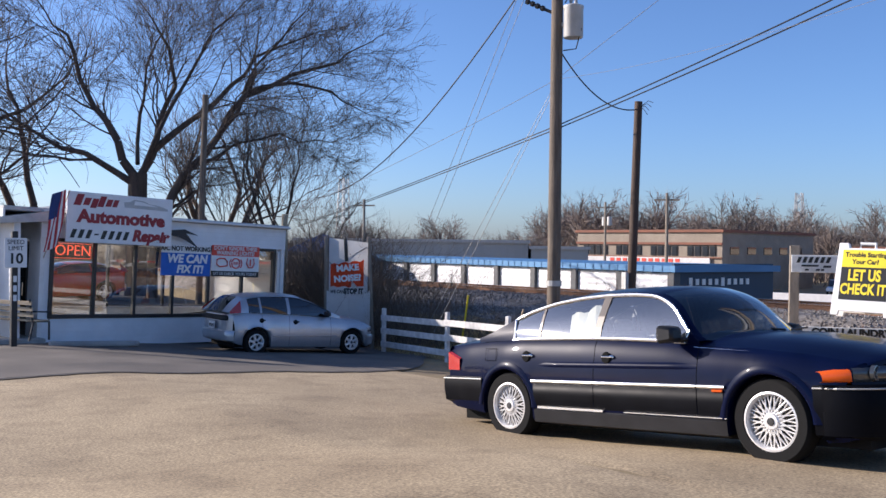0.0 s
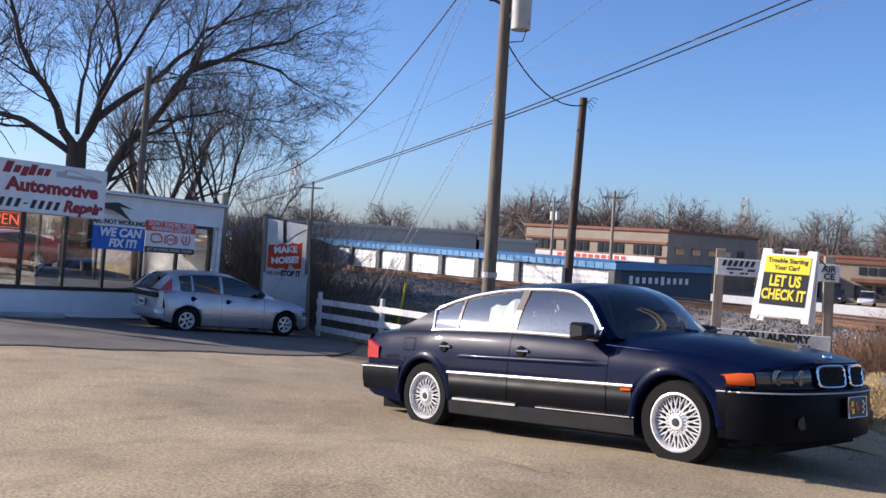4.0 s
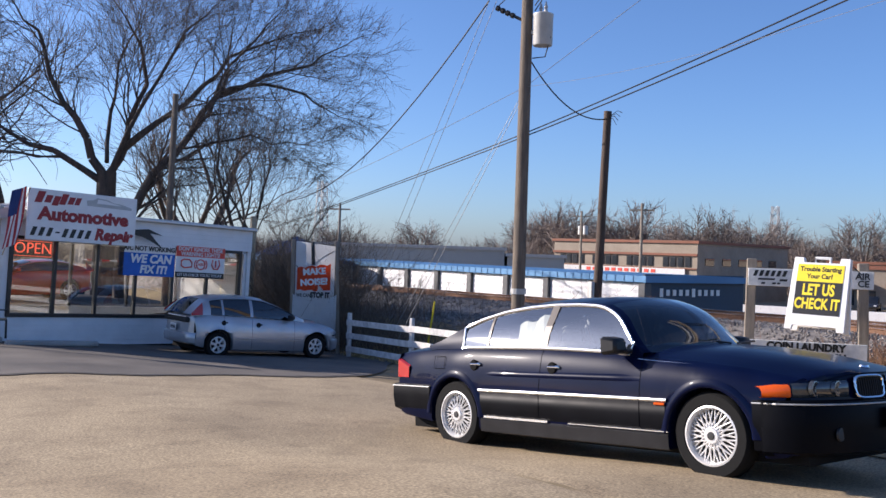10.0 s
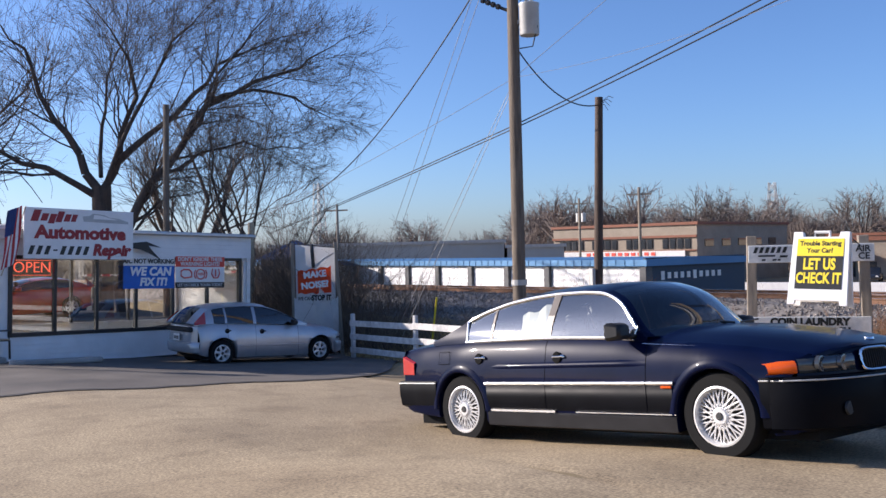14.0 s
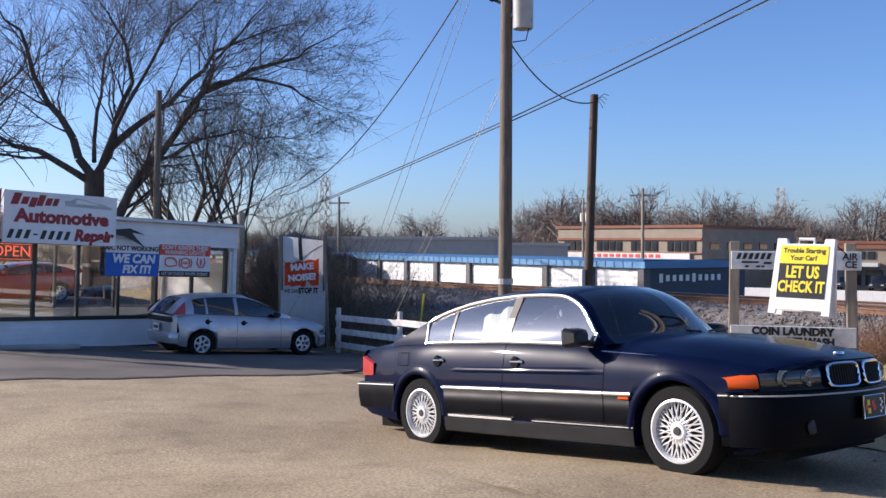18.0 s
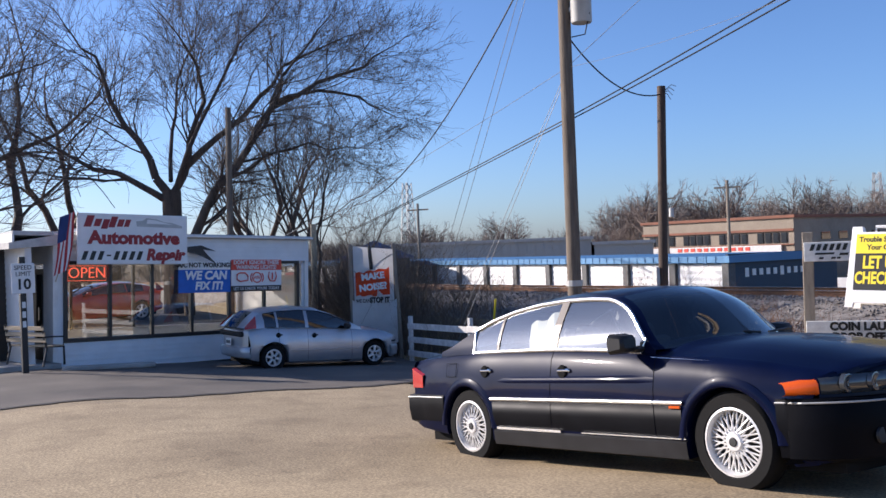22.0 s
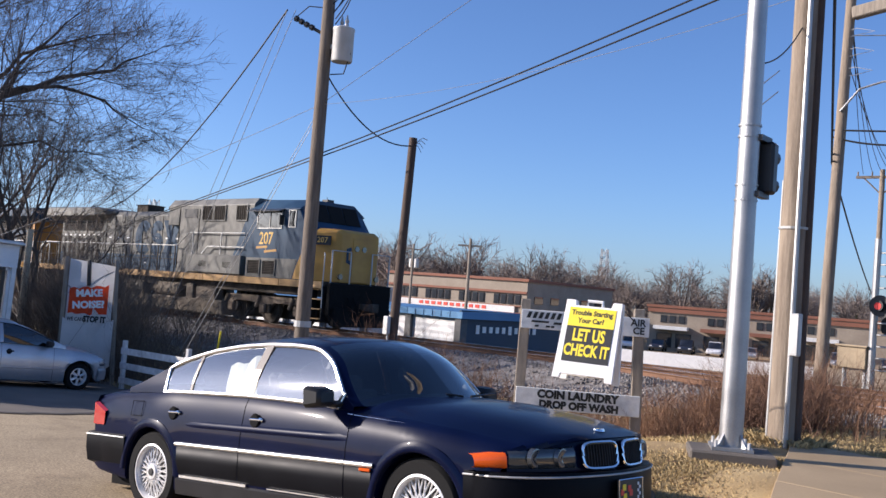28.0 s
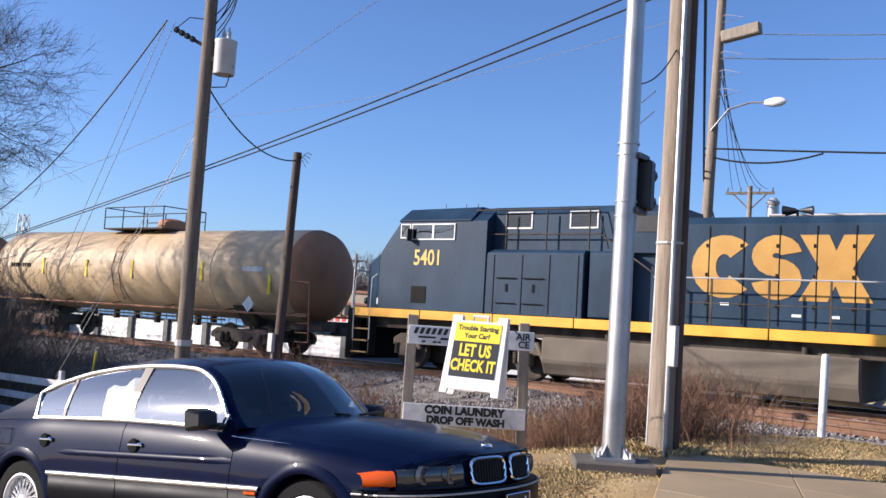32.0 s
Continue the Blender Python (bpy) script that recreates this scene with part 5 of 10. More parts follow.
def build_shop():
    root = thing("repair_shop", "small white wood-sided repair shop with large windows", "building", SHOP_M)
    rng = random.Random(3)
    # low front wall of lapped boards, end walls, back wall
    def boards(x0, x1, z0, z1, y, nrm, name="wall_board"):
        n = max(1, round((z1 - z0) / 0.115))
        h = (z1 - z0) / n
        for k in range(n):
            bm = B()
            if nrm == "y":
                prism(bm, [(y, z0 + k * h + 0.002), (y - 0.02, z0 + k * h + 0.002), (y - 0.008, z0 + (k + 1) * h), (y, z0 + (k + 1) * h)], "x", x0, x1)
            else:
                s = -1 if nrm == "-x" else 1
                prism(bm, [(y + s * 0.02, z0 + k * h + 0.002), (y, z0 + k * h + 0.002), (y, z0 + (k + 1) * h), (y + s * 0.008, z0 + (k + 1) * h)], "y", x0, x1)
            part(name, bm, "white_siding", root)
    bm = B()
    box(bm, (SL / 2, 0.08, 0.15), (SL, 0.12, 0.7))
    box(bm, (SL - 0.1, 0.08, 1.6), (0.2, 0.12, 2.4))
    box(bm, (0.13, 0.08, 1.6), (0.26, 0.12, 2.4))
    box(bm, (SL / 2, 0.08, 2.55), (SL, 0.12, 0.65))
    part("front_wall", bm, "white_siding", root)
    boards(0.0, SL, -0.2, 0.5, 0.018, "y")
    for x, w in ((SL - 0.06, 0.12), (0.05, 0.11)):
        bm = B()
        box(bm, (x, 0.0, 1.3), (w, 0.06, 3.1))
        part("corner_board", bm, "white_paint", root, bevel=0.006)
    # fascia with lapped boards
    bm = B()
    box(bm, (SL / 2, -0.06, 2.9), (SL + 0.1, 0.3, 0.05))
    part("fascia_cap", bm, "white_paint", root, bevel=0.01)
    boards(0.0, SL, 2.3, 2.88, -0.03, "y", "fascia_board")
    # end wall beside the porch, with a dark door
    bm = B()
    box(bm, (0.06, 0.35, 1.3), (0.1, 0.5, 3.0))
    box(bm, (0.06, SD - 0.55, 1.3), (0.1, 1.1, 3.0))
    box(bm, (0.06, SD / 2, 2.55), (0.1, SD, 0.6))
    part("end_wall", bm, "white_siding", root)
    boards(1.75, SD, -0.2, 2.3, 0.01, "-x")
    bm = B()
    box(bm, (0.07, 1.17, 1.08), (0.06, 1.06, 2.1))
    d = part("door", bm, "trim_dark", root, "dark glazed shop door")
    bm = B()
    box(bm, (0.03, 1.17, 1.25), (0.02, 0.8, 1.5))
    part("door_pane", bm, "carglass_dark", d)
    bm = B()
    tube(bm, (-0.02, 0.8, 0.95), (-0.02, 0.8, 1.25), 0.015)
    part("door_handle", bm, "chrome", d)
    bm = B()
    box(bm, (SL - 0.06, SD / 2, 0.9), (0.1, SD - 0.1, 3.0 - 0.8))
    box(bm, (SL - 0.06, SD / 2, 2.6), (0.1, SD - 0.1, 0.6))
    part("side_wall", bm, "white_siding", root)
    bm = B()
    box(bm, (SL / 2, SD, 0.2), (SL, 0.1, 0.7))
    box(bm, (SL / 2, SD, 2.6), (SL, 0.1, 0.7))
    box(bm, (SL - 0.1, SD, 1.4), (0.2, 0.1, 2.4))
    box(bm, (0.1, SD, 1.4), (0.2, 0.1, 2.4))
    part("back_wall", bm, "white_siding", root)
    for k in range(1, 4):
        bm = B()
        box(bm, (SL * k / 4, SD, 1.4), (0.07, 0.09, 1.8))
        part("back_mullion", bm, "trim_dark", root)
    bm = B()
    box(bm, (SL / 2, SD / 2, -0.03), (SL - 0.2, SD - 0.2, 0.1))
    part("shop_floor", bm, "concrete", root)
    bm = B()
    prism(bm, [(-0.12, 2.86), (SD + 0.25, 2.74), (SD + 0.25, 2.84), (-0.12, 2.96)], "x", -0.9, SL + 0.05)
    part("roof", bm, "roof_grey", root, "pale flat roof with an overhang", bevel=0.01)
    bm = B()
    box(bm, (-0.9, SD / 2, 2.78), (0.05, SD + 0.3, 0.22))
    part("eaves_board", bm, "white_paint", root)
    # the window band
    x0, x1, z0, z1, n = 0.28, 6.52, 0.5, 2.27, 6
    w = thing("window_band", "row of six large dark-framed shop windows", "window")
    w.parent = root
    del w["category"]
    bm = B()
    for z in (z0, z1):
        box(bm, ((x0 + x1) / 2, 0.03, z), (x1 - x0 + 0.09, 0.12, 0.09))
    for x in (x0, x1):
        box(bm, (x, 0.03, (z0 + z1) / 2), (0.09, 0.12, z1 - z0 - 0.09))
    part("window_frame", bm, "trim_dark", w, "dark brown window frame", bevel=0.006)
    st = (x1 - x0) / n
    for k in range(1, n):
        bm = B()
        box(bm, (x0 + k * st, 0.03, (z0 + z1) / 2), (0.075, 0.1, z1 - z0 - 0.09))
        part("mullion", bm, "trim_dark", w, bevel=0.006)
    for k in range(n):
        bm = B()
        box(bm, (x0 + (k + 0.5) * st, 0.05, (z0 + z1) / 2), (st - 0.075, 0.006, z1 - z0 - 0.09))
        part("pane", bm, "shopglass", w).visible_shadow = False
    return root


def at_shop(x, y, z, rx=0, ry=0, rz=0):
    return SHOP_M @ pose(x, y, z, rx, ry, rz)


def bars(parent, material, rows, y, name="text_bar"):
    """Plain bars in place of writing: (x, z, width, height[, slant])."""
    for x, z, w, h in rows:
        bm = B()
        k = 0.18 * h
        prism(bm, [(x - w / 2 - k, z - h / 2), (x + w / 2 - k, z - h / 2), (x + w / 2 + k, z + h / 2), (x - w / 2 + k, z + h / 2)], "y", y - 0.004, y)
        part(name, bm, material, parent)


def build_shop_signs():
    # big white board on the fascia
    s = thing("shop_sign", "white painted sign board with dark red and black lettering", "sign", at_shop(1.74, -0.36, 2.8))
    bm = B()
    box(bm, (0, 0, 0), (2.68, 0.05, 1.16))
    part("board", bm, "sign_white", s, bevel=0.01)
    bm = B()
    for x in (-1.0, 0.95):
        box(bm, (x, 0.19, -0.1), (0.06, 0.33, 0.06))
    part("bracket", bm, "steel_dull", s)
    for x, z, w, h in ((-1.07, 0.4, 0.17, 0.26), (-0.87, 0.37, 0.15, 0.17), (-0.69, 0.34, 0.15, 0.22), (-0.51, 0.39, 0.15, 0.25), (-0.33, 0.37, 0.14, 0.17), (-0.17, 0.37, 0.12, 0.17)):
        bars(s, "sign_red", [(x, z, w, h)], -0.026)
    lettering("lettering", "Automotive", 0.4, "sign_red", s, pose(0.02, -0.03, 0.02), bold=0.02, squeeze=1.14)
    lettering("lettering", "Repair", 0.36, "sign_red", s, pose(0.76, -0.03, -0.37), bold=0.02, shear=0.2, squeeze=1.0)
    for k in range(8):
        bars(s, "sign_black", [(-1.17 + k * 0.185 - 0.0, -0.38, 0.1, 0.2 if k != 3 else 0.035)], -0.026)
    # long low car outline drawn as a plain shape
    bm = B()
    prism(bm, [(0.06, 0.3), (1.2, 0.28), (1.2, 0.33), (0.95, 0.4), (0.72, 0.42), (0.55, 0.48), (0.3, 0.5), (0.2, 0.44), (0.04, 0.42)], "y", -0.028, -0.026)
    part("car_drawing", bm, "steel_dull", s, "grey line drawing of a low car")
    bm = B()
    prism(bm, [(0.3, 0.37), (0.95, 0.365), (0.7, 0.41), (0.52, 0.455), (0.32, 0.47)], "y", -0.031, -0.028)
    part("car_drawing", bm, "sign_white", s)
    # banners over the windows
    b = thing("blue_banner", "blue and white vinyl banner offering air-conditioning repair", "banner", at_shop(3.72, -0.07, 1.93))
    bm = B()
    rows = [[(-0.72 + 1.44 * i / 16, 0.012 * math.sin(i * 0.9), z) for z in (-0.42, -0.2, 0.05, 0.15)] for i in range(17)]
    sheet(bm, rows)
    part("cloth", bm, "banner_blue", b, "bright blue vinyl")
    bm = B()
    sheet(bm, [[(-0.72 + 1.44 * i / 16, 0.012 * math.sin(i * 0.9) - 0.002, z) for z in (0.15, 0.37)] for i in range(17)])
    part("heading_strip", bm, "sign_white", b, "white heading strip")
    lettering("lettering", "A/C NOT WORKING?", 0.165, "sign_black", b, pose(0.0, -0.016, 0.26), bold=0.004, squeeze=0.93)
    lettering("lettering", "WE CAN", 0.29, "sign_white", b, pose(0.02, -0.018, 0.0), bold=0.012, shear=0.15)
    lettering("lettering", "FIX IT!", 0.27, "sign_white", b, pose(0.1, -0.018, -0.26), bold=0.012, shear=0.15)
    r = thing("warning_banner", "red, white and black vinyl banner about warning lights", "banner", at_shop(5.22, -0.07, 1.93))
    for z0, z1, mt, nm in ((-0.42, -0.27, "sign_black", "lower_strip"), (-0.27, 0.13, "sign_white", "middle_strip"), (0.13, 0.4, "banner_red", "heading_strip")):
        bm = B()
        sheet(bm, [[(-0.76 + 1.5 * i / 12, 0.01 * math.sin(i * 0.8), z) for z in (z0, z1)] for i in range(13)])
        part(nm, bm, mt, r)
    lettering("lettering", "DON'T IGNORE THESE", 0.145, "sign_white", r, pose(-0.02, -0.014, 0.325), squeeze=0.92, bold=0.003)
    lettering("lettering", "WARNING LIGHTS!", 0.15, "sign_white", r, pose(-0.02, -0.014, 0.2), squeeze=0.92, bold=0.003)
    lettering("lettering", "LET US CHECK YOURS TODAY", 0.11, "sign_white", r, pose(-0.02, -0.014, -0.345), squeeze=0.9)
    # engine, brake and tyre symbols
    bm = B()
    path_tube(bm, [(-0.6, -0.014, -0.1), (-0.6, -0.014, 0.02), (-0.52, -0.014, 0.06), (-0.36, -0.014, 0.06), (-0.28, -0.014, -0.02), (-0.28, -0.014, -0.13), (-0.5, -0.014, -0.16)], 0.018, 5, True)
    path_tube(bm, [(0.13 * math.cos(a) - 0.01, -0.014, -0.06 + 0.13 * math.sin(a)) for a in [k * 0.35 for k in range(18)]], 0.016, 5, True)
    for sg in (-1, 1):
        path_tube(bm, [(sg * 0.19 * math.cos(a) - 0.01, -0.014, -0.06 + 0.17 * math.sin(a)) for a in [-0.7 + 0.2 * k for k in range(8)]], 0.014, 5)
    path_tube(bm, [(0.36, -0.014, 0.08), (0.33, -0.014, -0.05), (0.4, -0.014, -0.16), (0.52, -0.014, -0.16), (0.58, -0.014, -0.05), (0.55, -0.014, 0.08)], 0.016, 5)
    tube(bm, (0.455, -0.014, -0.12), (0.455, -0.014, 0.06), 0.016, None, 5)
    part("warning_symbols", bm, "banner_red", r, "red dashboard warning symbols")
    lettering("lettering", "ABS", 0.11, "banner_red", r, pose(-0.01, -0.016, -0.06))
    # lit open sign inside the first pane
    o = thing("open_sign", "lit red neon open sign in the window", "neon sign", at_shop(0.82, 0.12, 2.02))
    bm = B()
    box(bm, (0, 0.02, 0), (0.95, 0.03, 0.4))
    part("back_panel", bm, "black", o, bevel=0.01)
    lettering("neon_letters", "OPEN", 0.36, "neon", o, pose(0, -0.02, 0), bold=-0.004, depth=0.008, squeeze=0.95)
    bm = B()
    path_tube(bm, [(-0.44, -0.01, -0.17), (0.44, -0.01, -0.17), (0.44, -0.01, 0.17), (-0.44, -0.01, 0.17)], 0.006, 5, True)
    part("neon_border", bm, "neon", o)
    # broken black bird-like ornament under the board's corner
    bm = B()
    prism(bm, [(0, 0), (0.55, 0.06), (0.95, -0.08), (0.6, -0.04), (0.75, -0.2), (0.95, -0.38), (0.62, -0.22), (0.4, -0.14), (0.1, -0.1)], "y", -0.02, 0.02)
    single("torn_flap", bm, "black", "torn black flap hanging beside the sign board", "flap", at_shop(2.98, -0.22, 2.62))
    # speed limit sign
    p = thing("speed_sign", "white speed limit sign on a dark square post", "road sign", pose(-21.05, 2.62, land(-21.05, 2.62), 0, 0, 100))
    bm = B()
    box(bm, (0, 0, 1.2), (0.12, 0.12, 2.5))
    part("post", bm, "black", p, bevel=0.01)
    bm = B()
    box(bm, (0.0, -0.085, 2.0), (0.46, 0.02, 0.62))
    pl = part("plate", bm, "sign_white", p, bevel=0.006)
    lettering("lettering", "SPEED", 0.13, "sign_black", pl, pose(0, -0.098, 2.22))
    lettering("lettering", "LIMIT", 0.13, "sign_black", pl, pose(0, -0.098, 2.09))
    lettering("lettering", "10", 0.3, "sign_black", pl, pose(0, -0.098, 1.87), bold=0.008)
    for k in range(3):
        bm = B()
        box(bm, (0, -0.064, 1.45 - 0.2 * k), (0.07, 0.008, 0.13))
        part("number_bar", bm, "sign_white", p)
    # flag on a short staff
    f = thing("flag", "small stars and stripes flag on a slanted staff", "flag", at_shop(-0.12, -0.35, 1.75) @ Matrix.Rotation(radians(8), 4, "Y") @ Matrix.Diagonal((0.62, 1, 0.95, 1)))
    bm = B()
    tube(bm, (0.12, 0.1, 0.1), (0.3, -0.35, 1.75), 0.016)
    part("staff", bm, "wood_bench", f)
    st = []
    for k in range(7):
        bm = B()
        rows = []
        for i in range(8):
            v = i / 7
            for_x = -0.22 + 0.07 * k
            rows.append([(for_x + 0.07 * u + 0.16 * v - 0.1 * v * v - 0.05, -0.3 + 0.035 * math.sin(6 * v + 1.2 * k + u), 1.55 - 1.35 * v + 0.1 * (k + u) * 0.3) for u in (0, 0.5, 1)])
        if k < 4:
            sheet(bm, rows[3:])
        else:
            sheet(bm, rows)
        part("stripe", bm, "flag_red" if k % 2 == 0 else "sign_white", f)
    bm = B()
    sheet(bm, [[(-0.24 + 0.075 * k + 0.16 * v - 0.1 * v * v - 0.05, -0.31 + 0.035 * math.sin(6 * v + 1.2 * k), 1.56 - 1.35 * v + 0.1 * k * 0.3) for k in range(5)] for v in (0, 0.15, 0.3, 0.45)])
    part("canton", bm, "flag_blue", f, "dark blue starred canton")


def build_bench(m):
    b = thing("bench", "slatted wooden bench with black metal ends on the porch", "bench", m, "porch benches")
    for k in range(4):
        bm = B()
        box(bm, (0, -0.18 + 0.12 * k, 0.43), (1.2, 0.09, 0.03))
        part("seat_slat", bm, "wood_bench", b, bevel=0.006)
    for k in range(3):
        bm = B()
        box(bm, (0, 0.26 + 0.03 * k, 0.56 + 0.13 * k), (1.2, 0.03, 0.09))
        part("back_slat", bm, "wood_bench", b, bevel=0.006)
    for x in (-0.55, 0.55):
        bm = B()
        path_tube(bm, [(x, -0.28, 0.0), (x, -0.26, 0.4), (x, 0.0, 0.42), (x, 0.22, 0.42), (x, 0.33, 0.9)], 0.025, 6)
        path_tube(bm, [(x, 0.3, 0.0), (x, 0.2, 0.42)], 0.025, 6)
        path_tube(bm, [(x, -0.25, 0.4), (x, -0.26, 0.62), (x, 0.26, 0.64)], 0.02, 6)
        part("end_frame", bm, "black", b, "black cast metal end")
    return b


def build_porch():
    bm = B()
    box(bm, (-1.25, 1.4, -0.06), (2.6, 3.6, 0.2))
    single("porch_slab", bm, "concrete", "grey concrete porch slab beside the shop", "slab", SHOP_M.copy(), kind="structure", bevel=0.02)
    # side wing of the shop; a dark panel under the eaves paints the porch's shade
    p = thing("shop_wing", "white lapped-board wing of the shop beside a shaded porch opening", "building", pose(-22.13, 2.78, -0.5, 0, 0, 14))
    bm = B()
    box(bm, (-2.0, 0.1, 1.35), (4.0, 0.1, 2.7))
    part("wall", bm, "white_siding", p)
    for k in range(20):
        bm = B()
        z = 0.02 + 0.135 * k
        prism(bm, [(0.05, z), (0.025, z), (0.042, z + 0.135), (0.05, z + 0.135)], "x", -4.0, 0.0)
        part("wall_board", bm, "white_siding", p)
    bm = B()
    box(bm, (-0.06, 0.03, 1.35), (0.12, 0.05, 2.7))
    part("corner_board", bm, "white_paint", p, bevel=0.006)
    bm = B()
    box(bm, (0, 0, 1.35), (1.1, 0.06, 2.7))
    d = part("doorway", bm, "trim_dark", p, "dark panel standing for the shaded porch opening")
    d.matrix_basis = p.matrix_basis.inverted() @ at_shop(-0.62, 1.3, 0)
    for k in range(3):
        bm = B()
        box(bm, (0.3, -0.045, 0.6 + 0.6 * k), (0.16, 0.03, 0.2))
        part("notice", bm, "paper", d)
    bm = B()
    prism(bm, [(-0.35, 2.62), (2.8, 2.8), (2.8, 3.2), (-0.35, 2.76)], "x", -4.3, 0.1)
    part("roof", bm, "roof_grey", p, "grey shingled roof")
    b = build_bench(at_shop(-0.4, -0.1, 0.02, 0, 0, 112))
    copy_thing(b, at_shop(-1.45, 1.0, 0.02, 0, 0, -80))
    bm = B()
    box(bm, (0, 0, 0.06), (2.0, 0.16, 0.12))
    single("wheel_stop", bm, "concrete", "worn concrete wheel stop before the shop", "wheel stop", pose(-21.35, 4.35, land(-21.35, 4.35) + 0.02, 0, 3, 97), bevel=0.03)


# ---- banner frame and fence by the shop ----
def build_frame_and_fence():
    f = thing("banner_frame", "leaning wooden frame holding a torn orange and white banner", "banner stand", pose(-23.0, 11.55, land(-23, 11.55), -2, 0, 62))
    for x in (-0.62, 0.62):
        bm = B()
        box(bm, (x, 0, 1.55), (0.1, 0.1, 3.2), Matrix.Rotation(radians(-2.5 if x > 0 else -0.5), 3, "Y"))
        part("upright", bm, "wood_grey", f, bevel=0.01)
    bm = B()
    rows = []
    for i in range(11):
        u = i / 10
        rows.append([(-0.55 + 1.08 * u, -0.06 + 0.05 * math.sin(5 * v + 4 * u) * (1 - v) + 0.05 * math.sin(9 * u) * (1 - v), 0.95 + 2.15 * v - 0.12 * u * v) for v in [j / 14 for j in range(15)]])
    sheet(bm, rows)
    part("banner_cloth", bm, "vinyl_white", f, "creased white vinyl", smooth="all")
    bm = B()
    rows = [[(-0.5 + 0.92 * i / 9, -0.1 + 0.02 * math.sin(i), 1.74 + 0.62 * v + 0.12 * (i / 9) * v + 0.03 * math.sin(2.2 * i)) for v in (0, 0.5, 1)] for i in range(10)]
    sheet(bm, rows)
    part("orange_panel", bm, "vinyl_orange", f, "bright orange-red panel")
    lettering("lettering", "MAKE", 0.24, "sign_white", f, pose(-0.03, -0.125, 2.26, 0, -5, 0), bold=0.012)
    lettering("lettering", "NOISE?", 0.24, "sign_white", f, pose(-0.03, -0.125, 1.97, 0, -5, 0), bold=0.012)
    bm = B()
    sheet(bm, [[(-0.5 + 0.92 * i / 6, -0.1, 1.46 + 0.26 * v + 0.02 * i * 0.3) for v in (0, 1)] for i in range(7)])
    part("lower_strip", bm, "vinyl_white", f, "white strip with black letters")
    lettering("lettering", "WE CAN", 0.13, "sign_black", f, pose(-0.31, -0.112, 1.6), squeeze=0.75, bold=0.003)
    lettering("lettering", "STOP IT", 0.2, "sign_black", f, pose(0.14, -0.112, 1.61), squeeze=0.75, bold=0.012)
    bm = B()
    rows = []
    for i in range(13):
        u = i / 12
        rows.append([(-0.6 + 1.2 * u, -0.12 - 0.07 * math.sin(7 * u + 3 * v) - 0.05 * v, 1.42 - (0.95 + 0.25 * math.sin(math.pi * u)) * v + 0.22 * (2 * u - 1) ** 2 * (1 - v)) for v in [j / 8 for j in range(9)]])
    sheet(bm, rows)
    part("hanging_cloth", bm, "vinyl_white", f, "slack white cloth hanging below the panel", smooth="all")
    bm = B()
    path_tube(bm, [(-0.1, -0.08, 3.08), (-0.08, -0.12, 2.8), (-0.06, -0.1, 2.45)], 0.05, 6)
    part("dark_strap", bm, "black", f)
    bm = B()
    tube(bm, (-0.62, -0.05, 2.2), (0.5, -0.05, 2.85), 0.012, None, 5)
    tube(bm, (-0.62, -0.05, 2.5), (-0.3, -0.08, 2.2), 0.012, None, 5)
    part("tie_rope", bm, "cable_grey", f)
    # white board fence
    fn = thing("fence", "weathered white three-rail board fence beside the lot", "fence")
    posts = [(-21.6, 11.9), (-18.35, 11.78), (-15.4, 11.35), (-12.9, 10.9)]
    for x, y in posts:
        bm = B()
        z = land(x, y)
        box(bm, (x, y, z + 0.55), (0.1, 0.1, 1.3), Matrix.Rotation(radians(12), 3, "Z"))
        part("post", bm, "white_weathered", fn, bevel=0.012)
    for (xa, ya), (xb, yb) in zip(posts, posts[1:]):
        for h in (0.95, 0.6, 0.25):
            bm = B()
            a = Vector((xa, ya - 0.07, land(xa, ya) + h))
            b = Vector((xb, yb - 0.07, land(xb, yb) + h - 0.02))
            d = b - a
            mt = d.to_track_quat("X", "Z").to_matrix()
            box(bm, (a + b) / 2, (d.length + 0.06, 0.03, 0.15), mt)
            part("rail_board", bm, "white_weathered", fn, bevel=0.006)
    # leaning stakes
    for i, (x, y, dx, h, mt) in enumerate(((-20.3, 13.5, 0.35, 1.5, "sign_yellow"), (-17.9, 13.3, 0.55, 1.3, "wood_bench"), (-17.2, 13.3, 0.5, 1.0, "wood_bench"))):
        bm = B()
        z = land(x, y)
        tube(bm, (x, y, z - 0.1), (x + dx, y, z + h), 0.025, None, 6)
        single("stake", bm, mt, "leaning weathered wooden stake in the brush", "stake", group="stakes")


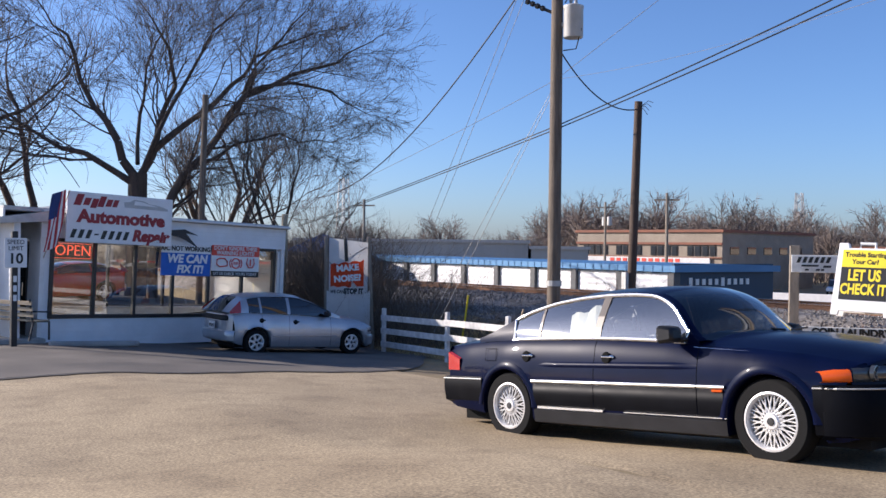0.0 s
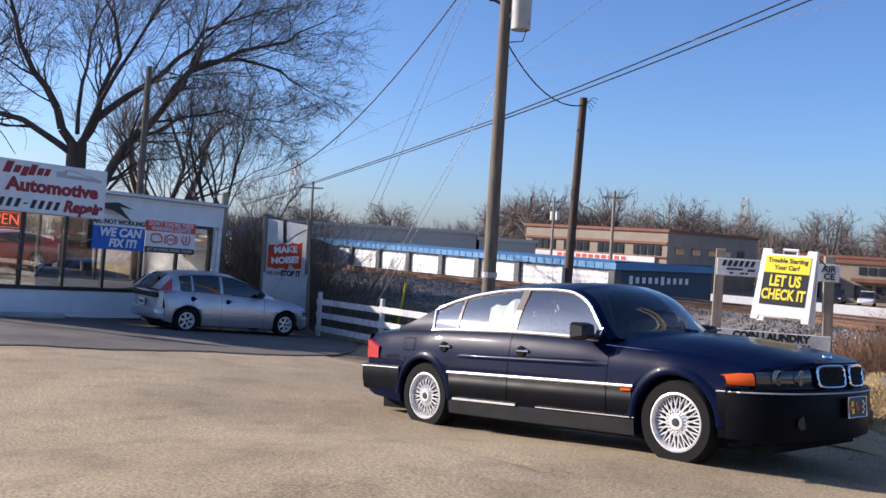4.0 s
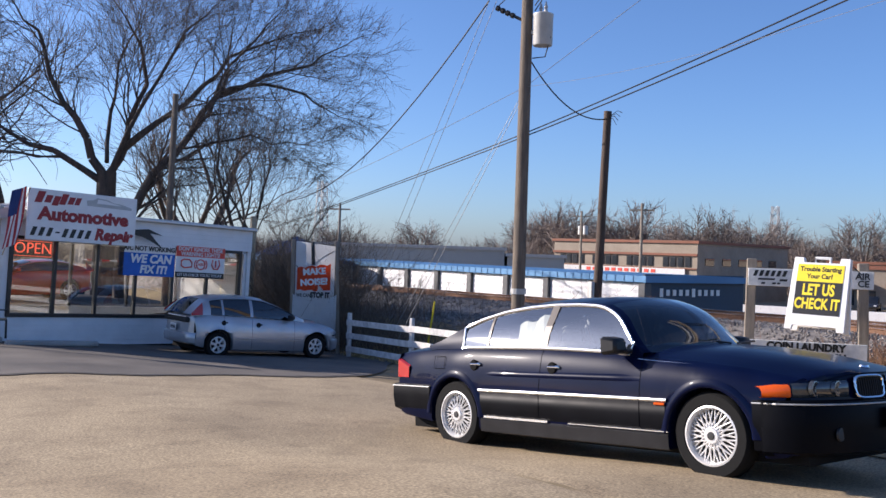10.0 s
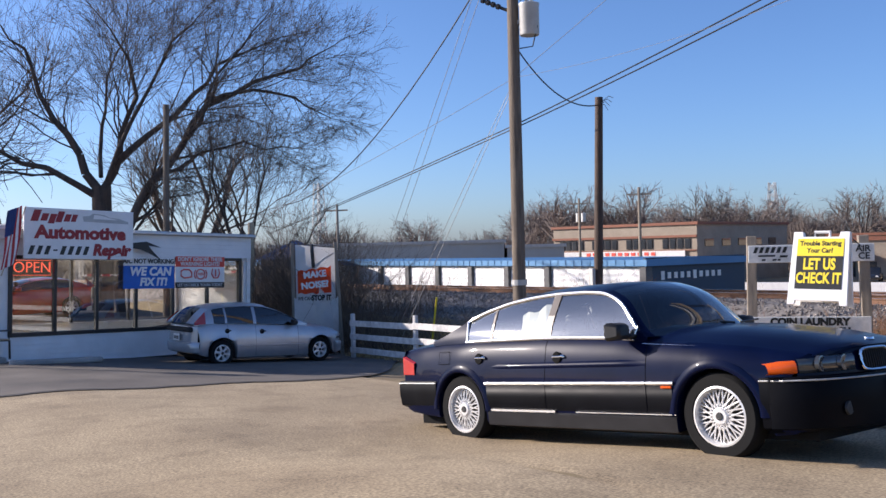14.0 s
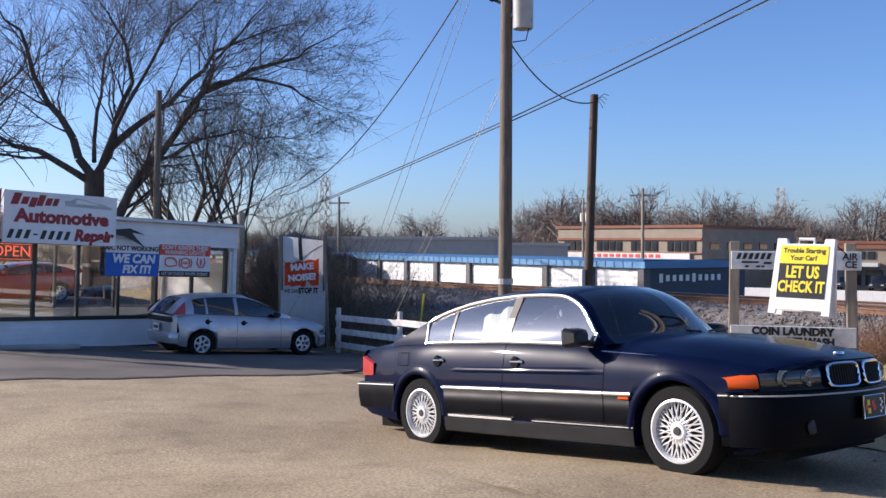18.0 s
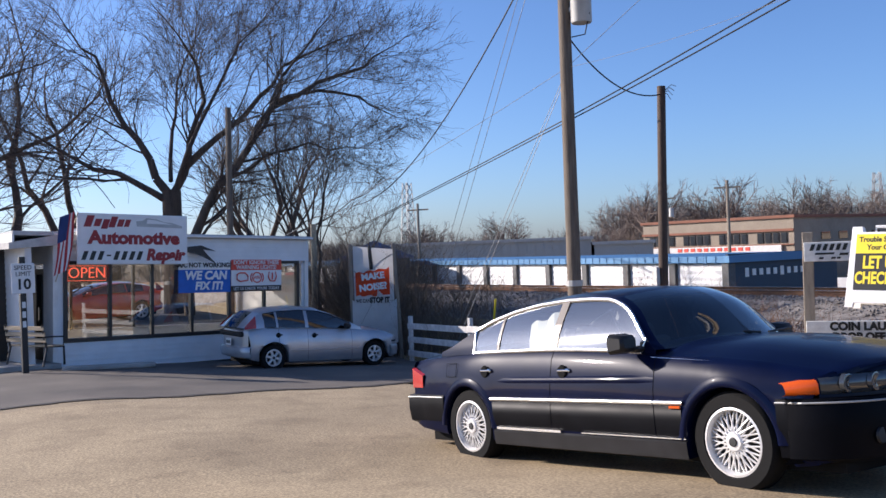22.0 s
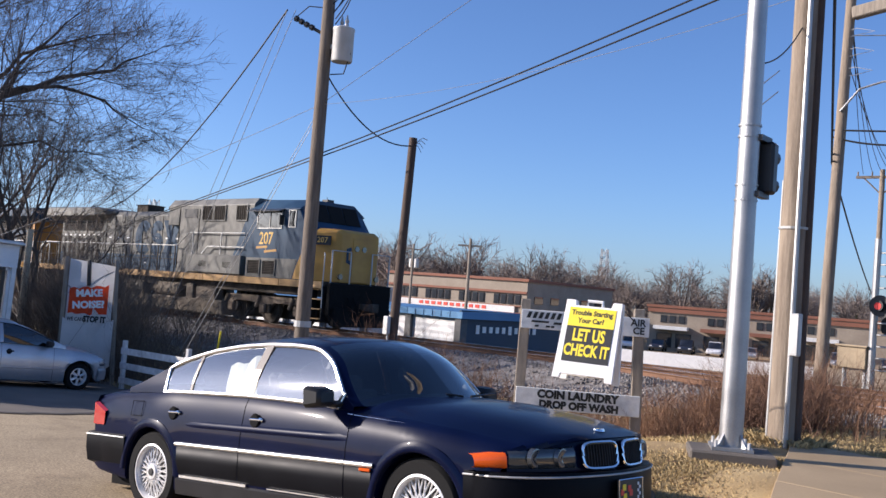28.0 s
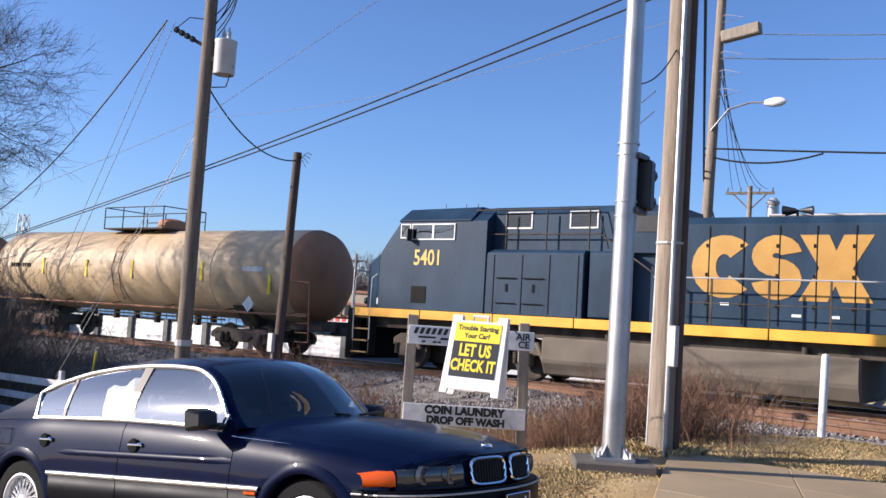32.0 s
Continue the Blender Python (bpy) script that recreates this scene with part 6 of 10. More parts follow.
# ---- roadside signs ----
def build_road_signs():
    a = 40.0
    L = Vector((-7.78, 10.48, 0))
    d = Vector((math.cos(radians(a)), math.sin(radians(a)), 0))
    wid_ = 1.46
    g = land(-7.3, 10.9)
    s = thing("post_sign", "grey wooden posts carrying two faded white lettered boards", "sign", Matrix.Translation((L.x, L.y, g)) @ pose(0, 0, 0, 0, 0, a))
    for x, h, lean in ((0, 1.8 - g, 0.5), (wid_, 1.78 - g, -1.5)):
        bm = B()
        box(bm, (x, 0, h / 2 - 0.1), (0.13, 0.13, h + 0.2), Matrix.Rotation(radians(lean), 3, "Y"))
        bmesh.ops.subdivide_edges(bm, edges=bm.edges[:], cuts=1)
        part("post", bm, "wood_grey", s, bevel=0.008)
    z0, z1 = 1.44 - g, 1.66 - g
    bm = B()
    box(bm, (wid_ / 2 + 0.03, -0.085, (z0 + z1) / 2), (1.6, 0.03, z1 - z0 + 0.02))
    ub = part("upper_board", bm, "sign_dirty", s, "faded white board with flaking black letters", bevel=0.005)
    bars(ub, "sign_black", [(0.06 + 0.075 * k, z1 - 0.055, 0.045, 0.08) for k in range(6)] + [(0.62, z1 - 0.055, 0.05, 0.08)], -0.101)
    bars(ub, "sign_black", [(0.2, z0 + 0.085, 0.22, 0.025), (0.42, z0 + 0.075, 0.1, 0.03), (0.16, z0 + 0.03, 0.05, 0.025), (0.3, z0 + 0.03, 0.05, 0.025), (0.36, z0 + 0.03, 0.04, 0.025)], -0.101)
    lettering("lettering", "AIR", 0.12, "sign_black", ub, pose(1.42, -0.102, z1 - 0.06), bold=0.003)
    lettering("lettering", "CE", 0.12, "sign_black", ub, pose(1.43, -0.102, z0 + 0.06), bold=0.003)
    z0, z1 = 0.43 - g, 0.69 - g
    bm = B()
    box(bm, (wid_ / 2, -0.085, (z0 + z1) / 2), (1.55, 0.03, z1 - z0))
    lb = part("lower_board", bm, "sign_dirty", s, "faded white laundry board with black letters", bevel=0.005)
    lettering("lettering", "COIN LAUNDRY", 0.135, "sign_black", lb, pose(wid_ / 2, -0.102, z1 - 0.07), bold=0.008, squeeze=1.0)
    lettering("lettering", "DROP OFF WASH", 0.125, "sign_black", lb, pose(wid_ / 2 + 0.02, -0.102, z0 + 0.065), bold=0.008, squeeze=1.0)
    # hung sandwich board
    c = Vector((-6.55, 10.25, 1.37))
    w = thing("sandwich_board", "white plastic sandwich board with a yellow and black notice", "sign", Matrix.Translation(c) @ pose(0, 0, 0, 0, 0, 16) @ pose(0, 0, 0, -8, 1.0, 0) @ Matrix.Scale(0.92, 4))
    for sd in (-1, 1):
        bm = B()
        sl = sd * 0.0
        y0, y1 = (-0.02, -0.13) if sd < 0 else (0.02, 0.13)
        # tapered panel with two horns and a foot cut-out
        pf = [(-0.40, -0.52), (-0.30, -0.52), (-0.29, -0.46), (0.29, -0.46), (0.30, -0.52), (0.40, -0.52), (0.375, 0.50), (0.25, 0.50), (0.235, 0.43), (-0.235, 0.43), (-0.25, 0.50), (-0.375, 0.50)]
        fr = [bm.verts.new((x, y0 + (y1 - y0) * (0.5 - z) - 0.02, z)) for x, z in pf]
        bk = [bm.verts.new((x, y0 + (y1 - y0) * (0.5 - z) + 0.02, z)) for x, z in pf]
        bm.faces.new(fr)
        bm.faces.new(bk[::-1])
        for i in range(len(pf)):
            bm.faces.new((fr[i], bk[i], bk[(i + 1) % len(pf)], fr[(i + 1) % len(pf)]))
        p = part("panel", bm, "sign_white", w, bevel=0.006)
        if sd > 0:
            continue
        tl = math.degrees(math.atan(0.11))
        fm = pose(0, -0.075 - 0.024, 0, 0, 0, 0) @ Matrix.Rotation(-math.atan(0.11), 4, "X")
        for nm, zz0, zz1, mt in (("yellow_field", 0.16, 0.405, "sign_yellow"), ("black_field", -0.30, 0.16, "sign_black")):
            bm = B()
            box(bm, (0, 0, (zz0 + zz1) / 2), (0.62, 0.006, zz1 - zz0))
            q = part(nm, bm, mt, p)
            q.matrix_basis = fm
        for tx, sz, zz, mt, bo in (("Trouble Starting", 0.09, 0.335, "sign_black", 0.0035), ("Your Car?", 0.09, 0.235, "sign_black", 0.0035), ("LET US", 0.215, 0.04, "sign_yellow", 0.008), ("CHECK IT", 0.205, -0.155, "sign_yellow", 0.007)):
            lettering("lettering", tx, sz, mt, p, fm @ pose(0, -0.0035, zz), depth=0.0008, bold=bo, squeeze=0.92 if sz < 0.1 else 0.66)
    bm = B()
    path_tube(bm, [(-0.1, 0, 0.41), (-0.1, 0, 0.5), (0.1, 0, 0.5), (0.1, 0, 0.41)], 0.022, 6)
    part("carrying_handle", bm, "sign_white", w, bevel=0.0)
    for sg in (-1, 1):
        bm = B()
        tube(bm, (sg * 0.33, 0.05, 0.46), (sg * 0.45, 0.25, 0.33), 0.008, None, 5)
        part("hanging_wire", bm, "cable", w)


build_shop()
build_shop_signs()
build_porch()
build_frame_and_fence()
build_road_signs()


# ---- poles, wires and the crossing ----
def pole_mesh(h, r0, r1, lean=(0, 0), seg=14):
    bm = B()
    n = 10
    path_tube(bm, [(lean[0] * k / n, lean[1] * k / n, -0.3 + (h + 0.3) * k / n) for k in range(n + 1)], [r0 + (r1 - r0) * k / n for k in range(n + 1)], seg)
    return bm


def wire(bm, a, b, sag, r, n=14):
    a, b = Vector(a), Vector(b)
    pts = []
    for k in range(n + 1):
        s = k / n
        p = a.lerp(b, s)
        p.z -= 4 * sag * s * (1 - s)
        pts.append(p)
    path_tube(bm, pts, r, 5)


P1 = Vector((-15.3, 12.5, 0))
P2 = Vector((-16.2, 15.66, 0))
P3 = Vector((-5.08, 12.15, 0))


def build_poles():
    z = land(P1.x, P1.y)
    p = thing("utility_pole", "tall brown wooden utility pole carrying a grey transformer", "utility pole", pose(P1.x, P1.y, z))
    part("shaft", pole_mesh(9.6, 0.155, 0.12), "wood_pole", p, smooth=True)
    bm = B()
    lathe(bm, [(0, 0), (0.2, 0.0), (0.215, 0.03), (0.215, 0.62), (0.225, 0.64), (0.225, 0.68), (0.12, 0.72), (0, 0.73)], 20, "z")
    t = part("transformer", bm, "steel_dull", p, "pale grey transformer can", smooth=True)
    t.matrix_basis = pose(0.3, 0.2, 6.25 - z)
    for k in range(2):
        bm = B()
        lathe(bm, [(0.03, 0.7), (0.045, 0.74), (0.03, 0.78), (0.045, 0.82), (0.03, 0.86), (0.01, 0.95)], 10, "z", (0.08 - 0.16 * k, 0.0, 0))
        part("bushing", bm, "steel_dull", t)
    bm = B()
    box(bm, (0.14, 0.09, 6.55 - z), (0.2, 0.14, 0.08))
    part("bracket", bm, "steel_dull", p)
    bm = B()
    tube(bm, (-0.12, -0.06, 6.85 - z), (-0.62, -0.36, 7.15 - z), 0.035)
    for k in range(4):
        u = 0.3 + 0.2 * k
        q = Vector((-0.12, -0.06, 6.85 - z)).lerp(Vector((-0.62, -0.36, 7.15 - z)), u)
        tube(bm, q, q + Vector((-0.05, -0.03, 0.03)), 0.06)
    part("cutout_arm", bm, "black", p, "black fused cut-out arm", smooth=True)
    rng = random.Random(11)
    for k in range(5):
        bm = B()
        a = Vector((0.05 + 0.3 * rng.random(), 0.1 * rng.random(), 7.0 - z + 0.1 * k))
        b = Vector((0.25 + 0.25 * rng.random(), 0.1, 8.3 - z + 0.3 * rng.random()))
        c = (a + b) / 2 + Vector((0.35 + 0.2 * rng.random(), 0.2, 0))
        path_tube(bm, [a.lerp(c, s).lerp(c.lerp(b, s), s) for s in [i / 8 for i in range(9)]], 0.012, 5)
        part("drop_lead", bm, "cable", p, "looping black lead wire")
    bm = B()
    path_tube(bm, [(0.1, 0.1, 6.0 - z), (0.4, 0.2, 6.0 - z), (0.5, 0.25, 6.4 - z), (0.45, 0.25, 6.9 - z), (0.35, 0.2, 7.0 - z)], 0.014, 5)
    part("drop_lead", bm, "cable", p, "looping black lead wire")
    bm = B()
    path_tube(bm, [(-0.62, -0.36, 7.15 - z), (-0.4, -0.2, 7.4 - z), (0.0, 0.0, 7.35 - z)], 0.012, 5)
    part("drop_lead", bm, "cable", p, "looping black lead wire")
    bm = B()
    lathe(bm, [(0.17, 0), (0.172, 0.12)], 14, "z", (0, 0, 0.9 - z))
    part("metal_band", bm, "steel_dull", p)
    # short dark pole
    z = land(P2.x, P2.y)
    q = thing("service_pole", "short dark creosoted pole with a grey meter box", "utility pole", pose(P2.x, P2.y, z))
    part("shaft", pole_mesh(5.3 - z, 0.115, 0.095, (0.12, 0.1)), "wood_dark", q, smooth=True)
    bm = B()
    box(bm, (-0.02, -0.14, 0.95 - z), (0.17, 0.1, 0.42))
    part("meter_box", bm, "steel_dull", q, "pale grey meter box", bevel=0.015)
    bm = B()
    tube(bm, (0.05, -0.12, 0.2 - z), (0.0, -0.12, 0.75 - z), 0.025)
    part("conduit", bm, "steel_dull", q)
    bm = B()
    for k in range(4):
        path_tube(bm, [(0.12, 0.1, 5.15 - z), (0.3 + 0.05 * k, 0.1, 5.1 - z + 0.06 * k), (0.42 + 0.06 * k, 0.1, 4.95 - z + 0.09 * k)], 0.008, 4)
    part("wire_tails", bm, "cable", q)
    # big wooden pole by the walkway
    z = land(P3.x, P3.y)
    r = thing("roadside_pole", "thick pale wooden utility pole with dark and grey conduits", "utility pole", pose(P3.x, P3.y, z))
    part("shaft", pole_mesh(11, 0.165, 0.13), "wood_tan", r, smooth=True)
    for dx, dy, rad, mt, h in ((0.15, 0.05, 0.06, "wood_dark", 10.6), (0.12, -0.15, 0.03, "steel", 10.6), (-0.17, -0.04, 0.018, "steel_dull", 3.2)):
        bm = B()
        tube(bm, (dx, dy, -0.1), (dx * 0.85, dy * 0.85, h), rad)
        part("conduit", bm, mt, r, smooth=True)
    bm = B()
    box(bm, (0.17, -0.14, 1.35), (0.1, 0.1, 0.5))
    part("junction_box", bm, "steel_dull", r, bevel=0.01)
    for h in (2.6,):
        bm = B()
        lathe(bm, [(0.175, 0), (0.178, 0.03)], 14, "z", (0, 0, h))
        part("strap", bm, "steel_dull", r)
    # steel signal mast on its footing
    mx, my = -4.84, 10.5
    bm = B()
    box(bm, (0, 0, 0), (0.86, 0.64, 0.5))
    single("mast_footing", bm, "asphalt", "rough grey concrete footing of the signal mast", "footing", pose(mx, my, 0.14, 0, 0, 35), bevel=0.02)
    m = thing("signal_mast", "tapered galvanised steel signal mast on a bolted base", "signal mast", pose(mx, my, 0.39, 0, 0, 35))
    part("shaft", pole_mesh(9.0, 0.125, 0.085, seg=20), "steel", m, smooth=True)
    bm = B()
    box(bm, (0, 0, 0.02), (0.42, 0.42, 0.035))
    for k in range(4):
        a = radians(45 + 90 * k)
        prism_pts = [(0.1, 0.04), (0.21, 0.04), (0.1, 0.2)]
        vs = []
        bm2v = [bm.verts.new((math.cos(a) * u - math.sin(a) * t_, math.sin(a) * u + math.cos(a) * t_, v)) for t_ in (-0.012, 0.012) for u, v in prism_pts]
        bm.faces.new(bm2v[:3])
        bm.faces.new(bm2v[3:][::-1])
        for i in range(3):
            bm.faces.new((bm2v[i], bm2v[(i + 1) % 3], bm2v[3 + (i + 1) % 3], bm2v[3 + i]))
    part("base_plate", bm, "steel", m)
    for k in range(4):
        a = radians(45 + 90 * k)
        bm = B()
        tube(bm, (0.235 * math.cos(a), 0.235 * math.sin(a), 0.0), (0.235 * math.cos(a), 0.235 * math.sin(a), 0.1), 0.02, None, 6)
        part("anchor_bolt", bm, "steel_dull", m)
    for h in (2.62, 2.78, 3.3, 3.42):
        bm = B()
        lathe(bm, [(0.119, 0), (0.122, 0.0), (0.122, 0.02), (0.117, 0.02)], 20, "z", (0, 0, h))
        part("strap", bm, "steel", m)
    s = part("signal_head", B_box((0, 0, 0), (0.16, 0.22, 0.56)), "black", m, "black signal head seen from behind", bevel=0.03)
    s.matrix_basis = pose(0.2, 0.14, 3.0, 0, 0, 62)
    bm = B()
    for zz in (-0.3, 0.3):
        part("bracket", B_box((-0.1, 0, zz), (0.3, 0.08, 0.06)), "black", s)
    bm.free()
    for zz in (-0.15, 0.15):
        bm = B()
        tube(bm, (0.08, 0, zz), (0.2, 0, zz - 0.02), 0.09, 0.09, 12)
        part("visor", bm, "black", s)
    bm = B()
    for k, h in enumerate((3.62, 3.85)):
        tube(bm, (0.05, 0.1, h), (0.3, 0.26, h + 0.25), 0.006, None, 4)
    part("bird_wire", bm, "cable_grey", m)
    # white plastic bollard and dark pole by the street
    bm = B()
    z = land(-4.13, 15.29)
    lathe(bm, [(0.055, 0), (0.055, 1.12), (0.05, 1.16), (0.0, 1.18)], 16, "z")
    b = single("marker_post", bm, "white_paint", "white plastic marker post beside the crossing", "marker post", pose(-4.13, 15.29, 0.44, 0, 1, 0), smooth=True)
    z = land(-2.57, 12.8)
    d = thing("dark_pole", "slim dark brown wooden pole beside the street", "pole", pose(-2.57, 12.8, z))
    part("shaft", pole_mesh(9.5, 0.095, 0.075), "wood_dark", d, smooth=True)


def B_box(c, s):
    bm = B()
    box(bm, c, s)
    return bm


P5 = Vector((-11.4, 27.4, 0))
P4 = Vector((-19.5, 52.0, 0))


def build_far_poles():
    z = land(P5.x, P5.y) if land(P5.x, P5.y) > -0.6 else -0.6
    p = thing("lamp_pole", "leaning wooden utility pole with a street lamp and cables", "utility pole", pose(P5.x, P5.y, -0.7))
    part("shaft", pole_mesh(13.5, 0.18, 0.13, (0.3, 0.1)), "wood_tan", p, smooth=True)
    bm = B()
    path_tube(bm, [(0.2, -0.1, 8.4), (0.7, -0.05, 9.0), (1.3, 0, 9.15), (1.75, 0, 9.12)], 0.03, 6)
    part("lamp_arm", bm, "steel", p)
    bm = B()
    lathe(bm, [(0.0, -0.3), (0.09, -0.25), (0.14, 0.0), (0.13, 0.2), (0.06, 0.32), (0, 0.34)], 12, "x", (2.0, 0, 9.1))
    part("lamp_head", bm, "sign_white", p, "white cobra-head lamp", smooth=True)
    bm = B()
    box(bm, (0.95, 0, 11.25), (1.15, 0.28, 0.34), Matrix.Rotation(radians(-7), 3, "Y"))
    part("long_box", bm, "wood_grey", p, "weathered grey equipment box", bevel=0.03)
    bm = B()
    rng = random.Random(5)
    for k in range(5):
        h = 9.4 + 0.55 * k
        path_tube(bm, [(0.2, 0.0, h), (0.55, 0, h - 0.1 + 0.2 * rng.random()), (1.0, 0, h + 0.1), (0.5, 0.0, h + 0.25), (0.2, 0, h + 0.2)], 0.011, 5)
    part("cable_loops", bm, "cable_grey", p)
    z4 = -2.0
    q = thing("crossarm_pole", "distant wooden pole with a crossarm", "utility pole", pose(P4.x, P4.y, z4))
    part("shaft", pole_mesh(12.0, 0.17, 0.13), "wood_tan", q, smooth=True)
    bm = B()
    box(bm, (0, 0, 11.6), (2.6, 0.12, 0.14), Matrix.Rotation(radians(8), 3, "Z"))
    tube(bm, (0.05, 0, 10.7), (0.9, 0.1, 11.55), 0.04, None, 5)
    tube(bm, (-0.05, 0, 10.7), (-0.9, -0.1, 11.55), 0.04, None, 5)
    for x in (-1.2, -0.5, 0.5, 1.2):
        tube(bm, (x, 0.15 * x, 11.65), (x, 0.15 * x, 11.9), 0.04, None, 6)
    part("crossarm", bm, "wood_pole", q)
    # smaller poles beyond the tracks
    for i, (x, y, h, cz) in enumerate(((-65.3, 60.9, 9.4, -3.3), (-47.6, 50.3, 8.4, -2.6), (-65.4, 35.2, 7.6, -2.2), (-24.0, 75.0, 9, -3), (-28.0, 95.0, 9, -3.2), (-33.0, 120.0, 9, -3.4))):
        f = thing("distant_pole", "distant wooden pole with a short crossarm", "utility pole", pose(x, y, cz), "distant poles")
        part("shaft", pole_mesh(h, 0.14, 0.1, seg=8), "wood_grey", f)
        bm = B()
        box(bm, (0, 0, h - 0.5), (1.8, 0.1, 0.12), Matrix.Rotation(radians(35), 3, "Z"))
        part("crossarm", bm, "wood_grey", f)
        if i == 0:
            for k in range(2):
                bm = B()
                lathe(bm, [(0, 0), (0.22, 0), (0.22, 0.8), (0, 0.85)], 10, "z", (0.35 * (2 * k - 1), 0.2, h - 2.2))
                part("transformer", bm, "steel_dull", f)
    # lattice tower
    t = thing("lattice_tower", "distant steel lattice transmission tower", "tower", pose(-140.0, 193.0, -9.5, 0, 0, 20))
    bm = B()
    H = 25.0
    for sx in (-1, 1):
        for sy in (-1, 1):
            tube(bm, (sx * 1.6, sy * 1.6, 0), (sx * 0.7, sy * 0.7, H), 0.14, 0.1, 4)
    for k in range(12):
        z0, z1 = H * k / 12, H * (k + 1) / 12
        w0, w1 = 1.6 - 0.9 * k / 12, 1.6 - 0.9 * (k + 1) / 12
        for (ax, ay), (bx_, by_) in (((-1, -1), (1, -1)), ((1, -1), (1, 1)), ((1, 1), (-1, 1)), ((-1, 1), (-1, -1))):
            tube(bm, (ax * w0, ay * w0, z0), (bx_ * w1, by_ * w1, z1), 0.07, None, 4)
            tube(bm, (bx_ * w0, by_ * w0, z0), (ax * w1, ay * w1, z1), 0.07, None, 4)
    part("lattice", bm, "steel_dull", t)
    copy_thing(t, pose(-190.0, 98.0, -8.0, 0, 0, 10))


def build_wires():
    def w(name, segs, r, mt, label, sag=0.3):
        bm = B()
        for a, b, s in segs:
            wire(bm, a, b, s, r)
        single(name, bm, mt, label, "cable", kind="structure")
    c = P1
    w("service_cable", [((c.x + 0.1, c.y, 6.0), (P2.x + 0.12, P2.y + 0.1, 5.12), 0.42)], 0.016, "cable", "slack black service cable between two poles")
    tip = (c.x - 0.72, c.y - 0.5, 7.3)
    for k, (zp, z3) in enumerate(((4.36, 6.16), (4.43, 6.33))):
        w("telephone_cable", [((c.x, c.y + 0.16, zp), (-42.6, 19.0, 2.62 + 0.05 * k), 0.05), ((c.x, c.y + 0.16, zp), (P3.x, P3.y, z3), 0.06), ((P3.x, P3.y, z3), (40.0, 12.5, 13.0), 0.4)], 0.014, "cable", "black telephone cable strung past the pole")
    w("twisted_drop_cable", [(tip, (-36.5, 17.0, 3.75), 1.05)], 0.018, "cable", "twisted black service drop towards the shop")
    w("guy_wires", [(tip, (-25.0, 14.3, 0.0), 0.0), ((tip[0] + 0.15, tip[1] + 0.1, 7.3), (-24.8, 14.45, 0.0), 0.0), ((c.x, c.y, 5.23), (-19.2, 11.95, -0.4), 0.0), ((c.x, c.y, 5.33), (-20.9, 12.85, -0.4), 0.0)], 0.007, "cable_grey", "thin taut guy wires staying the tall pole")
    w("thin_wires", [((c.x, c.y, 5.38), (-28.0, 7.4, 0.9), 0.25), ((c.x, c.y, 5.38), (-8.3, 13.4, 8.6), 0.0)], 0.006, "cable_grey", "thin grey wires crossing the pole")
    w("thin_wires_near", [((c.x, c.y, 5.38), (P3.x, P3.y, 5.75), 0.25)], 0.004, "cable_grey", "faint thin wire between the poles")
    segs, far_wires = [], []
    for k in range(5):
        segs.append(((P5.x + 0.2, P5.y, 12.2 - 0.7 * k), (P4.x - 1.0 + 0.5 * k, P4.y, 9.8), 0.8))
        if k < 2:
            far_wires.append(((P5.x + 0.3, P5.y, (10.62, 9.87)[k]), ((-5.3, 30.8, 10.76), (-5.28, 30.8, 10.07))[k], 0.05))
    w("street_wires", segs, 0.014, "cable", "bundle of overhead wires along the street")
    w("bare_wires", far_wires, 0.016, "steel_dull", "pale bare wires leading away over the street")
    segs = [((P5.x, P5.y, 7.2), (20, 27, 6.1), 0.5), ((P5.x, P5.y, 7.0), (P5.x + 3.4, P5.y, 6.85), 0.25), ((P3.x + 0.2, P3.y, 9.2), (P5.x, P5.y, 6.3), 0.2), ((P3.x + 0.2, P3.y, 9.6), (P5.x, P5.y, 6.5), 0.2), ((P5.x, P5.y, 6.3), (P4.x, P4.y, 3.0), 0.3)]
    w("black_cables", segs, 0.028, "cable", "heavy black cables strung between street poles")
    w("mast_cable", [((P3.x, P3.y, 5.43), (-4.84, 10.5, 4.51), 0.18)], 0.009, "cable", "slack black cable between pole and signal mast")


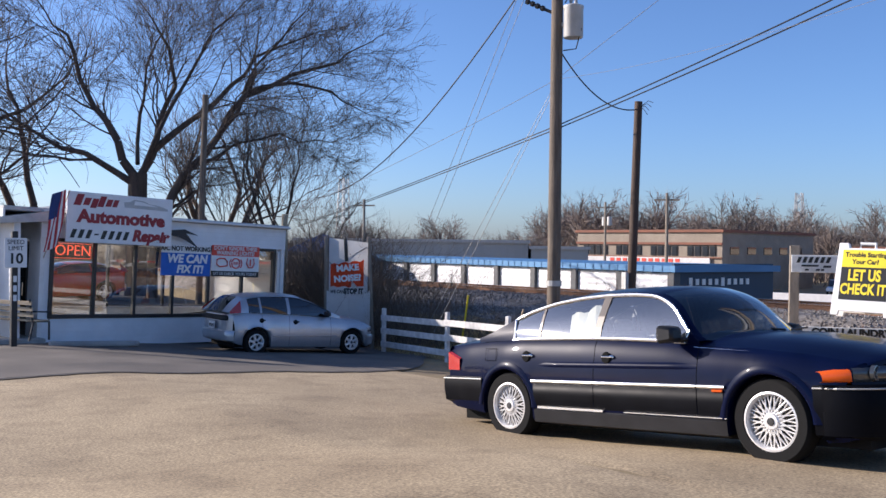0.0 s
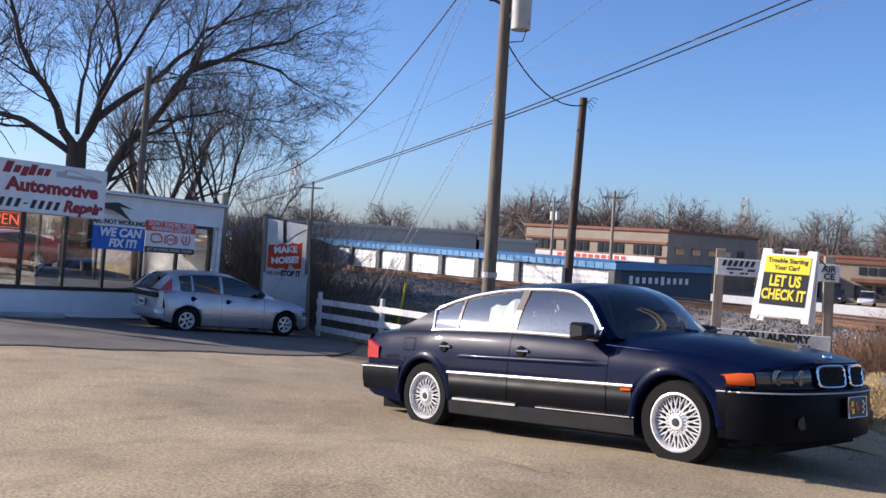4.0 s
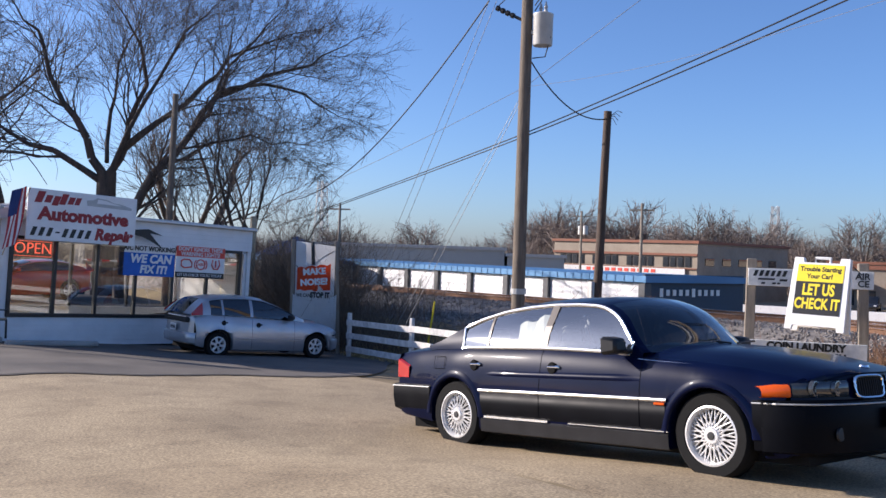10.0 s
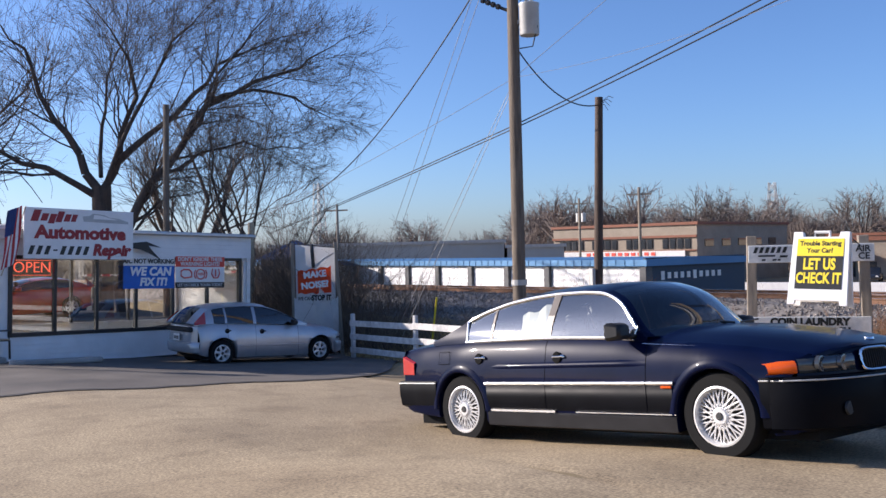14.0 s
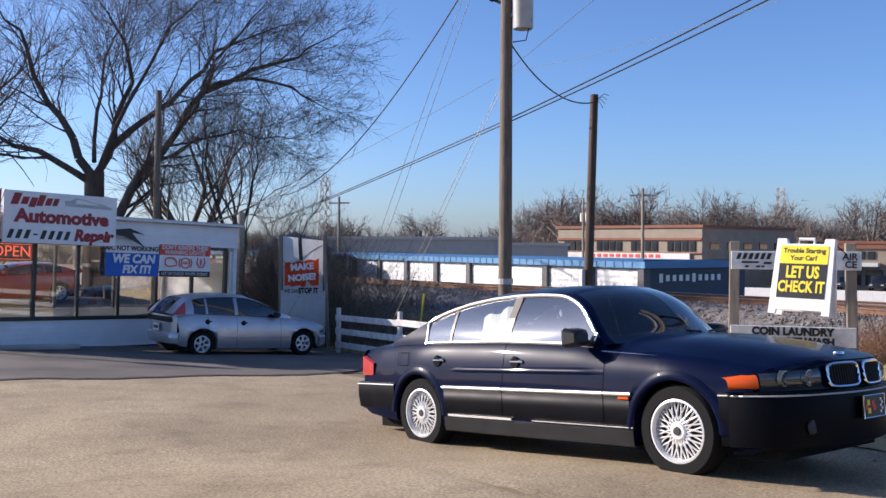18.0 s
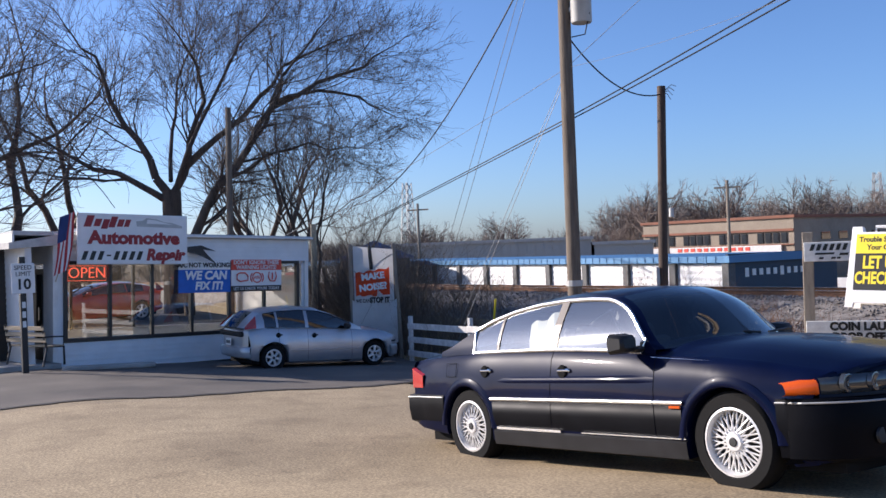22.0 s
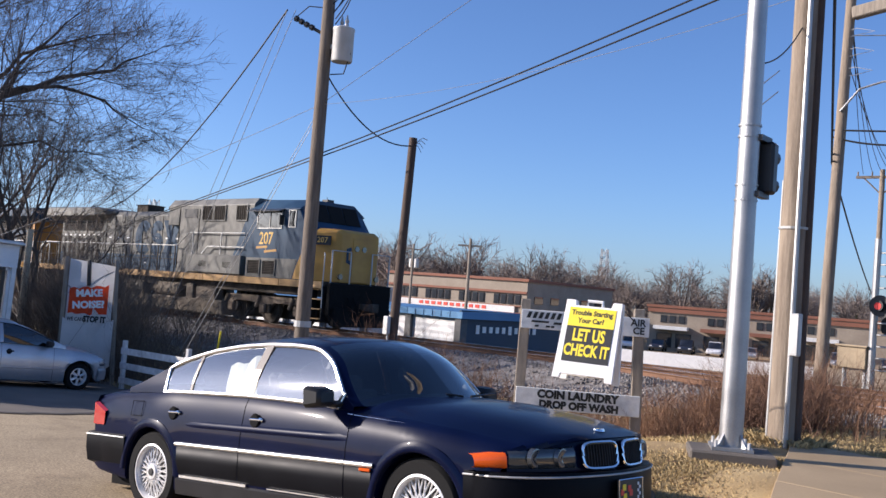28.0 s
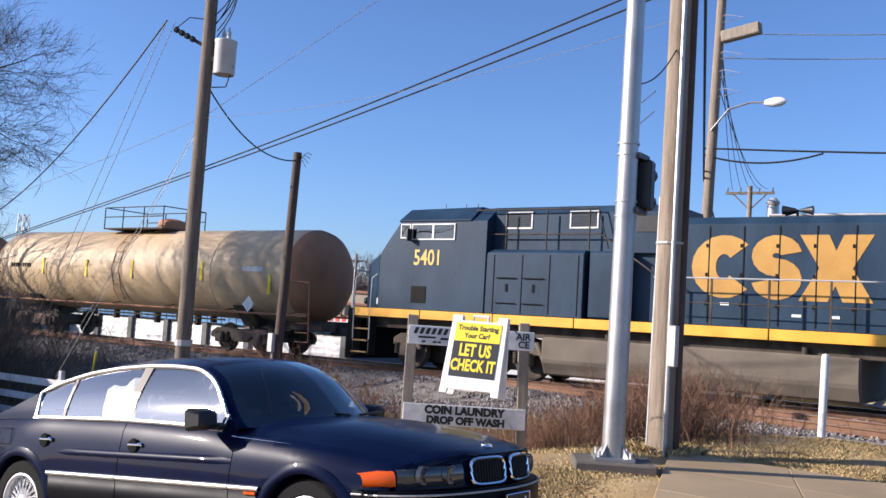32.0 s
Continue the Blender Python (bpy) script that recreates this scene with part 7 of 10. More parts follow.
def build_crossing():
    # cantilever with flashing lamps on the far side of the tracks
    x, y, z = -9.75, 28.6, -0.15
    c = thing("crossing_cantilever", "galvanised crossing signal cantilever over the street", "crossing signal", pose(x, y, z, 0, 0, -4))
    bm = B()
    tube(bm, (0, 0, 0), (0, 0, 5.75), 0.17, 0.17, 16)
    part("column", bm, "steel", c, smooth=True)
    bm = B()
    tube(bm, (-0.75, 0, 0), (-0.72, 0, 4.4), 0.1, 0.1, 10)
    part("side_column", bm, "steel", c, smooth=True)
    L = 7.8
    for nm, z0 in (("top_chord", 5.45), ("bottom_chord", 4.55)):
        for dy in (-0.22, 0.22):
            bm = B()
            tube(bm, (0, dy, z0), (L, dy, z0 - (0.12 if z0 > 5 else 0)), 0.055, None, 8)
            part(nm, bm, "steel", c)
    for k in range(9):
        bm = B()
        xx = 0.2 + k * (L - 0.4) / 8
        for dy in (-0.22, 0.22):
            tube(bm, (xx, dy, 4.55), (xx, dy, 5.42), 0.025, None, 5)
            if k < 8:
                x2 = xx + (L - 0.4) / 8
                tube(bm, (xx, dy, 4.55 if k % 2 else 5.42), (x2, dy, 5.42 if k % 2 else 4.55), 0.022, None, 5)
        part("web_bar", bm, "steel", c)
    bm = B()
    box(bm, (L / 2, 0, 4.62), (L, 0.4, 0.03))
    part("walkway_grating", bm, "steel_dull", c)
    for k, xx in enumerate((1.75, 4.6)):
        s = part("signal_pair", B_box((xx, -0.3, 4.35), (0.12, 0.12, 1.2)), "steel_dull", c)
        for dz in (-0.35, 0.35):
            bm = B()
            tube(bm, (xx, -0.42, 4.35 + dz), (xx, -0.38, 4.35 + dz), 0.14 + 0.1 * k, 0.14 + 0.1 * k, 16)
            tube(bm, (xx, -0.7, 4.35 + dz), (xx, -0.42, 4.35 + dz), 0.13, 0.11, 12)
            part("lamp_shield", bm, "black", s)
    # hooded heads down the side of the column, rungs between the two columns
    for zz in (3.35, 3.75, 4.15):
        s = part("side_signal", B_box((0.33, -0.12, zz), (0.16, 0.2, 0.3)), "black", c, "black hooded signal head", bevel=0.03)
        bm = B()
        tube(bm, (0.4, -0.14, zz), (0.68, -0.2, zz + 0.04), 0.1, 0.13, 12)
        part("visor", bm, "black", s)
        part("bracket", B_box((0.2, -0.06, zz), (0.2, 0.06, 0.06)), "steel_dull", s)
    for k in range(11):
        bm = B()
        tube(bm, (-0.73, 0, 0.7 + 0.33 * k), (-0.1, 0, 0.7 + 0.33 * k), 0.025, None, 6)
        part("ladder_rung", bm, "steel", c)
    bm = B()
    lathe(bm, [(0.0, 5.75), (0.16, 5.78), (0.2, 5.86), (0.1, 5.98), (0.0, 6.0)], 14, "z", (0.0, 0, 0))
    part("warning_bell", bm, "steel_dull", c, "round warning bell", smooth=True)
    # crossbuck arms
    for sg in (-1, 1):
        bm = B()
        box(bm, (3.9, -0.3, 5.0), (1.2, 0.03, 0.22), Matrix.Rotation(radians(45 * sg), 3, "Y"))
        part("crossbuck_arm", bm, "steel_dull", c, bevel=0.004)
    for xx, lit in ((-0.45, True), (0.45, True)):
        bm = B()
        tube(bm, (xx, -0.3, 2.5), (xx, -0.26, 2.5), 0.3, 0.3, 18)
        h = part("flasher_shield", bm, "black", c, "round black lamp background")
        bm = B()
        tube(bm, (xx, -0.42, 2.5), (xx, -0.3, 2.5), 0.15, 0.14, 14)
        part("flasher_hood", bm, "black", h)
        bm = B()
        tube(bm, (xx, -0.425, 2.49), (xx, -0.42, 2.49), 0.1, 0.1, 14)
        part("flasher_lens", bm, "lamp_red" if lit else "redlens", h, "lit red flashing lamp" if lit else "")
        bm = B()
        tube(bm, (xx + 0.05, 0.25, 1.95), (xx + 0.05, 0.3, 1.95), 0.28, 0.28, 16)
        part("rear_shield", bm, "black", c)
    bm = B()
    tube(bm, (-0.6, -0.2, 2.5), (0.6, -0.2, 2.5), 0.05, None, 8)
    part("flasher_bar", bm, "steel_dull", c)
    bm = B()
    box(bm, (0.15, 0, 0.45), (0.5, 0.45, 0.9))
    part("gate_motor", bm, "steel_dull", c, bevel=0.03)
    cab = thing("relay_cabinet", "small silver relay cabinet beside the crossing", "cabinet", pose(-11.0, 28.8, -0.35, 0, 0, -4))
    bm = B()
    box(bm, (0, 0, 1.2), (0.85, 0.5, 0.62))
    part("case", bm, "tan_case", cab, "tan painted case", bevel=0.02)
    bm = B()
    box(bm, (0, -0.02, 1.53), (0.93, 0.58, 0.05))
    part("lid", bm, "tan_case", cab)
    for xx in (-0.3, 0.3):
        bm = B()
        tube(bm, (xx, 0, -0.2), (xx, 0, 0.9), 0.06)
        part("leg", bm, "steel_dull", cab)
    # lowered gate arm in red and white
    g = thing("crossing_gate", "lowered red and white crossing gate arm", "crossing gate", pose(-9.4, 28.4, 0.75, 0, 0, -4))
    for k in range(9):
        bm = B()
        box(bm, (0.6 + 0.75 * k, 0, 0), (0.75, 0.04, 0.11 - 0.005 * k))
        part("arm_band", bm, "cloud" if k % 2 else "sign_white", g)
    bm = B()
    box(bm, (0, 0, 0.5), (0.4, 0.4, 1.9))
    single("gate_stand", bm, "steel_dull", "grey gate motor stand across the street", "gate stand", pose(6.3, 30.5, land(6.3, 30.5)), bevel=0.03)
    g2 = copy_thing(g, pose(6.5, 30.5, 0.6, 0, 0, 186))


build_poles()
build_far_poles()
build_wires()
build_crossing()


# ---- trees and brush ----
def tube_into(vs, fs, a, b, r0, r1, seg):
    d = (b - a).normalized()
    u = d.cross(Vector((0.31, 0.17, 0.93)))
    if u.length < 1e-3:
        u = d.cross(Vector((1, 0, 0)))
    u.normalize()
    v = d.cross(u)
    n = len(vs)
    for p, r in ((a, r0), (b, r1)):
        for k in range(seg):
            t = 2 * math.pi * k / seg
            vs.append(tuple(p + u * (r * math.cos(t)) + v * (r * math.sin(t))))
    for k in range(seg):
        fs.append((n + k, n + (k + 1) % seg, n + seg + (k + 1) % seg, n + seg + k))


def grow(rng, wood, twigs, p, d, length, r, depth, maxd, spread, up, minr=0.006):
    """A limb of bent segments with side limbs; thick ones go to wood, thin ones to twigs."""
    n = 4 if depth < 2 else 3
    seg = 8 if depth < 1 else (6 if depth < 3 else (4 if depth < 4 else 3))
    tgt = wood if depth < 3 else twigs
    pts, dirs = [p], []
    r1 = r * (0.55 if depth else 0.62)
    for k in range(n):
        d = (d + Vector((rng.gauss(0, 0.2), rng.gauss(0, 0.2), rng.gauss(0, 0.16) + up * 0.06))).normalized()
        q = pts[-1] + d * (length / n)
        tube_into(tgt[0], tgt[1], pts[-1], q, r + (r1 - r) * k / n, r + (r1 - r) * (k + 1) / n, seg)
        pts.append(q)
        dirs.append(d)
    if depth >= maxd:
        return
    kids = (4, 4, 4, 5, 4, 3)[min(depth, 5)]
    for i in range(kids):
        t = 1.0 if i == 0 else rng.uniform(0.3, 0.98)
        k = min(n - 1, int(t * n))
        base = pts[k].lerp(pts[k + 1], t * n - k) if t < 1 else pts[-1]
        ax = Vector((rng.gauss(0, 1), rng.gauss(0, 1), rng.gauss(0, 0.6)))
        side = ax - dirs[k] * ax.dot(dirs[k])
        side.normalize()
        a = spread * rng.uniform(0.55, 1.25) * (0.5 if i == 0 else 1.0)
        nd = (dirs[k] * math.cos(a) + side * math.sin(a) + Vector((0, 0, up * 0.12))).normalized()
        rr = max(minr, (r1 * 0.95 if i == 0 else (r + (r1 - r) * t) * rng.uniform(0.36, 0.58)))
        grow(rng, wood, twigs, base, nd, length * rng.uniform(0.58, 0.82), rr, depth + 1, maxd, spread, up, minr)


def from_lists(name, vs, fs, material, smooth=False):
    me = bpy.data.meshes.new(name)
    me.from_pydata(vs, [], fs)
    me.materials.append(M[material])
    if smooth:
        me.shade_smooth()
    return me


def limb(rng, wood, twigs, pts, r0, r1, kids, ln, maxd, spread, up, minr):
    """A main limb through points, with side limbs growing along it."""
    pts = [Vector(p) for p in pts]
    n = len(pts) - 1
    r0, r1 = r0 * 0.74, r1 * 0.6
    for k in range(n):
        m = pts[k].lerp(pts[k + 1], rng.uniform(0.4, 0.6)) + Vector((rng.gauss(0, 0.1), rng.gauss(0, 0.13), rng.gauss(0, 0.1)))
        ra, rb = r0 + (r1 - r0) * k / n, r0 + (r1 - r0) * (k + 1) / n
        tube_into(wood[0], wood[1], pts[k], m, ra, (ra + rb) / 2, 8)
        tube_into(wood[0], wood[1], m, pts[k + 1], (ra + rb) / 2, rb, 8)
    for i in range(kids):
        t = 0.22 + 0.78 * (i + rng.random()) / kids
        k = min(n - 1, int(t * n))
        base = pts[k].lerp(pts[k + 1], t * n - k)
        d = (pts[k + 1] - pts[k]).normalized()
        ax = Vector((rng.gauss(0, 1), rng.gauss(0, 1), rng.gauss(0, 0.7)))
        sd = (ax - d * ax.dot(d)).normalized()
        a = spread * rng.uniform(0.7, 1.4)
        rr = (r0 + (r1 - r0) * t) * rng.uniform(0.24, 0.4)
        grow(rng, wood, twigs, base, (d * math.cos(a) + sd * math.sin(a) + Vector((0, 0, up * 0.15))).normalized(), ln * rng.uniform(0.7, 1.25) * (1.15 - 0.45 * t), rr, 2, maxd, spread, up, minr)
    grow(rng, wood, twigs, pts[-1], (pts[-1] - pts[-2]).normalized(), ln * 0.65, r1, 2, maxd, spread, up, minr)


def tree(name, label, pos, stems, seed, maxd=5, spread=0.62, up=0.6, trunk=None, minr=0.006, limbs=(), ln=2.4, kids=11):
    rng = random.Random(seed)
    wood, twigs = ([], []), ([], [])
    if trunk:
        h, r = trunk
        tube_into(wood[0], wood[1], Vector((0, 0, -0.4)), Vector((0, 0, h * 0.5)), r * 1.25, r, 10)
        tube_into(wood[0], wood[1], Vector((0, 0, h * 0.5)), Vector((0.05, 0, h + 0.15)), r, r * 0.95, 10)
    for (x, y, z, dx, dy, dz, l0, r) in stems:
        grow(rng, wood, twigs, Vector((x, y, z)), Vector((dx, dy, dz)).normalized(), l0, r, 1, maxd, spread, up, minr)
    for r0, r1, pts in limbs:
        limb(rng, wood, twigs, pts, r0, r1, kids, ln, maxd, spread, up, minr)
    t = thing(name, label, "tree", pose(*pos))
    shared("trunk", from_lists("trunk", *wood, "bark", True), t)
    shared("crown", from_lists("crown", *twigs, "twig"), t, None, "bare grey-brown twigs")
    return t


def build_trees():
    z = -0.35
    # two forked trunks that stand close together; limbs spread from the fork
    tree("large_tree", "big bare spreading tree with forked trunk behind the shop", (-34.9, 9.0, z), [], 12, 5, 0.62, 0.4, (4.5, 0.36), 0.0055, limbs=(
        (0.24, 0.06, ((0, 0, 4.4), (-0.1, -0.7, 5.8), (-0.3, -1.5, 7.0), (-0.4, -2.2, 8.9), (-0.5, -2.9, 9.8))),
        (0.19, 0.05, ((0, -0.2, 4.3), (-0.3, -1.8, 5.3), (-0.5, -3.2, 5.8), (-0.6, -4.6, 6.7))),
        (0.21, 0.05, ((0.1, 0.1, 4.6), (0.3, 0.6, 5.7), (0.4, 0.9, 7.2), (0.4, 1.0, 9.3), (0.2, 0.4, 10.4))),
        (0.19, 0.045, ((0.3, 0.5, 5.5), (0.9, 1.5, 6.5), (1.5, 3.0, 8.0), (1.9, 3.8, 9.1), (2.6, 5.6, 10.0))),
        (0.13, 0.04, ((0.1, 0.1, 4.6), (0.9, 0.9, 7.0), (1.2, 2.0, 9.2), (1.5, 3.0, 10.6))),
        (0.12, 0.04, ((0.0, 0.0, 5.0), (-1.2, 0.4, 7.0), (-1.8, 0.8, 9.0), (-2.0, 1.6, 10.6)))), ln=2.2, kids=15)
    tree("leaning_large_tree", "big bare tree leaning out over the shop roof", (-33.2, 9.1, z), [], 19, 5, 0.68, 0.3, None, 0.0055, limbs=(
        (0.27, 0.16, ((0, 0, -0.3), (0.1, 0.2, 2.8), (0.4, 1.0, 4.6), (0.8, 2.1, 6.0), (1.1, 2.9, 7.4))),
        (0.14, 0.035, ((1.1, 2.9, 7.4), (1.7, 4.5, 8.3), (2.4, 6.0, 8.8), (2.8, 6.9, 9.5))),
        (0.11, 0.03, ((1.1, 2.9, 7.5), (1.7, 4.5, 8.0), (2.4, 5.8, 7.7), (2.9, 6.6, 7.1))),
        (0.11, 0.03, ((0.8, 2.1, 6.0), (1.0, 3.0, 7.8), (1.4, 4.2, 9.6), (1.8, 4.9, 10.6))),
        (0.09, 0.03, ((0.5, 1.2, 4.8), (1.2, 2.6, 5.7), (1.8, 4.0, 6.1), (2.4, 5.2, 5.9)))), ln=1.7, kids=13)
    tree("slender_tree", "bare many-stemmed young tree beside the shop", (-32.4, 13.6, -0.7), [
        (0, 0, 0.2, 0.1, 0.35, 1, 3.4, 0.12), (0, 0.1, 0.2, -0.1, 0.05, 1, 3.6, 0.12), (0, -0.1, 0.2, 0.1, -0.35, 1, 3.2, 0.10), (0, 0.1, 0.2, 0.0, 0.75, 1, 2.8, 0.09), (0, -0.1, 0.2, 0.0, -0.8, 1, 3.0, 0.09)], 5, 5, 0.45, 0.9, None, 0.006)
    tree("back_tree", "bare rounded tree beside the tracks behind the shop", (-43.0, 15.2, -1.2), [
        (0, 0, 1.9, 0.1, -0.5, 1, 3.6, 0.2), (0, 0.1, 2.0, 0.1, 0.5, 1, 3.8, 0.2), (0, 0, 2.0, 0.5, 0.05, 1, 3.8, 0.18), (0, 0, 2.0, -0.5, 0, 1, 3.6, 0.18)], 88, 5, 0.6, 0.5, (2.1, 0.32), 0.009)
    tree("leaning_tree", "bare dark tree with several leaning stems", (-39.5, 0.2, z), [
        (0, 0, 1.4, 0.1, -0.5, 1, 4.4, 0.24), (0, 0.1, 1.5, 0.1, 0.45, 1, 4.8, 0.24), (0, 0, 1.6, -0.1, 0.05, 1, 5.0, 0.22)], 31, 4, 0.6, 0.6, (1.6, 0.36), 0.011)
    tree("dark_tree", "bare tall tree at the edge of the grass", (-41.0, -3.2, z), [
        (0, 0, 2.0, 0.1, -0.45, 1, 4.6, 0.24), (0, 0.1, 2.0, 0.1, 0.55, 1, 4.8, 0.24), (0, 0, 2.0, 0, 0, 1, 4.8, 0.2)], 47, 5, 0.65, 0.6, (2.1, 0.36), 0.012)
    tree("thin_tree", "bare thin tree behind the shop", (-40.0, 6.2, z), [
        (0, 0, 2.4, 0.0, -0.2, 1, 4.4, 0.17), (0, 0, 2.4, 0.1, 0.3, 1, 4.6, 0.17)], 53, 5, 0.6, 0.7, (2.5, 0.24), 0.012)
    tree("forked_tree", "bare dark forked tree crowding behind the shop", (-38.0, 3.4, z), [
        (0, 0, 1.8, 0.1, -0.35, 1, 4.2, 0.22), (0, 0.1, 1.9, 0.1, 0.4, 1, 4.4, 0.22), (0, 0, 2.2, -0.2, 0.0, 1, 4.2, 0.18)], 61, 5, 0.62, 0.5, (2.0, 0.32), 0.008)
    tree("crowded_tree", "bare twiggy tree among others behind the shop", (-42.5, 1.6, z), [
        (0, 0, 1.6, 0.1, -0.5, 1, 4.4, 0.2), (0, 0.1, 1.7, 0.1, 0.5, 1, 4.6, 0.2), (0, 0, 2.0, 0.1, 0.0, 1, 4.8, 0.2)], 67, 5, 0.66, 0.45, (1.9, 0.3), 0.009)
    # tall bare stake-like utility stub in front of the big tree
    bm = B()
    tube(bm, (0, 0, 0), (0.15, 0.1, 6.9), 0.11, 0.09, 10)
    single("old_pole", bm, "wood_pole", "old weathered wooden pole behind the shop roof", "pole", pose(-29.2, 9.4, -0.4), smooth=True)
    bm = B()
    tube(bm, (0, 0, 0), (0, 0.05, 3.6), 0.1, 0.1, 10)
    single("post_stub", bm, "wood_bench", "pale wooden post behind the shop", "post", pose(-27.6, 11.6, -0.9), smooth=True)


def brush(name, label, rng, spots, mt, kind="stuff"):
    """Thin bent stems with side twigs, over spots (x, y, radius x, radius y, count, height)."""
    vs, fs = [], []
    for cx, cy, rx, ry, n, h in spots:
        for _ in range(n):
            x, y = cx + rx * rng.gauss(0, 0.5), cy + ry * rng.gauss(0, 0.5)
            p = Vector((x, y, land(x, y) - 0.03))
            d = Vector((rng.gauss(0, 0.33), rng.gauss(0, 0.33), 1)).normalized()
            ln = h * rng.uniform(0.4, 1.1)
            r = 0.004 + 0.004 * ln * rng.random()
            for k in range(4):
                q = p + d * (ln / 4)
                tube_into(vs, fs, p, q, r, r * 0.75, 3)
                if k:
                    for _ in range(2):
                        sd = (d + Vector((rng.gauss(0, 0.6), rng.gauss(0, 0.6), rng.gauss(0.1, 0.4)))).normalized()
                        tube_into(vs, fs, q, q + sd * ln * rng.uniform(0.12, 0.34), r * 0.6, r * 0.25, 3)
                p, r = q, r * 0.75
                d = (d + Vector((rng.gauss(0, 0.2), rng.gauss(0, 0.2), -0.06))).normalized()
    tagged(new(name, from_lists(name, vs, fs, mt)), label, "brush", kind=kind)


def grass(name, label, rng, spots, mt):
    vs, fs = [], []
    for cx, cy, rx, ry, n, h in spots:
        for _ in range(n):
            x, y = cx + rx * rng.uniform(-1, 1), cy + ry * rng.uniform(-1, 1)
            z = land(x, y)
            a = rng.uniform(0, 6.28)
            hh = h * rng.uniform(0.3, 1.1)
            lx, ly = math.cos(a) * hh * 0.8, math.sin(a) * hh * 0.8
            w = 0.0045
            b = len(vs)
            vs += [(x - w * math.sin(a), y + w * math.cos(a), z), (x + w * math.sin(a), y - w * math.cos(a), z), (x + lx * 0.4, y + ly * 0.4, z + hh * 0.7), (x + lx, y + ly, z + hh)]
            fs += [(b, b + 1, b + 2), (b, b + 2, b + 3)]
    tagged(new(name, from_lists(name, vs, fs, mt)), label, "grass", kind="stuff")


def build_brush():
    rng = random.Random(21)
    brush("dry_brush", "tangled reddish-brown dry brush along the track", rng, [(-7.2, 14.2, 2.6, 1.5, 900, 0.9), (-9.5, 14.6, 2.6, 1.2, 420, 0.8), (-6.3, 13.3, 0.8, 0.8, 420, 0.75), (-6.6, 12.0, 0.7, 0.6, 260, 0.6), (-15.2, 15.4, 1.4, 0.7, 330, 1.3), (-13.2, 15.2, 1.6, 0.8, 300, 1.0), (-7.0, 15.6, 1.5, 0.7, 500, 1.15), (-5.9, 14.2, 0.9, 0.9, 420, 1.0), (-15.9, 14.9, 0.7, 0.4, 60, 2.0)], "brush")
    brush("grey_brush", "dense grey leafless shrubs beside the banner frame", rng, [(-25.5, 12.6, 2.0, 1.3, 1100, 2.9), (-27.5, 13.2, 1.6, 1.0, 500, 3.4), (-28.5, 14.0, 2.4, 1.4, 600, 3.0), (-22.4, 13.3, 2.2, 1.0, 500, 1.5), (-18.5, 14.2, 3.0, 0.9, 480, 0.9), (-26.5, 16.3, 4, 1.0, 300, 1.6), (-37, 16.5, 7, 1.2, 600, 2.6)], "brush_grey")
    grass("dead_grass", "short straw-coloured dead grass on the verge", rng, [(-5.0, 14.0, 2.6, 1.8, 26000, 0.05), (-3.0, 14.2, 1.3, 2.2, 20000, 0.05), (-7.2, 12.5, 2.2, 1.8, 14000, 0.07), (-6.2, 9.8, 1.7, 1.4, 12000, 0.05), (-10.5, 11.5, 2.5, 2.0, 12000, 0.09), (-17, 13.5, 5.5, 1.5, 9000, 0.14), (-4.7, 9.7, 0.8, 1.2, 5000, 0.05), (-5.2, 12.3, 0.5, 0.35, 1500, 0.14)], "grass")
    # litter of leaves and grit on the lot edge
    vs, fs = [], []
    for _ in range(900):
        x = -5.3 + 1.6 * rng.gauss(0, 0.5)
        y = 9.2 + 1.8 * rng.gauss(0, 0.5)
        z = land(x, y) + 0.012
        s = rng.uniform(0.012, 0.035)
        a = rng.uniform(0, 6.28)
        b = len(vs)
        vs += [(x + s * math.cos(a), y + s * math.sin(a), z + 0.01 * rng.random()), (x - s * math.sin(a) * 0.6, y + s * math.cos(a) * 0.6, z + 0.012), (x - s * math.cos(a), y - s * math.sin(a), z), (x + s * math.sin(a) * 0.6, y - s * math.cos(a) * 0.6, z + 0.012)]
        fs.append((b, b + 1, b + 2, b + 3))
    tagged(new("leaf_litter", from_lists("leaf_litter", vs, fs, "brush")), "brown leaf litter on the verge", "leaves", kind="stuff")


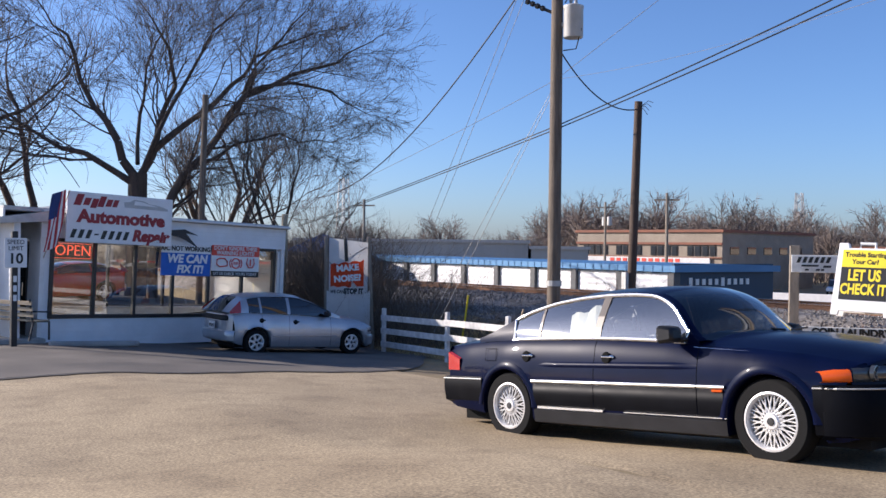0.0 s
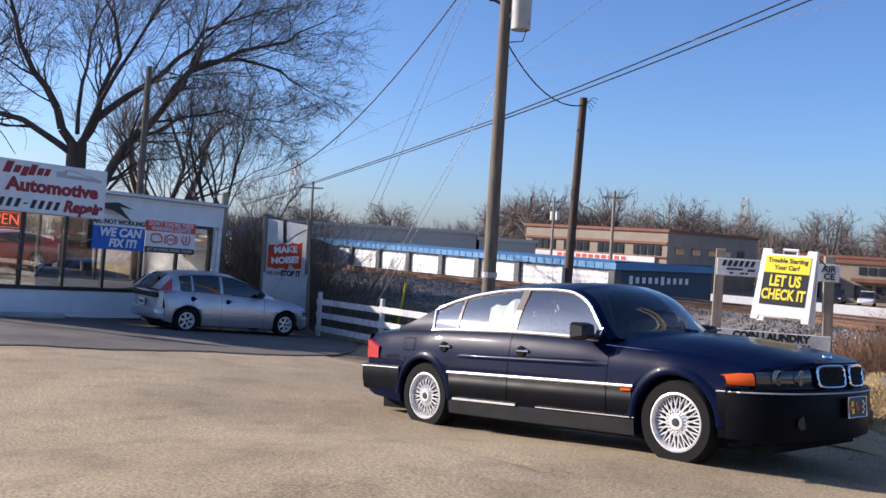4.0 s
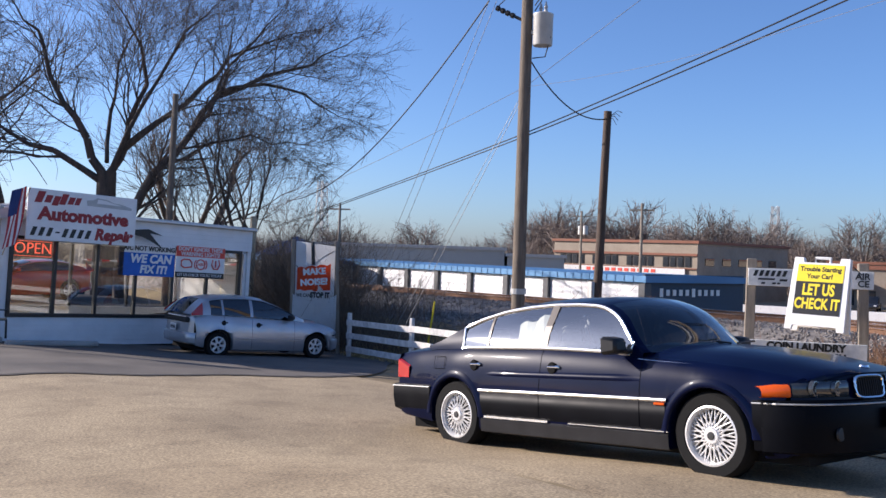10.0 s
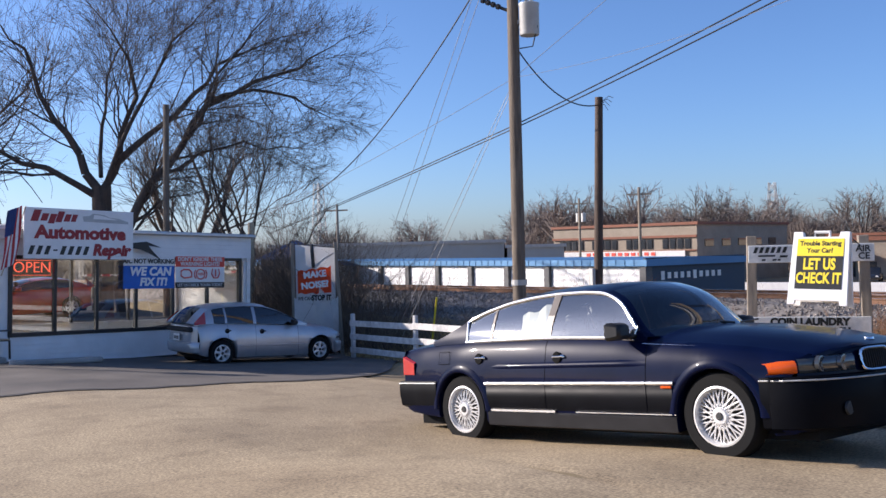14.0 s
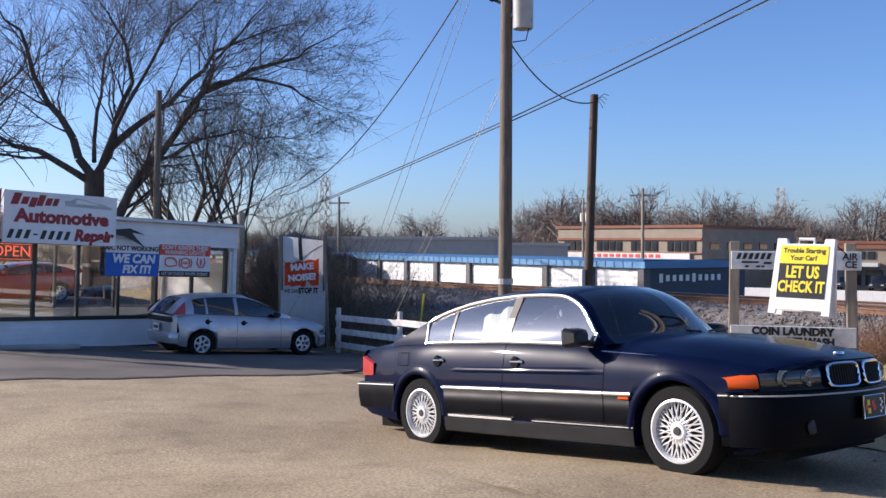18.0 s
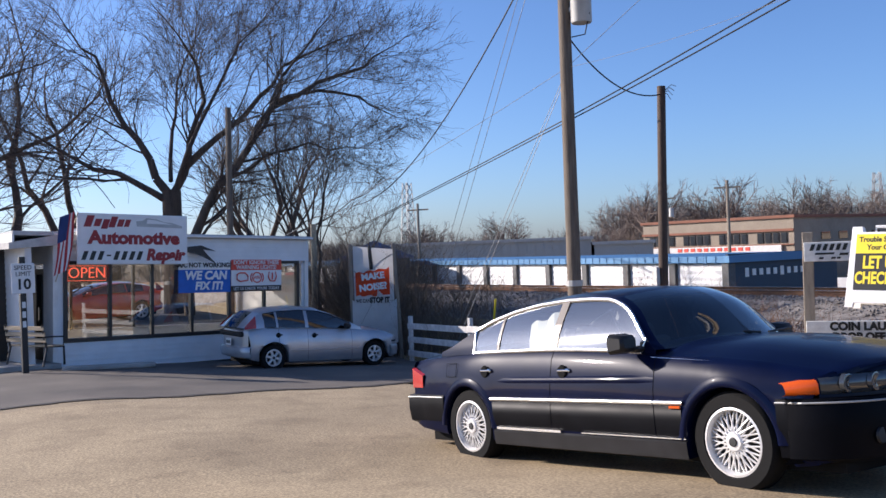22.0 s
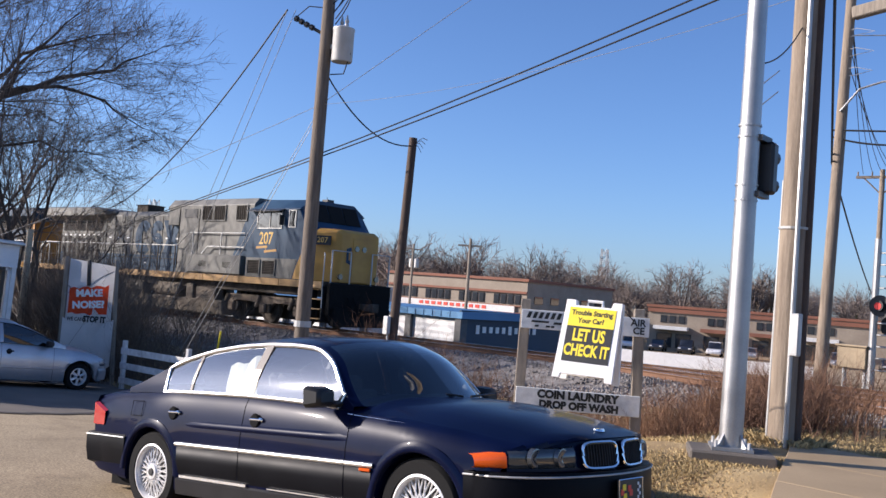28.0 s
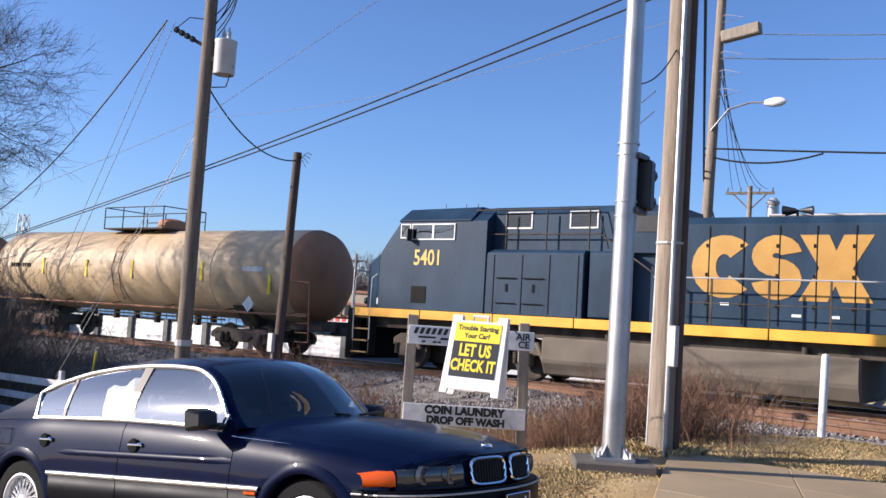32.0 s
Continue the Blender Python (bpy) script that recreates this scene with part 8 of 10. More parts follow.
def far_tree(rng, h):
    """A round-headed bare tree: trunk, limbs and branches as bars, the last twigs as thin slivers."""
    vs, fs = [], []

    def side(d, a):
        ax = Vector((rng.gauss(0, 1), rng.gauss(0, 1), rng.gauss(0, 1)))
        p = (ax - d * ax.dot(d)).normalized()
        return (d * math.cos(a) + p * math.sin(a)).normalized()

    def sliver(a, b, w):
        u = (b - a).cross(Vector((rng.gauss(0, 1), rng.gauss(0, 1), rng.gauss(0, 1)))).normalized() * w
        n = len(vs)
        vs.extend((tuple(a - u), tuple(a + u), tuple(b)))
        fs.append((n, n + 1, n + 2))

    t0, t1 = Vector((0, 0, 0)), Vector((rng.gauss(0, 0.2), rng.gauss(0, 0.2), h * 0.22))
    tube_into(vs, fs, t0, t1, 0.24, 0.19, 5)
    for i in range(6):
        d1 = (Vector((math.cos(i * 1.05), math.sin(i * 1.05), 0)) * rng.uniform(0.25, 0.9) + Vector((0, 0, 1))).normalized()
        a1 = t1
        b1 = a1 + d1 * h * rng.uniform(0.3, 0.42)
        tube_into(vs, fs, a1, b1, 0.13, 0.07, 4)
        for j in range(6):
            a2 = a1.lerp(b1, rng.uniform(0.35, 1.0))
            d2 = side(d1, rng.uniform(0.3, 0.95))
            d2 = (d2 + Vector((0, 0, 0.25))).normalized()
            b2 = a2 + d2 * h * rng.uniform(0.18, 0.3)
            tube_into(vs, fs, a2, b2, 0.06, 0.03, 3)
            for k in range(7):
                a3 = a2.lerp(b2, rng.uniform(0.2, 1.0))
                d3 = side(d2, rng.uniform(0.3, 1.0))
                b3 = a3 + d3 * h * rng.uniform(0.08, 0.16)
                sliver(a3, b3, 0.035)
                for q in range(5):
                    a4 = a3.lerp(b3, rng.uniform(0.2, 1.0))
                    sliver(a4, a4 + side(d3, rng.uniform(0.3, 1.0)) * h * rng.uniform(0.05, 0.1), 0.024)
    return np.array(vs), fs


def build_woods():
    """Far bare woods along the skyline."""
    rng = random.Random(77)
    kinds = []
    for k in range(6):
        kinds.append(far_tree(random.Random(900 + k), 11.0))
    for part_, (h0, h1, d0, d1, n, name) in enumerate(((99, 111, 280, 380, 46, "far_woods"), (98, 105.5, 110, 170, 9, "far_woods"), (111, 118, 170, 240, 30, "far_woods"), (118, 140, 150, 235, 80, "far_woods"), (140, 166, 130, 210, 70, "far_woods"), (166, 215, 90, 160, 30, "far_woods"))):
        V, F, off = [], [], 0
        for i in range(n):
            a, d = radians(rng.uniform(h0, h1)), rng.uniform(d0, d1)
            x, y = math.cos(a) * d, math.sin(a) * d
            v, f = kinds[rng.randrange(6)]
            c, s, k = math.cos(i * 2.1), math.sin(i * 2.1), rng.choice((0.8, 1.0, 1.2, 1.5) if h0 < 140 else (0.55, 0.7, 0.8, 1.0)) * rng.uniform(0.85, 1.15)
            w = v * k
            w = np.stack([w[:, 0] * c - w[:, 1] * s + x, w[:, 0] * s + w[:, 1] * c + y, w[:, 2] + land(x, y) - 0.4], 1)
            V.append(w)
            F += [tuple(q + off for q in fc) for fc in f]
            off += len(w)
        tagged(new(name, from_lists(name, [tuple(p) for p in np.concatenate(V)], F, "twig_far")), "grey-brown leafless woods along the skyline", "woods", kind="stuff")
    # undergrowth haze of stems that closes the skyline
    vs, fs = [], []
    for _ in range(9000):
        a, d = radians(rng.uniform(110.5, 200)), rng.uniform(150, 240)
        x, y = math.cos(a) * d, math.sin(a) * d
        p = Vector((x, y, land(x, y) - 0.3))
        h = rng.uniform(1.0, 4.2)
        q = p + Vector((rng.gauss(0, 0.8), rng.gauss(0, 0.8), h))
        tube_into(vs, fs, p, q, 0.09, 0.03, 3)
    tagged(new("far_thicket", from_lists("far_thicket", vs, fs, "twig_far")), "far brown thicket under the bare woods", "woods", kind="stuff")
    # a few evergreens
    for x, y, h in ((-62, 172, 9), (-70, 176, 8), (-29.5, 120, 10), (-33.5, 150, 9), (-88, 150, 7)):
        vs, fs = [], []
        for _ in range(1500):
            t = rng.random() ** 0.6
            a, r = rng.uniform(0, 6.28), (1 - t) * h * 0.26 * rng.uniform(0.4, 1.0)
            p = Vector((math.cos(a) * r, math.sin(a) * r, t * h + 0.4))
            q = p + Vector((math.cos(a) * 0.5, math.sin(a) * 0.5, -0.12))
            tube_into(vs, fs, p, q, 0.13, 0.02, 3)
        t = thing("conifer", "dark green conifer among the bare trees", "tree", pose(x, y, land(x, y)), "conifers")
        bm = B()
        tube(bm, (0, 0, -0.3), (0, 0, h), 0.2, 0.03, 6)
        part("trunk", bm, "bark", t)
        shared("crown", from_lists("crown", vs, fs, "evergreen"), t)


# ---- buildings beyond the tracks ----
def windows_row(root, x0, x1, n, z0, z1, y, w, mt="carglass_dark"):
    for k in range(n):
        x = x0 + (x1 - x0) * (k + 0.5) / n
        bm = B()
        box(bm, (x, y, (z0 + z1) / 2), (w, 0.12, z1 - z0))
        f = part("window", bm, "trim_dark", root)
        bm = B()
        box(bm, (x, y - 0.07, (z0 + z1) / 2), (w - 0.16, 0.03, z1 - z0 - 0.16))
        part("pane", bm, "clearlens", f)


def build_storage():
    y0, x0, x1 = 30.0, -82.0, -28.2
    s = thing("storage_building", "long low storage building with blue metal roof and white doors", "building", pose(0, 0, -2.0))
    bm = B()
    box(bm, ((x0 + x1) / 2, y0 + 3.4, 1.3), (x1 - x0 - 0.1, 6.2, 2.7))
    part("wall", bm, "metal_wall", s)
    bm = B()
    prism(bm, [(y0 - 0.12, 2.74), (y0 - 0.12, 3.02), (y0 + 3.3, 3.1), (y0 + 7.0, 3.02), (y0 + 7.0, 2.74)], "x", x0 - 0.3, x1 + 0.3)
    part("roof", bm, "blue_roof", s, "weathered blue metal roof")
    for k in range(100):
        x = x0 + 0.55 * k
        if x > x1:
            break
        bm = B()
        box(bm, (x, y0 - 0.13, 2.87), (0.05, 0.03, 0.3))
        part("fascia_rib", bm, "blue_roof", s)
    n = 17
    st = (x1 - x0) / n
    for k in range(n + 1):
        bm = B()
        box(bm, (x0 + k * st, y0 + 0.15, 1.1), (0.36, 0.4, 3.2))
        part("pier", bm, "pier_dark", s)
    for k in range(n):
        bm = B()
        xa, xb = x0 + (k + 0.5) * st - st / 2 + 0.2, x0 + (k + 0.5) * st + st / 2 - 0.2
        prism(bm, [(y0 + 0.14, -0.4)] + [(y0 + 0.1 + 0.015 * (j % 2), -0.4 + 0.14 * j) for j in range(23)] + [(y0 + 0.14, 2.72)], "x", xa, xb)
        part("roll_door", bm, "door_white", s, "white ribbed roll-up door")
    bm = B()
    box(bm, (x1 + 0.02, y0 + 3.4, 1.55), (0.12, 6.7, 3.1))
    e = part("end_wall", bm, "navy_wall", s, "dark navy end wall with pale shapes")
    for k, (yy, w) in enumerate([(1.1 + 0.42 * i, 0.28) for i in range(10)]):
        bm = B()
        box(bm, (x1 + 0.1, y0 + yy, 2.3), (0.03, w * 0.75, 0.38 if k in (0, 5) else 0.27))
        part("sign_bar", bm, "sign_white" if k < 10 else "blue_roof", e)
    bm = B()
    box(bm, (x1 + 0.1, y0 + 3.4, 0.9), (0.03, 6.6, 0.1))
    part("wall_stripe", bm, "steel_dull", e)


def block_building(name, label, a, b, depth, z0, z1, wall, roof, fl=None):
    """A block whose front runs from a to b (facing the tracks)."""
    a, b = Vector((*a, 0)), Vector((*b, 0))
    d = b - a
    L = d.length
    t = thing(name, label, "building", pose(a.x, a.y, z0, 0, 0, math.degrees(math.atan2(d.y, d.x))))
    H = z1 - z0
    bm = B()
    box(bm, (L / 2, depth / 2, H / 2 - 0.5), (L, depth, H + 1))
    part("wall", bm, wall, t)
    bm = B()
    box(bm, (L / 2, depth / 2, H + 0.05), (L + 0.5, depth + 0.5, 0.35))
    part("roof", bm, roof, t)
    return t, L, H


def build_buildings():
    build_storage()
    t, L, H = block_building("warehouse", "long pale grey metal warehouse with few openings", (-102.0, 46.0), (-85.6, 67.9), 18, -3.3, 2.35, "metal_wall", "roof_grey")
    for k in range(28):
        bm = B()
        box(bm, (L * (k + 0.5) / 28, -0.03, H / 2), (0.07, 0.06, H))
        part("wall_rib", bm, "metal_wall", t)
    for x in (7, 15):
        bm = B()
        box(bm, (L - x, -0.06, 3.9), (1.2, 0.1, 0.6))
        part("vent", bm, "steel_dull", t)
    bm = B()
    box(bm, (L - 2, -0.06, 1.2), (1.1, 0.1, 2.2))
    part("door", bm, "trim_dark", t)
    t, L, H = block_building("brick_annex", "low grey block annex beside the warehouse", (-85.4, 68.2), (-81.5, 73.5), 12, -3.3, 1.7, "metal_wall", "roof_grey")
    # two-storey drive-through store
    t, L, H = block_building("store_building", "two-storey tan store with brown fascia and red shop signs", (-99.6, 87.9), (-77.9, 92.3), 26, -3.4, 4.05, "brick_tan", "roof_brown")
    for z, h, mt in ((H - 1.55, 0.3, "roof_brown"), (H - 4.3, 0.35, "roof_brown"), (H - 3.3, 0.12, "roof_brown")):
        bm = B()
        box(bm, (L / 2, -0.12, z), (L + 0.1, 0.25, h))
        part("band", bm, mt, t)
    for g in range(4):
        windows_row(t, 1.0 + g * 5.4, 5.2 + g * 5.4, 4, H - 3.1, H - 1.85, -0.04, 0.8)
    bm = B()
    box(bm, (L / 2, -0.2, H - 3.75), (L * 0.86, 0.2, 0.8))
    part("sign_board", bm, "sign_dirty", t)
    for k in range(11):
        bm = B()
        box(bm, (L * 0.5 + 1.0 * (k - 5), -0.32, H - 3.72), (0.62, 0.06, 0.42))
        part("sign_bar", bm, "banner_red", t)
    bm = B()
    box(bm, (L / 2, -1.0, H - 4.7), (L * 0.9, 2.0, 0.25))
    part("awning", bm, "roof_brown", t, "brown canopy over the shop fronts")
    windows_row(t, 0.8, L - 0.8, 7, 0.3, 2.4, -0.04, 2.2)
    for k in range(5):
        bm = B()
        box(bm, (L + 0.05, 3 + 4.5 * k, H - 2.4), (0.12, 2.2, 0.9))
        part("side_window", bm, "clearlens", t)
    # long strip of shops
    t, L, H = block_building("strip_mall", "long two-storey tan strip of shops with brown roof edge", (-71.5, 110.0), (-44.0, 121.75), 16, -3.5, 2.15, "brick_tan", "roof_brown")
    bm = B()
    box(bm, (L / 2, -0.12, H - 0.5), (L + 0.1, 0.25, 0.5))
    part("fascia", bm, "roof_brown", t)
    for g in range(4):
        windows_row(t, 1.5 + g * 6.1, 5.0 + g * 6.1, 3, H - 2.1, H - 1.1, -0.04, 0.85)
        bm = B()
        box(bm, (3.2 + g * 6.1, -0.9, H - 2.75), (4.4, 1.8, 0.45))
        part("awning", bm, "sign_dirty" if g % 3 == 0 else "roof_brown", t)
        windows_row(t, 1.0 + g * 6.1, 6.0 + g * 6.1, 2, 0.3, 2.2, -0.04, 2.0)
    # blue-roofed house by the tracks
    h = thing("blue_roof_house", "small house with a dull blue roof behind the brush", "house", pose(-53.5, 25.8, -1.2, 0, 0, 65))
    bm = B()
    box(bm, (0, 2.5, 0.9), (4.4, 5, 3.2))
    part("wall", bm, "navy_wall", h)
    bm = B()
    q = [bm.verts.new(c) for c in ((-2.6, -0.5, 2.5), (2.6, -0.5, 2.5), (2.6, 5.5, 2.5), (-2.6, 5.5, 2.5), (0, 1.4, 3.7), (0, 3.6, 3.7))]
    for f_ in ((3, 2, 1, 0), (0, 1, 4), (1, 2, 5, 4), (2, 3, 5), (3, 0, 4, 5)):
        bm.faces.new([q[i] for i in f_])
    part("roof", bm, "house_roof", h, "dull blue hipped roof")
    # low pale wall and snow-white barrier before the shops
    bm = B()
    box(bm, (0, 0, 0.5), (26, 0.25, 1.1))
    single("low_wall", bm, "sign_white", "low white barrier wall beyond the tracks", "wall", pose(-44.0, 68.0, land(-44, 68), 0, 0, 22))
    bm = B()
    sheet(bm, [[(x, y, land(x, y) + 0.05) for x in [-95 + 5 * i for i in range(16)]] for y in (72, 80, 90, 100, 112, 122)])
    single("store_parking", bm, "walkway", "pale concrete parking area before the shops", "parking lot", kind="structure")


def small_car(name, label, m, paint, tall=False):
    """A parked car far off: body, cabin glass, wheels."""
    t = thing(name, label, "car", m, "distant cars")
    bm = B()
    prism(bm, [(-2.2, 0.35), (2.2, 0.35), (2.25, 0.65), (2.0, 0.85), (1.0, 0.95), (-1.9, 0.98), (-2.25, 0.85)], "y", -0.88, 0.88)
    part("body", bm, paint, t, bevel=0.06, smooth=True)
    bm = B()
    k = 1.75 if tall else 1.45
    prism(bm, [(-1.7, 0.95), (0.95, 0.92), (0.35, k - 0.05), (-0.2, k), (-1.2, k - 0.03)], "y", -0.74, 0.74)
    part("cabin", bm, "dark_car", t, bevel=0.05, smooth=True)
    bm = B()
    prism(bm, [(0.35, k - 0.04), (-0.2, k + 0.01), (-1.2, k - 0.02), (-1.2, k + 0.02), (0.3, k + 0.02)], "y", -0.72, 0.72)
    part("roof", bm, paint, t)
    for x in (-1.4, 1.4):
        for y in (-0.8, 0.8):
            bm = B()
            tube(bm, (x, y - 0.1, 0.33), (x, y + 0.1, 0.33), 0.33, None, 14)
            part("wheel", bm, "tyre", t)
    for y in (-0.6, 0.6):
        bm = B()
        box(bm, (2.2, y, 0.72), (0.1, 0.3, 0.12))
        part("headlamp", bm, "sign_white", t)
    return t


def build_far_cars():
    spots = [(-70, 104, "white_car", True), (-66.5, 105, "dark_car", False), (-63, 106, "dark_car", True), (-60, 107.6, "white_car", True), (-56, 109, "silver_paint", False), (-52, 111, "dark_car", False), (-47, 113, "silver_paint", True), (-42, 115, "dark_car", False), (-37, 117, "red_paint", False), (-86, 86, "dark_car", False), (-82, 87, "silver_paint", False)]
    for x, y, p, tall in spots:
        small_car("parked_car", {"white_car": "white pickup-like car parked before distant shops", "dark_car": "dark car parked before distant shops", "silver_paint": "silver car parked before distant shops", "red_paint": "red car parked before distant shops"}[p], pose(x, y, land(x, y) + 0.05, 0, 0, -65), p, tall)
    d = ROAD_D
    ang = math.degrees(math.atan2(-d.y, -d.x))
    side = Vector((d.y, -d.x, 0))
    for x, y, p, lb in ((-12.0, 43.6, "dark_car", "dark car waiting at the lowered gate"), (-20.5, 64.0, "silver_paint", "grey car waiting in line on the street"), (-23.0, 85.0, "dark_car", "dark car far down the street"), (-31.5, 106.0, "dark_car", "dark car far down the street")):
        z = max(land(x, y), -1.9 + 2.2 * sstep(60, 22, y)) + 0.04
        small_car("waiting_car", lb, pose(x, y, z, 0, 0, ang), p)


build_trees()
build_brush()
build_woods()
build_buildings()
build_far_cars()

# ---- the train ----
TRAIN_M = Matrix.Translation((-9.0, 23.1, 0.31)) @ Matrix.Rotation(radians(3.43), 4, "Z") @ Matrix.Rotation(-0.0065, 4, "Y")
TRAIN_V = 12.55


def loft(bm, sections):
    """A closed skin over rings of points, capped at both ends."""
    rings = [[bm.verts.new(p) for p in s] for s in sections]
    n = len(rings[0])
    for a, b in zip(rings, rings[1:]):
        for k in range(n):
            bm.faces.new((a[k], a[(k + 1) % n], b[(k + 1) % n], b[k]))
    bm.faces.new(rings[0][::-1])
    bm.faces.new(rings[-1])


def hull(bm, cuts):
    """Body sections (d behind the nose, half width, floor, shoulder, top, top half width)."""
    loft(bm, [[(-d, -w, z0), (-d, -w, zs), (-d, -wt, zt), (-d, wt, zt), (-d, w, zs), (-d, w, z0)] for d, w, z0, zs, zt, wt in cuts])


def side_panel(name, d0, d1, z0, z1, y, mt, parent, thick=0.02, label="", slant=0.0, bevel=0.0):
    """A panel on each flank, its own mesh on both sides."""
    for sg in (-1, 1):
        bm = B()
        prism(bm, [(-d0, z0), (-d1, z0), (-d1 - slant, z1), (-d0 - slant, z1)], "y", sg * y - thick / 2, sg * y + thick / 2)
        part(name, bm, mt, parent, label, bevel)


def louvre(name, d0, d1, z0, z1, y, parent, frame_mt, n=9, upright=False):
    """A framed grille with slats on each flank."""
    for sg in (-1, 1):
        bm = B()
        box(bm, (-(d0 + d1) / 2, sg * y, (z0 + z1) / 2), (d1 - d0, 0.03, z1 - z0))
        g = part(name, bm, "grille", parent, "dark louvred grille")
        bm = B()
        for k in range(n):
            z = z0 + (z1 - z0) * (k + 0.5) / n
            if upright:
                box(bm, (-(d0 + (d1 - d0) * (k + 0.5) / n), sg * (y + 0.022), (z0 + z1) / 2), (0.02, 0.014, z1 - z0))
                continue
            box(bm, (-(d0 + d1) / 2, sg * (y + 0.022), z), (d1 - d0 - 0.04, 0.012, (z1 - z0) / n * 0.35))
        part("slats", bm, "grime", g)
        bm = B()
        for (a, b, c, e) in ((d0 - 0.04, d1 + 0.04, z1, z1 + 0.04), (d0 - 0.04, d1 + 0.04, z0 - 0.04, z0), (d0 - 0.04, d0, z0, z1), (d1, d1 + 0.04, z0, z1)):
            box(bm, (-(a + b) / 2, sg * (y + 0.012), (c + e) / 2), (b - a, 0.05, e - c))
        part("grille_frame", bm, frame_mt, g)


WHEELSETS = []


def wheelset_mesh(r):
    bm = B()
    for sg in (-1, 1):
        lathe(bm, [(0.001, sg * 0.70), (r + 0.03, sg * 0.70), (r + 0.03, sg * 0.725), (r, sg * 0.74), (r - 0.01, sg * 0.83), (r - 0.07, sg * 0.83), (r - 0.1, sg * 0.79), (0.17, sg * 0.79), (0.15, sg * 0.86), (0.001, sg * 0.86)], 20, "y")
        for k in range(3):
            a = k * 2.094
            box(bm, (0.1 * math.cos(a), sg * 0.865, 0.1 * math.sin(a)), (0.04, 0.03, 0.04))
    tube(bm, (0, -0.72, 0), (0, 0.72, 0), 0.09, seg=10)
    return done(bm, "wheelset", "grime", smooth=True)


def bogie(root, d, axles, r, side_z, name="bogie"):
    """A truck: two side frames with pockets, springs and axle boxes; wheelsets turn in it."""
    bm = B()
    half = (axles[-1] - axles[0]) / 2 + 0.5
    for sg in (-1, 1):
        poly = [(-half, side_z - 0.02), (-half + 0.25, side_z + 0.13), (half - 0.25, side_z + 0.13), (half, side_z - 0.02), (half, side_z - 0.2), (half - 0.35, side_z - 0.22), (half - 0.7, side_z - 0.1), (0.5, side_z - 0.12), (0.3, side_z - 0.3), (-0.3, side_z - 0.3), (-0.5, side_z - 0.12), (-half + 0.7, side_z - 0.1), (-half + 0.35, side_z - 0.22), (-half, side_z - 0.2)]
        prism(bm, [(-d + a, b) for a, b in poly], "y", sg * 1.02 - 0.07, sg * 1.02 + 0.07)
    box(bm, (-d, 0, side_z), (0.5, 1.9, 0.25))
    b = part("bogie_frame", bm, "bogie_dust", root, "cast steel bogie frame thick with grime", 0.02)
    box_mesh = B()
    box(box_mesh, (0, 0, 0), (0.34, 0.26, 0.34))
    box_mesh = done(box_mesh, "axle_box", "bogie_dust", 0.04)
    spring = B()
    for k in range(5):
        lathe(spring, [(0.06, k * 0.06), (0.09, k * 0.06 + 0.03), (0.06, k * 0.06 + 0.06)], 8, "z")
    spring = done(spring, "spring", "grime", smooth="all")
    me = wheelset_mesh(r)
    for a in axles:
        w = shared("wheelset", me, b, pose(-d + a, 0, r))
        WHEELSETS.append((w, Vector((-d + a, 0, r)), r))
        for sg in (-1, 1):
            shared("axle_box", box_mesh, b, pose(-d + a, sg * 1.1, r))
            shared("spring", spring, b, pose(-d + a + 0.32, sg * 1.1, r - 0.12))
            if len(axles) == 3:
                bm = B()
                tube(bm, (-d + a - 0.5, sg * 1.12, side_z - 0.28), (-d + a - 0.3, sg * 1.12, side_z + 0.12), 0.07, seg=8)
                part("brake_cylinder", bm, "tank_grime", b, smooth=True)
    return b


def stairs(root, d, sg, inward, mt):
    for k in range(4):
        bm = B()
        z = 0.38 + 0.33 * k
        box(bm, (-d, sg * (1.46 - 0.05 * k), z), (0.55, 0.26, 0.04))
        part("step", bm, "sill_grimy", root, "worn steel entrance step", 0.006)
    bm = B()
    for e in (-0.29, 0.29):
        prism(bm, [(-d + e - 0.015, 0.3), (-d + e + 0.015, 0.3), (-d + e + 0.015, 1.5), (-d + e - 0.015, 1.5)], "y", sg * 1.2 - 0.02, sg * 1.5)
    part("step_side", bm, mt, root)
    bm = B()
    for e in (-0.3, 0.3):
        path_tube(bm, [(-d + e, sg * 1.5, 0.75), (-d + e, sg * 1.52, 1.6), (-d + e, sg * 1.5, 2.5), (-d + e + inward * 0.12, sg * 1.42, 2.62)], 0.018, 6)
    part("grab_rail", bm, "steel_dull", root)


def handrail(root, sg, pts, posts, mt="grime"):
    bm = B()
    path_tube(bm, [(-d, sg * 1.5, z) for d, z in pts], 0.02, 6)
    part("handrail", bm, "steel_dull", root)
    bm = B()
    low = [(-d, sg * 1.5, 2.16) for d, z in pts if z < 2.8]
    if len(low) > 1:
        path_tube(bm, [low[0], low[-1]], 0.014, 6)
        part("middle_rail", bm, mt, root)
    for d, z in posts:
        bm = B()
        box(bm, (-d, sg * 1.5, (1.4 + z) / 2), (0.045, 0.03, z - 1.4))
        part("stanchion", bm, mt, root)


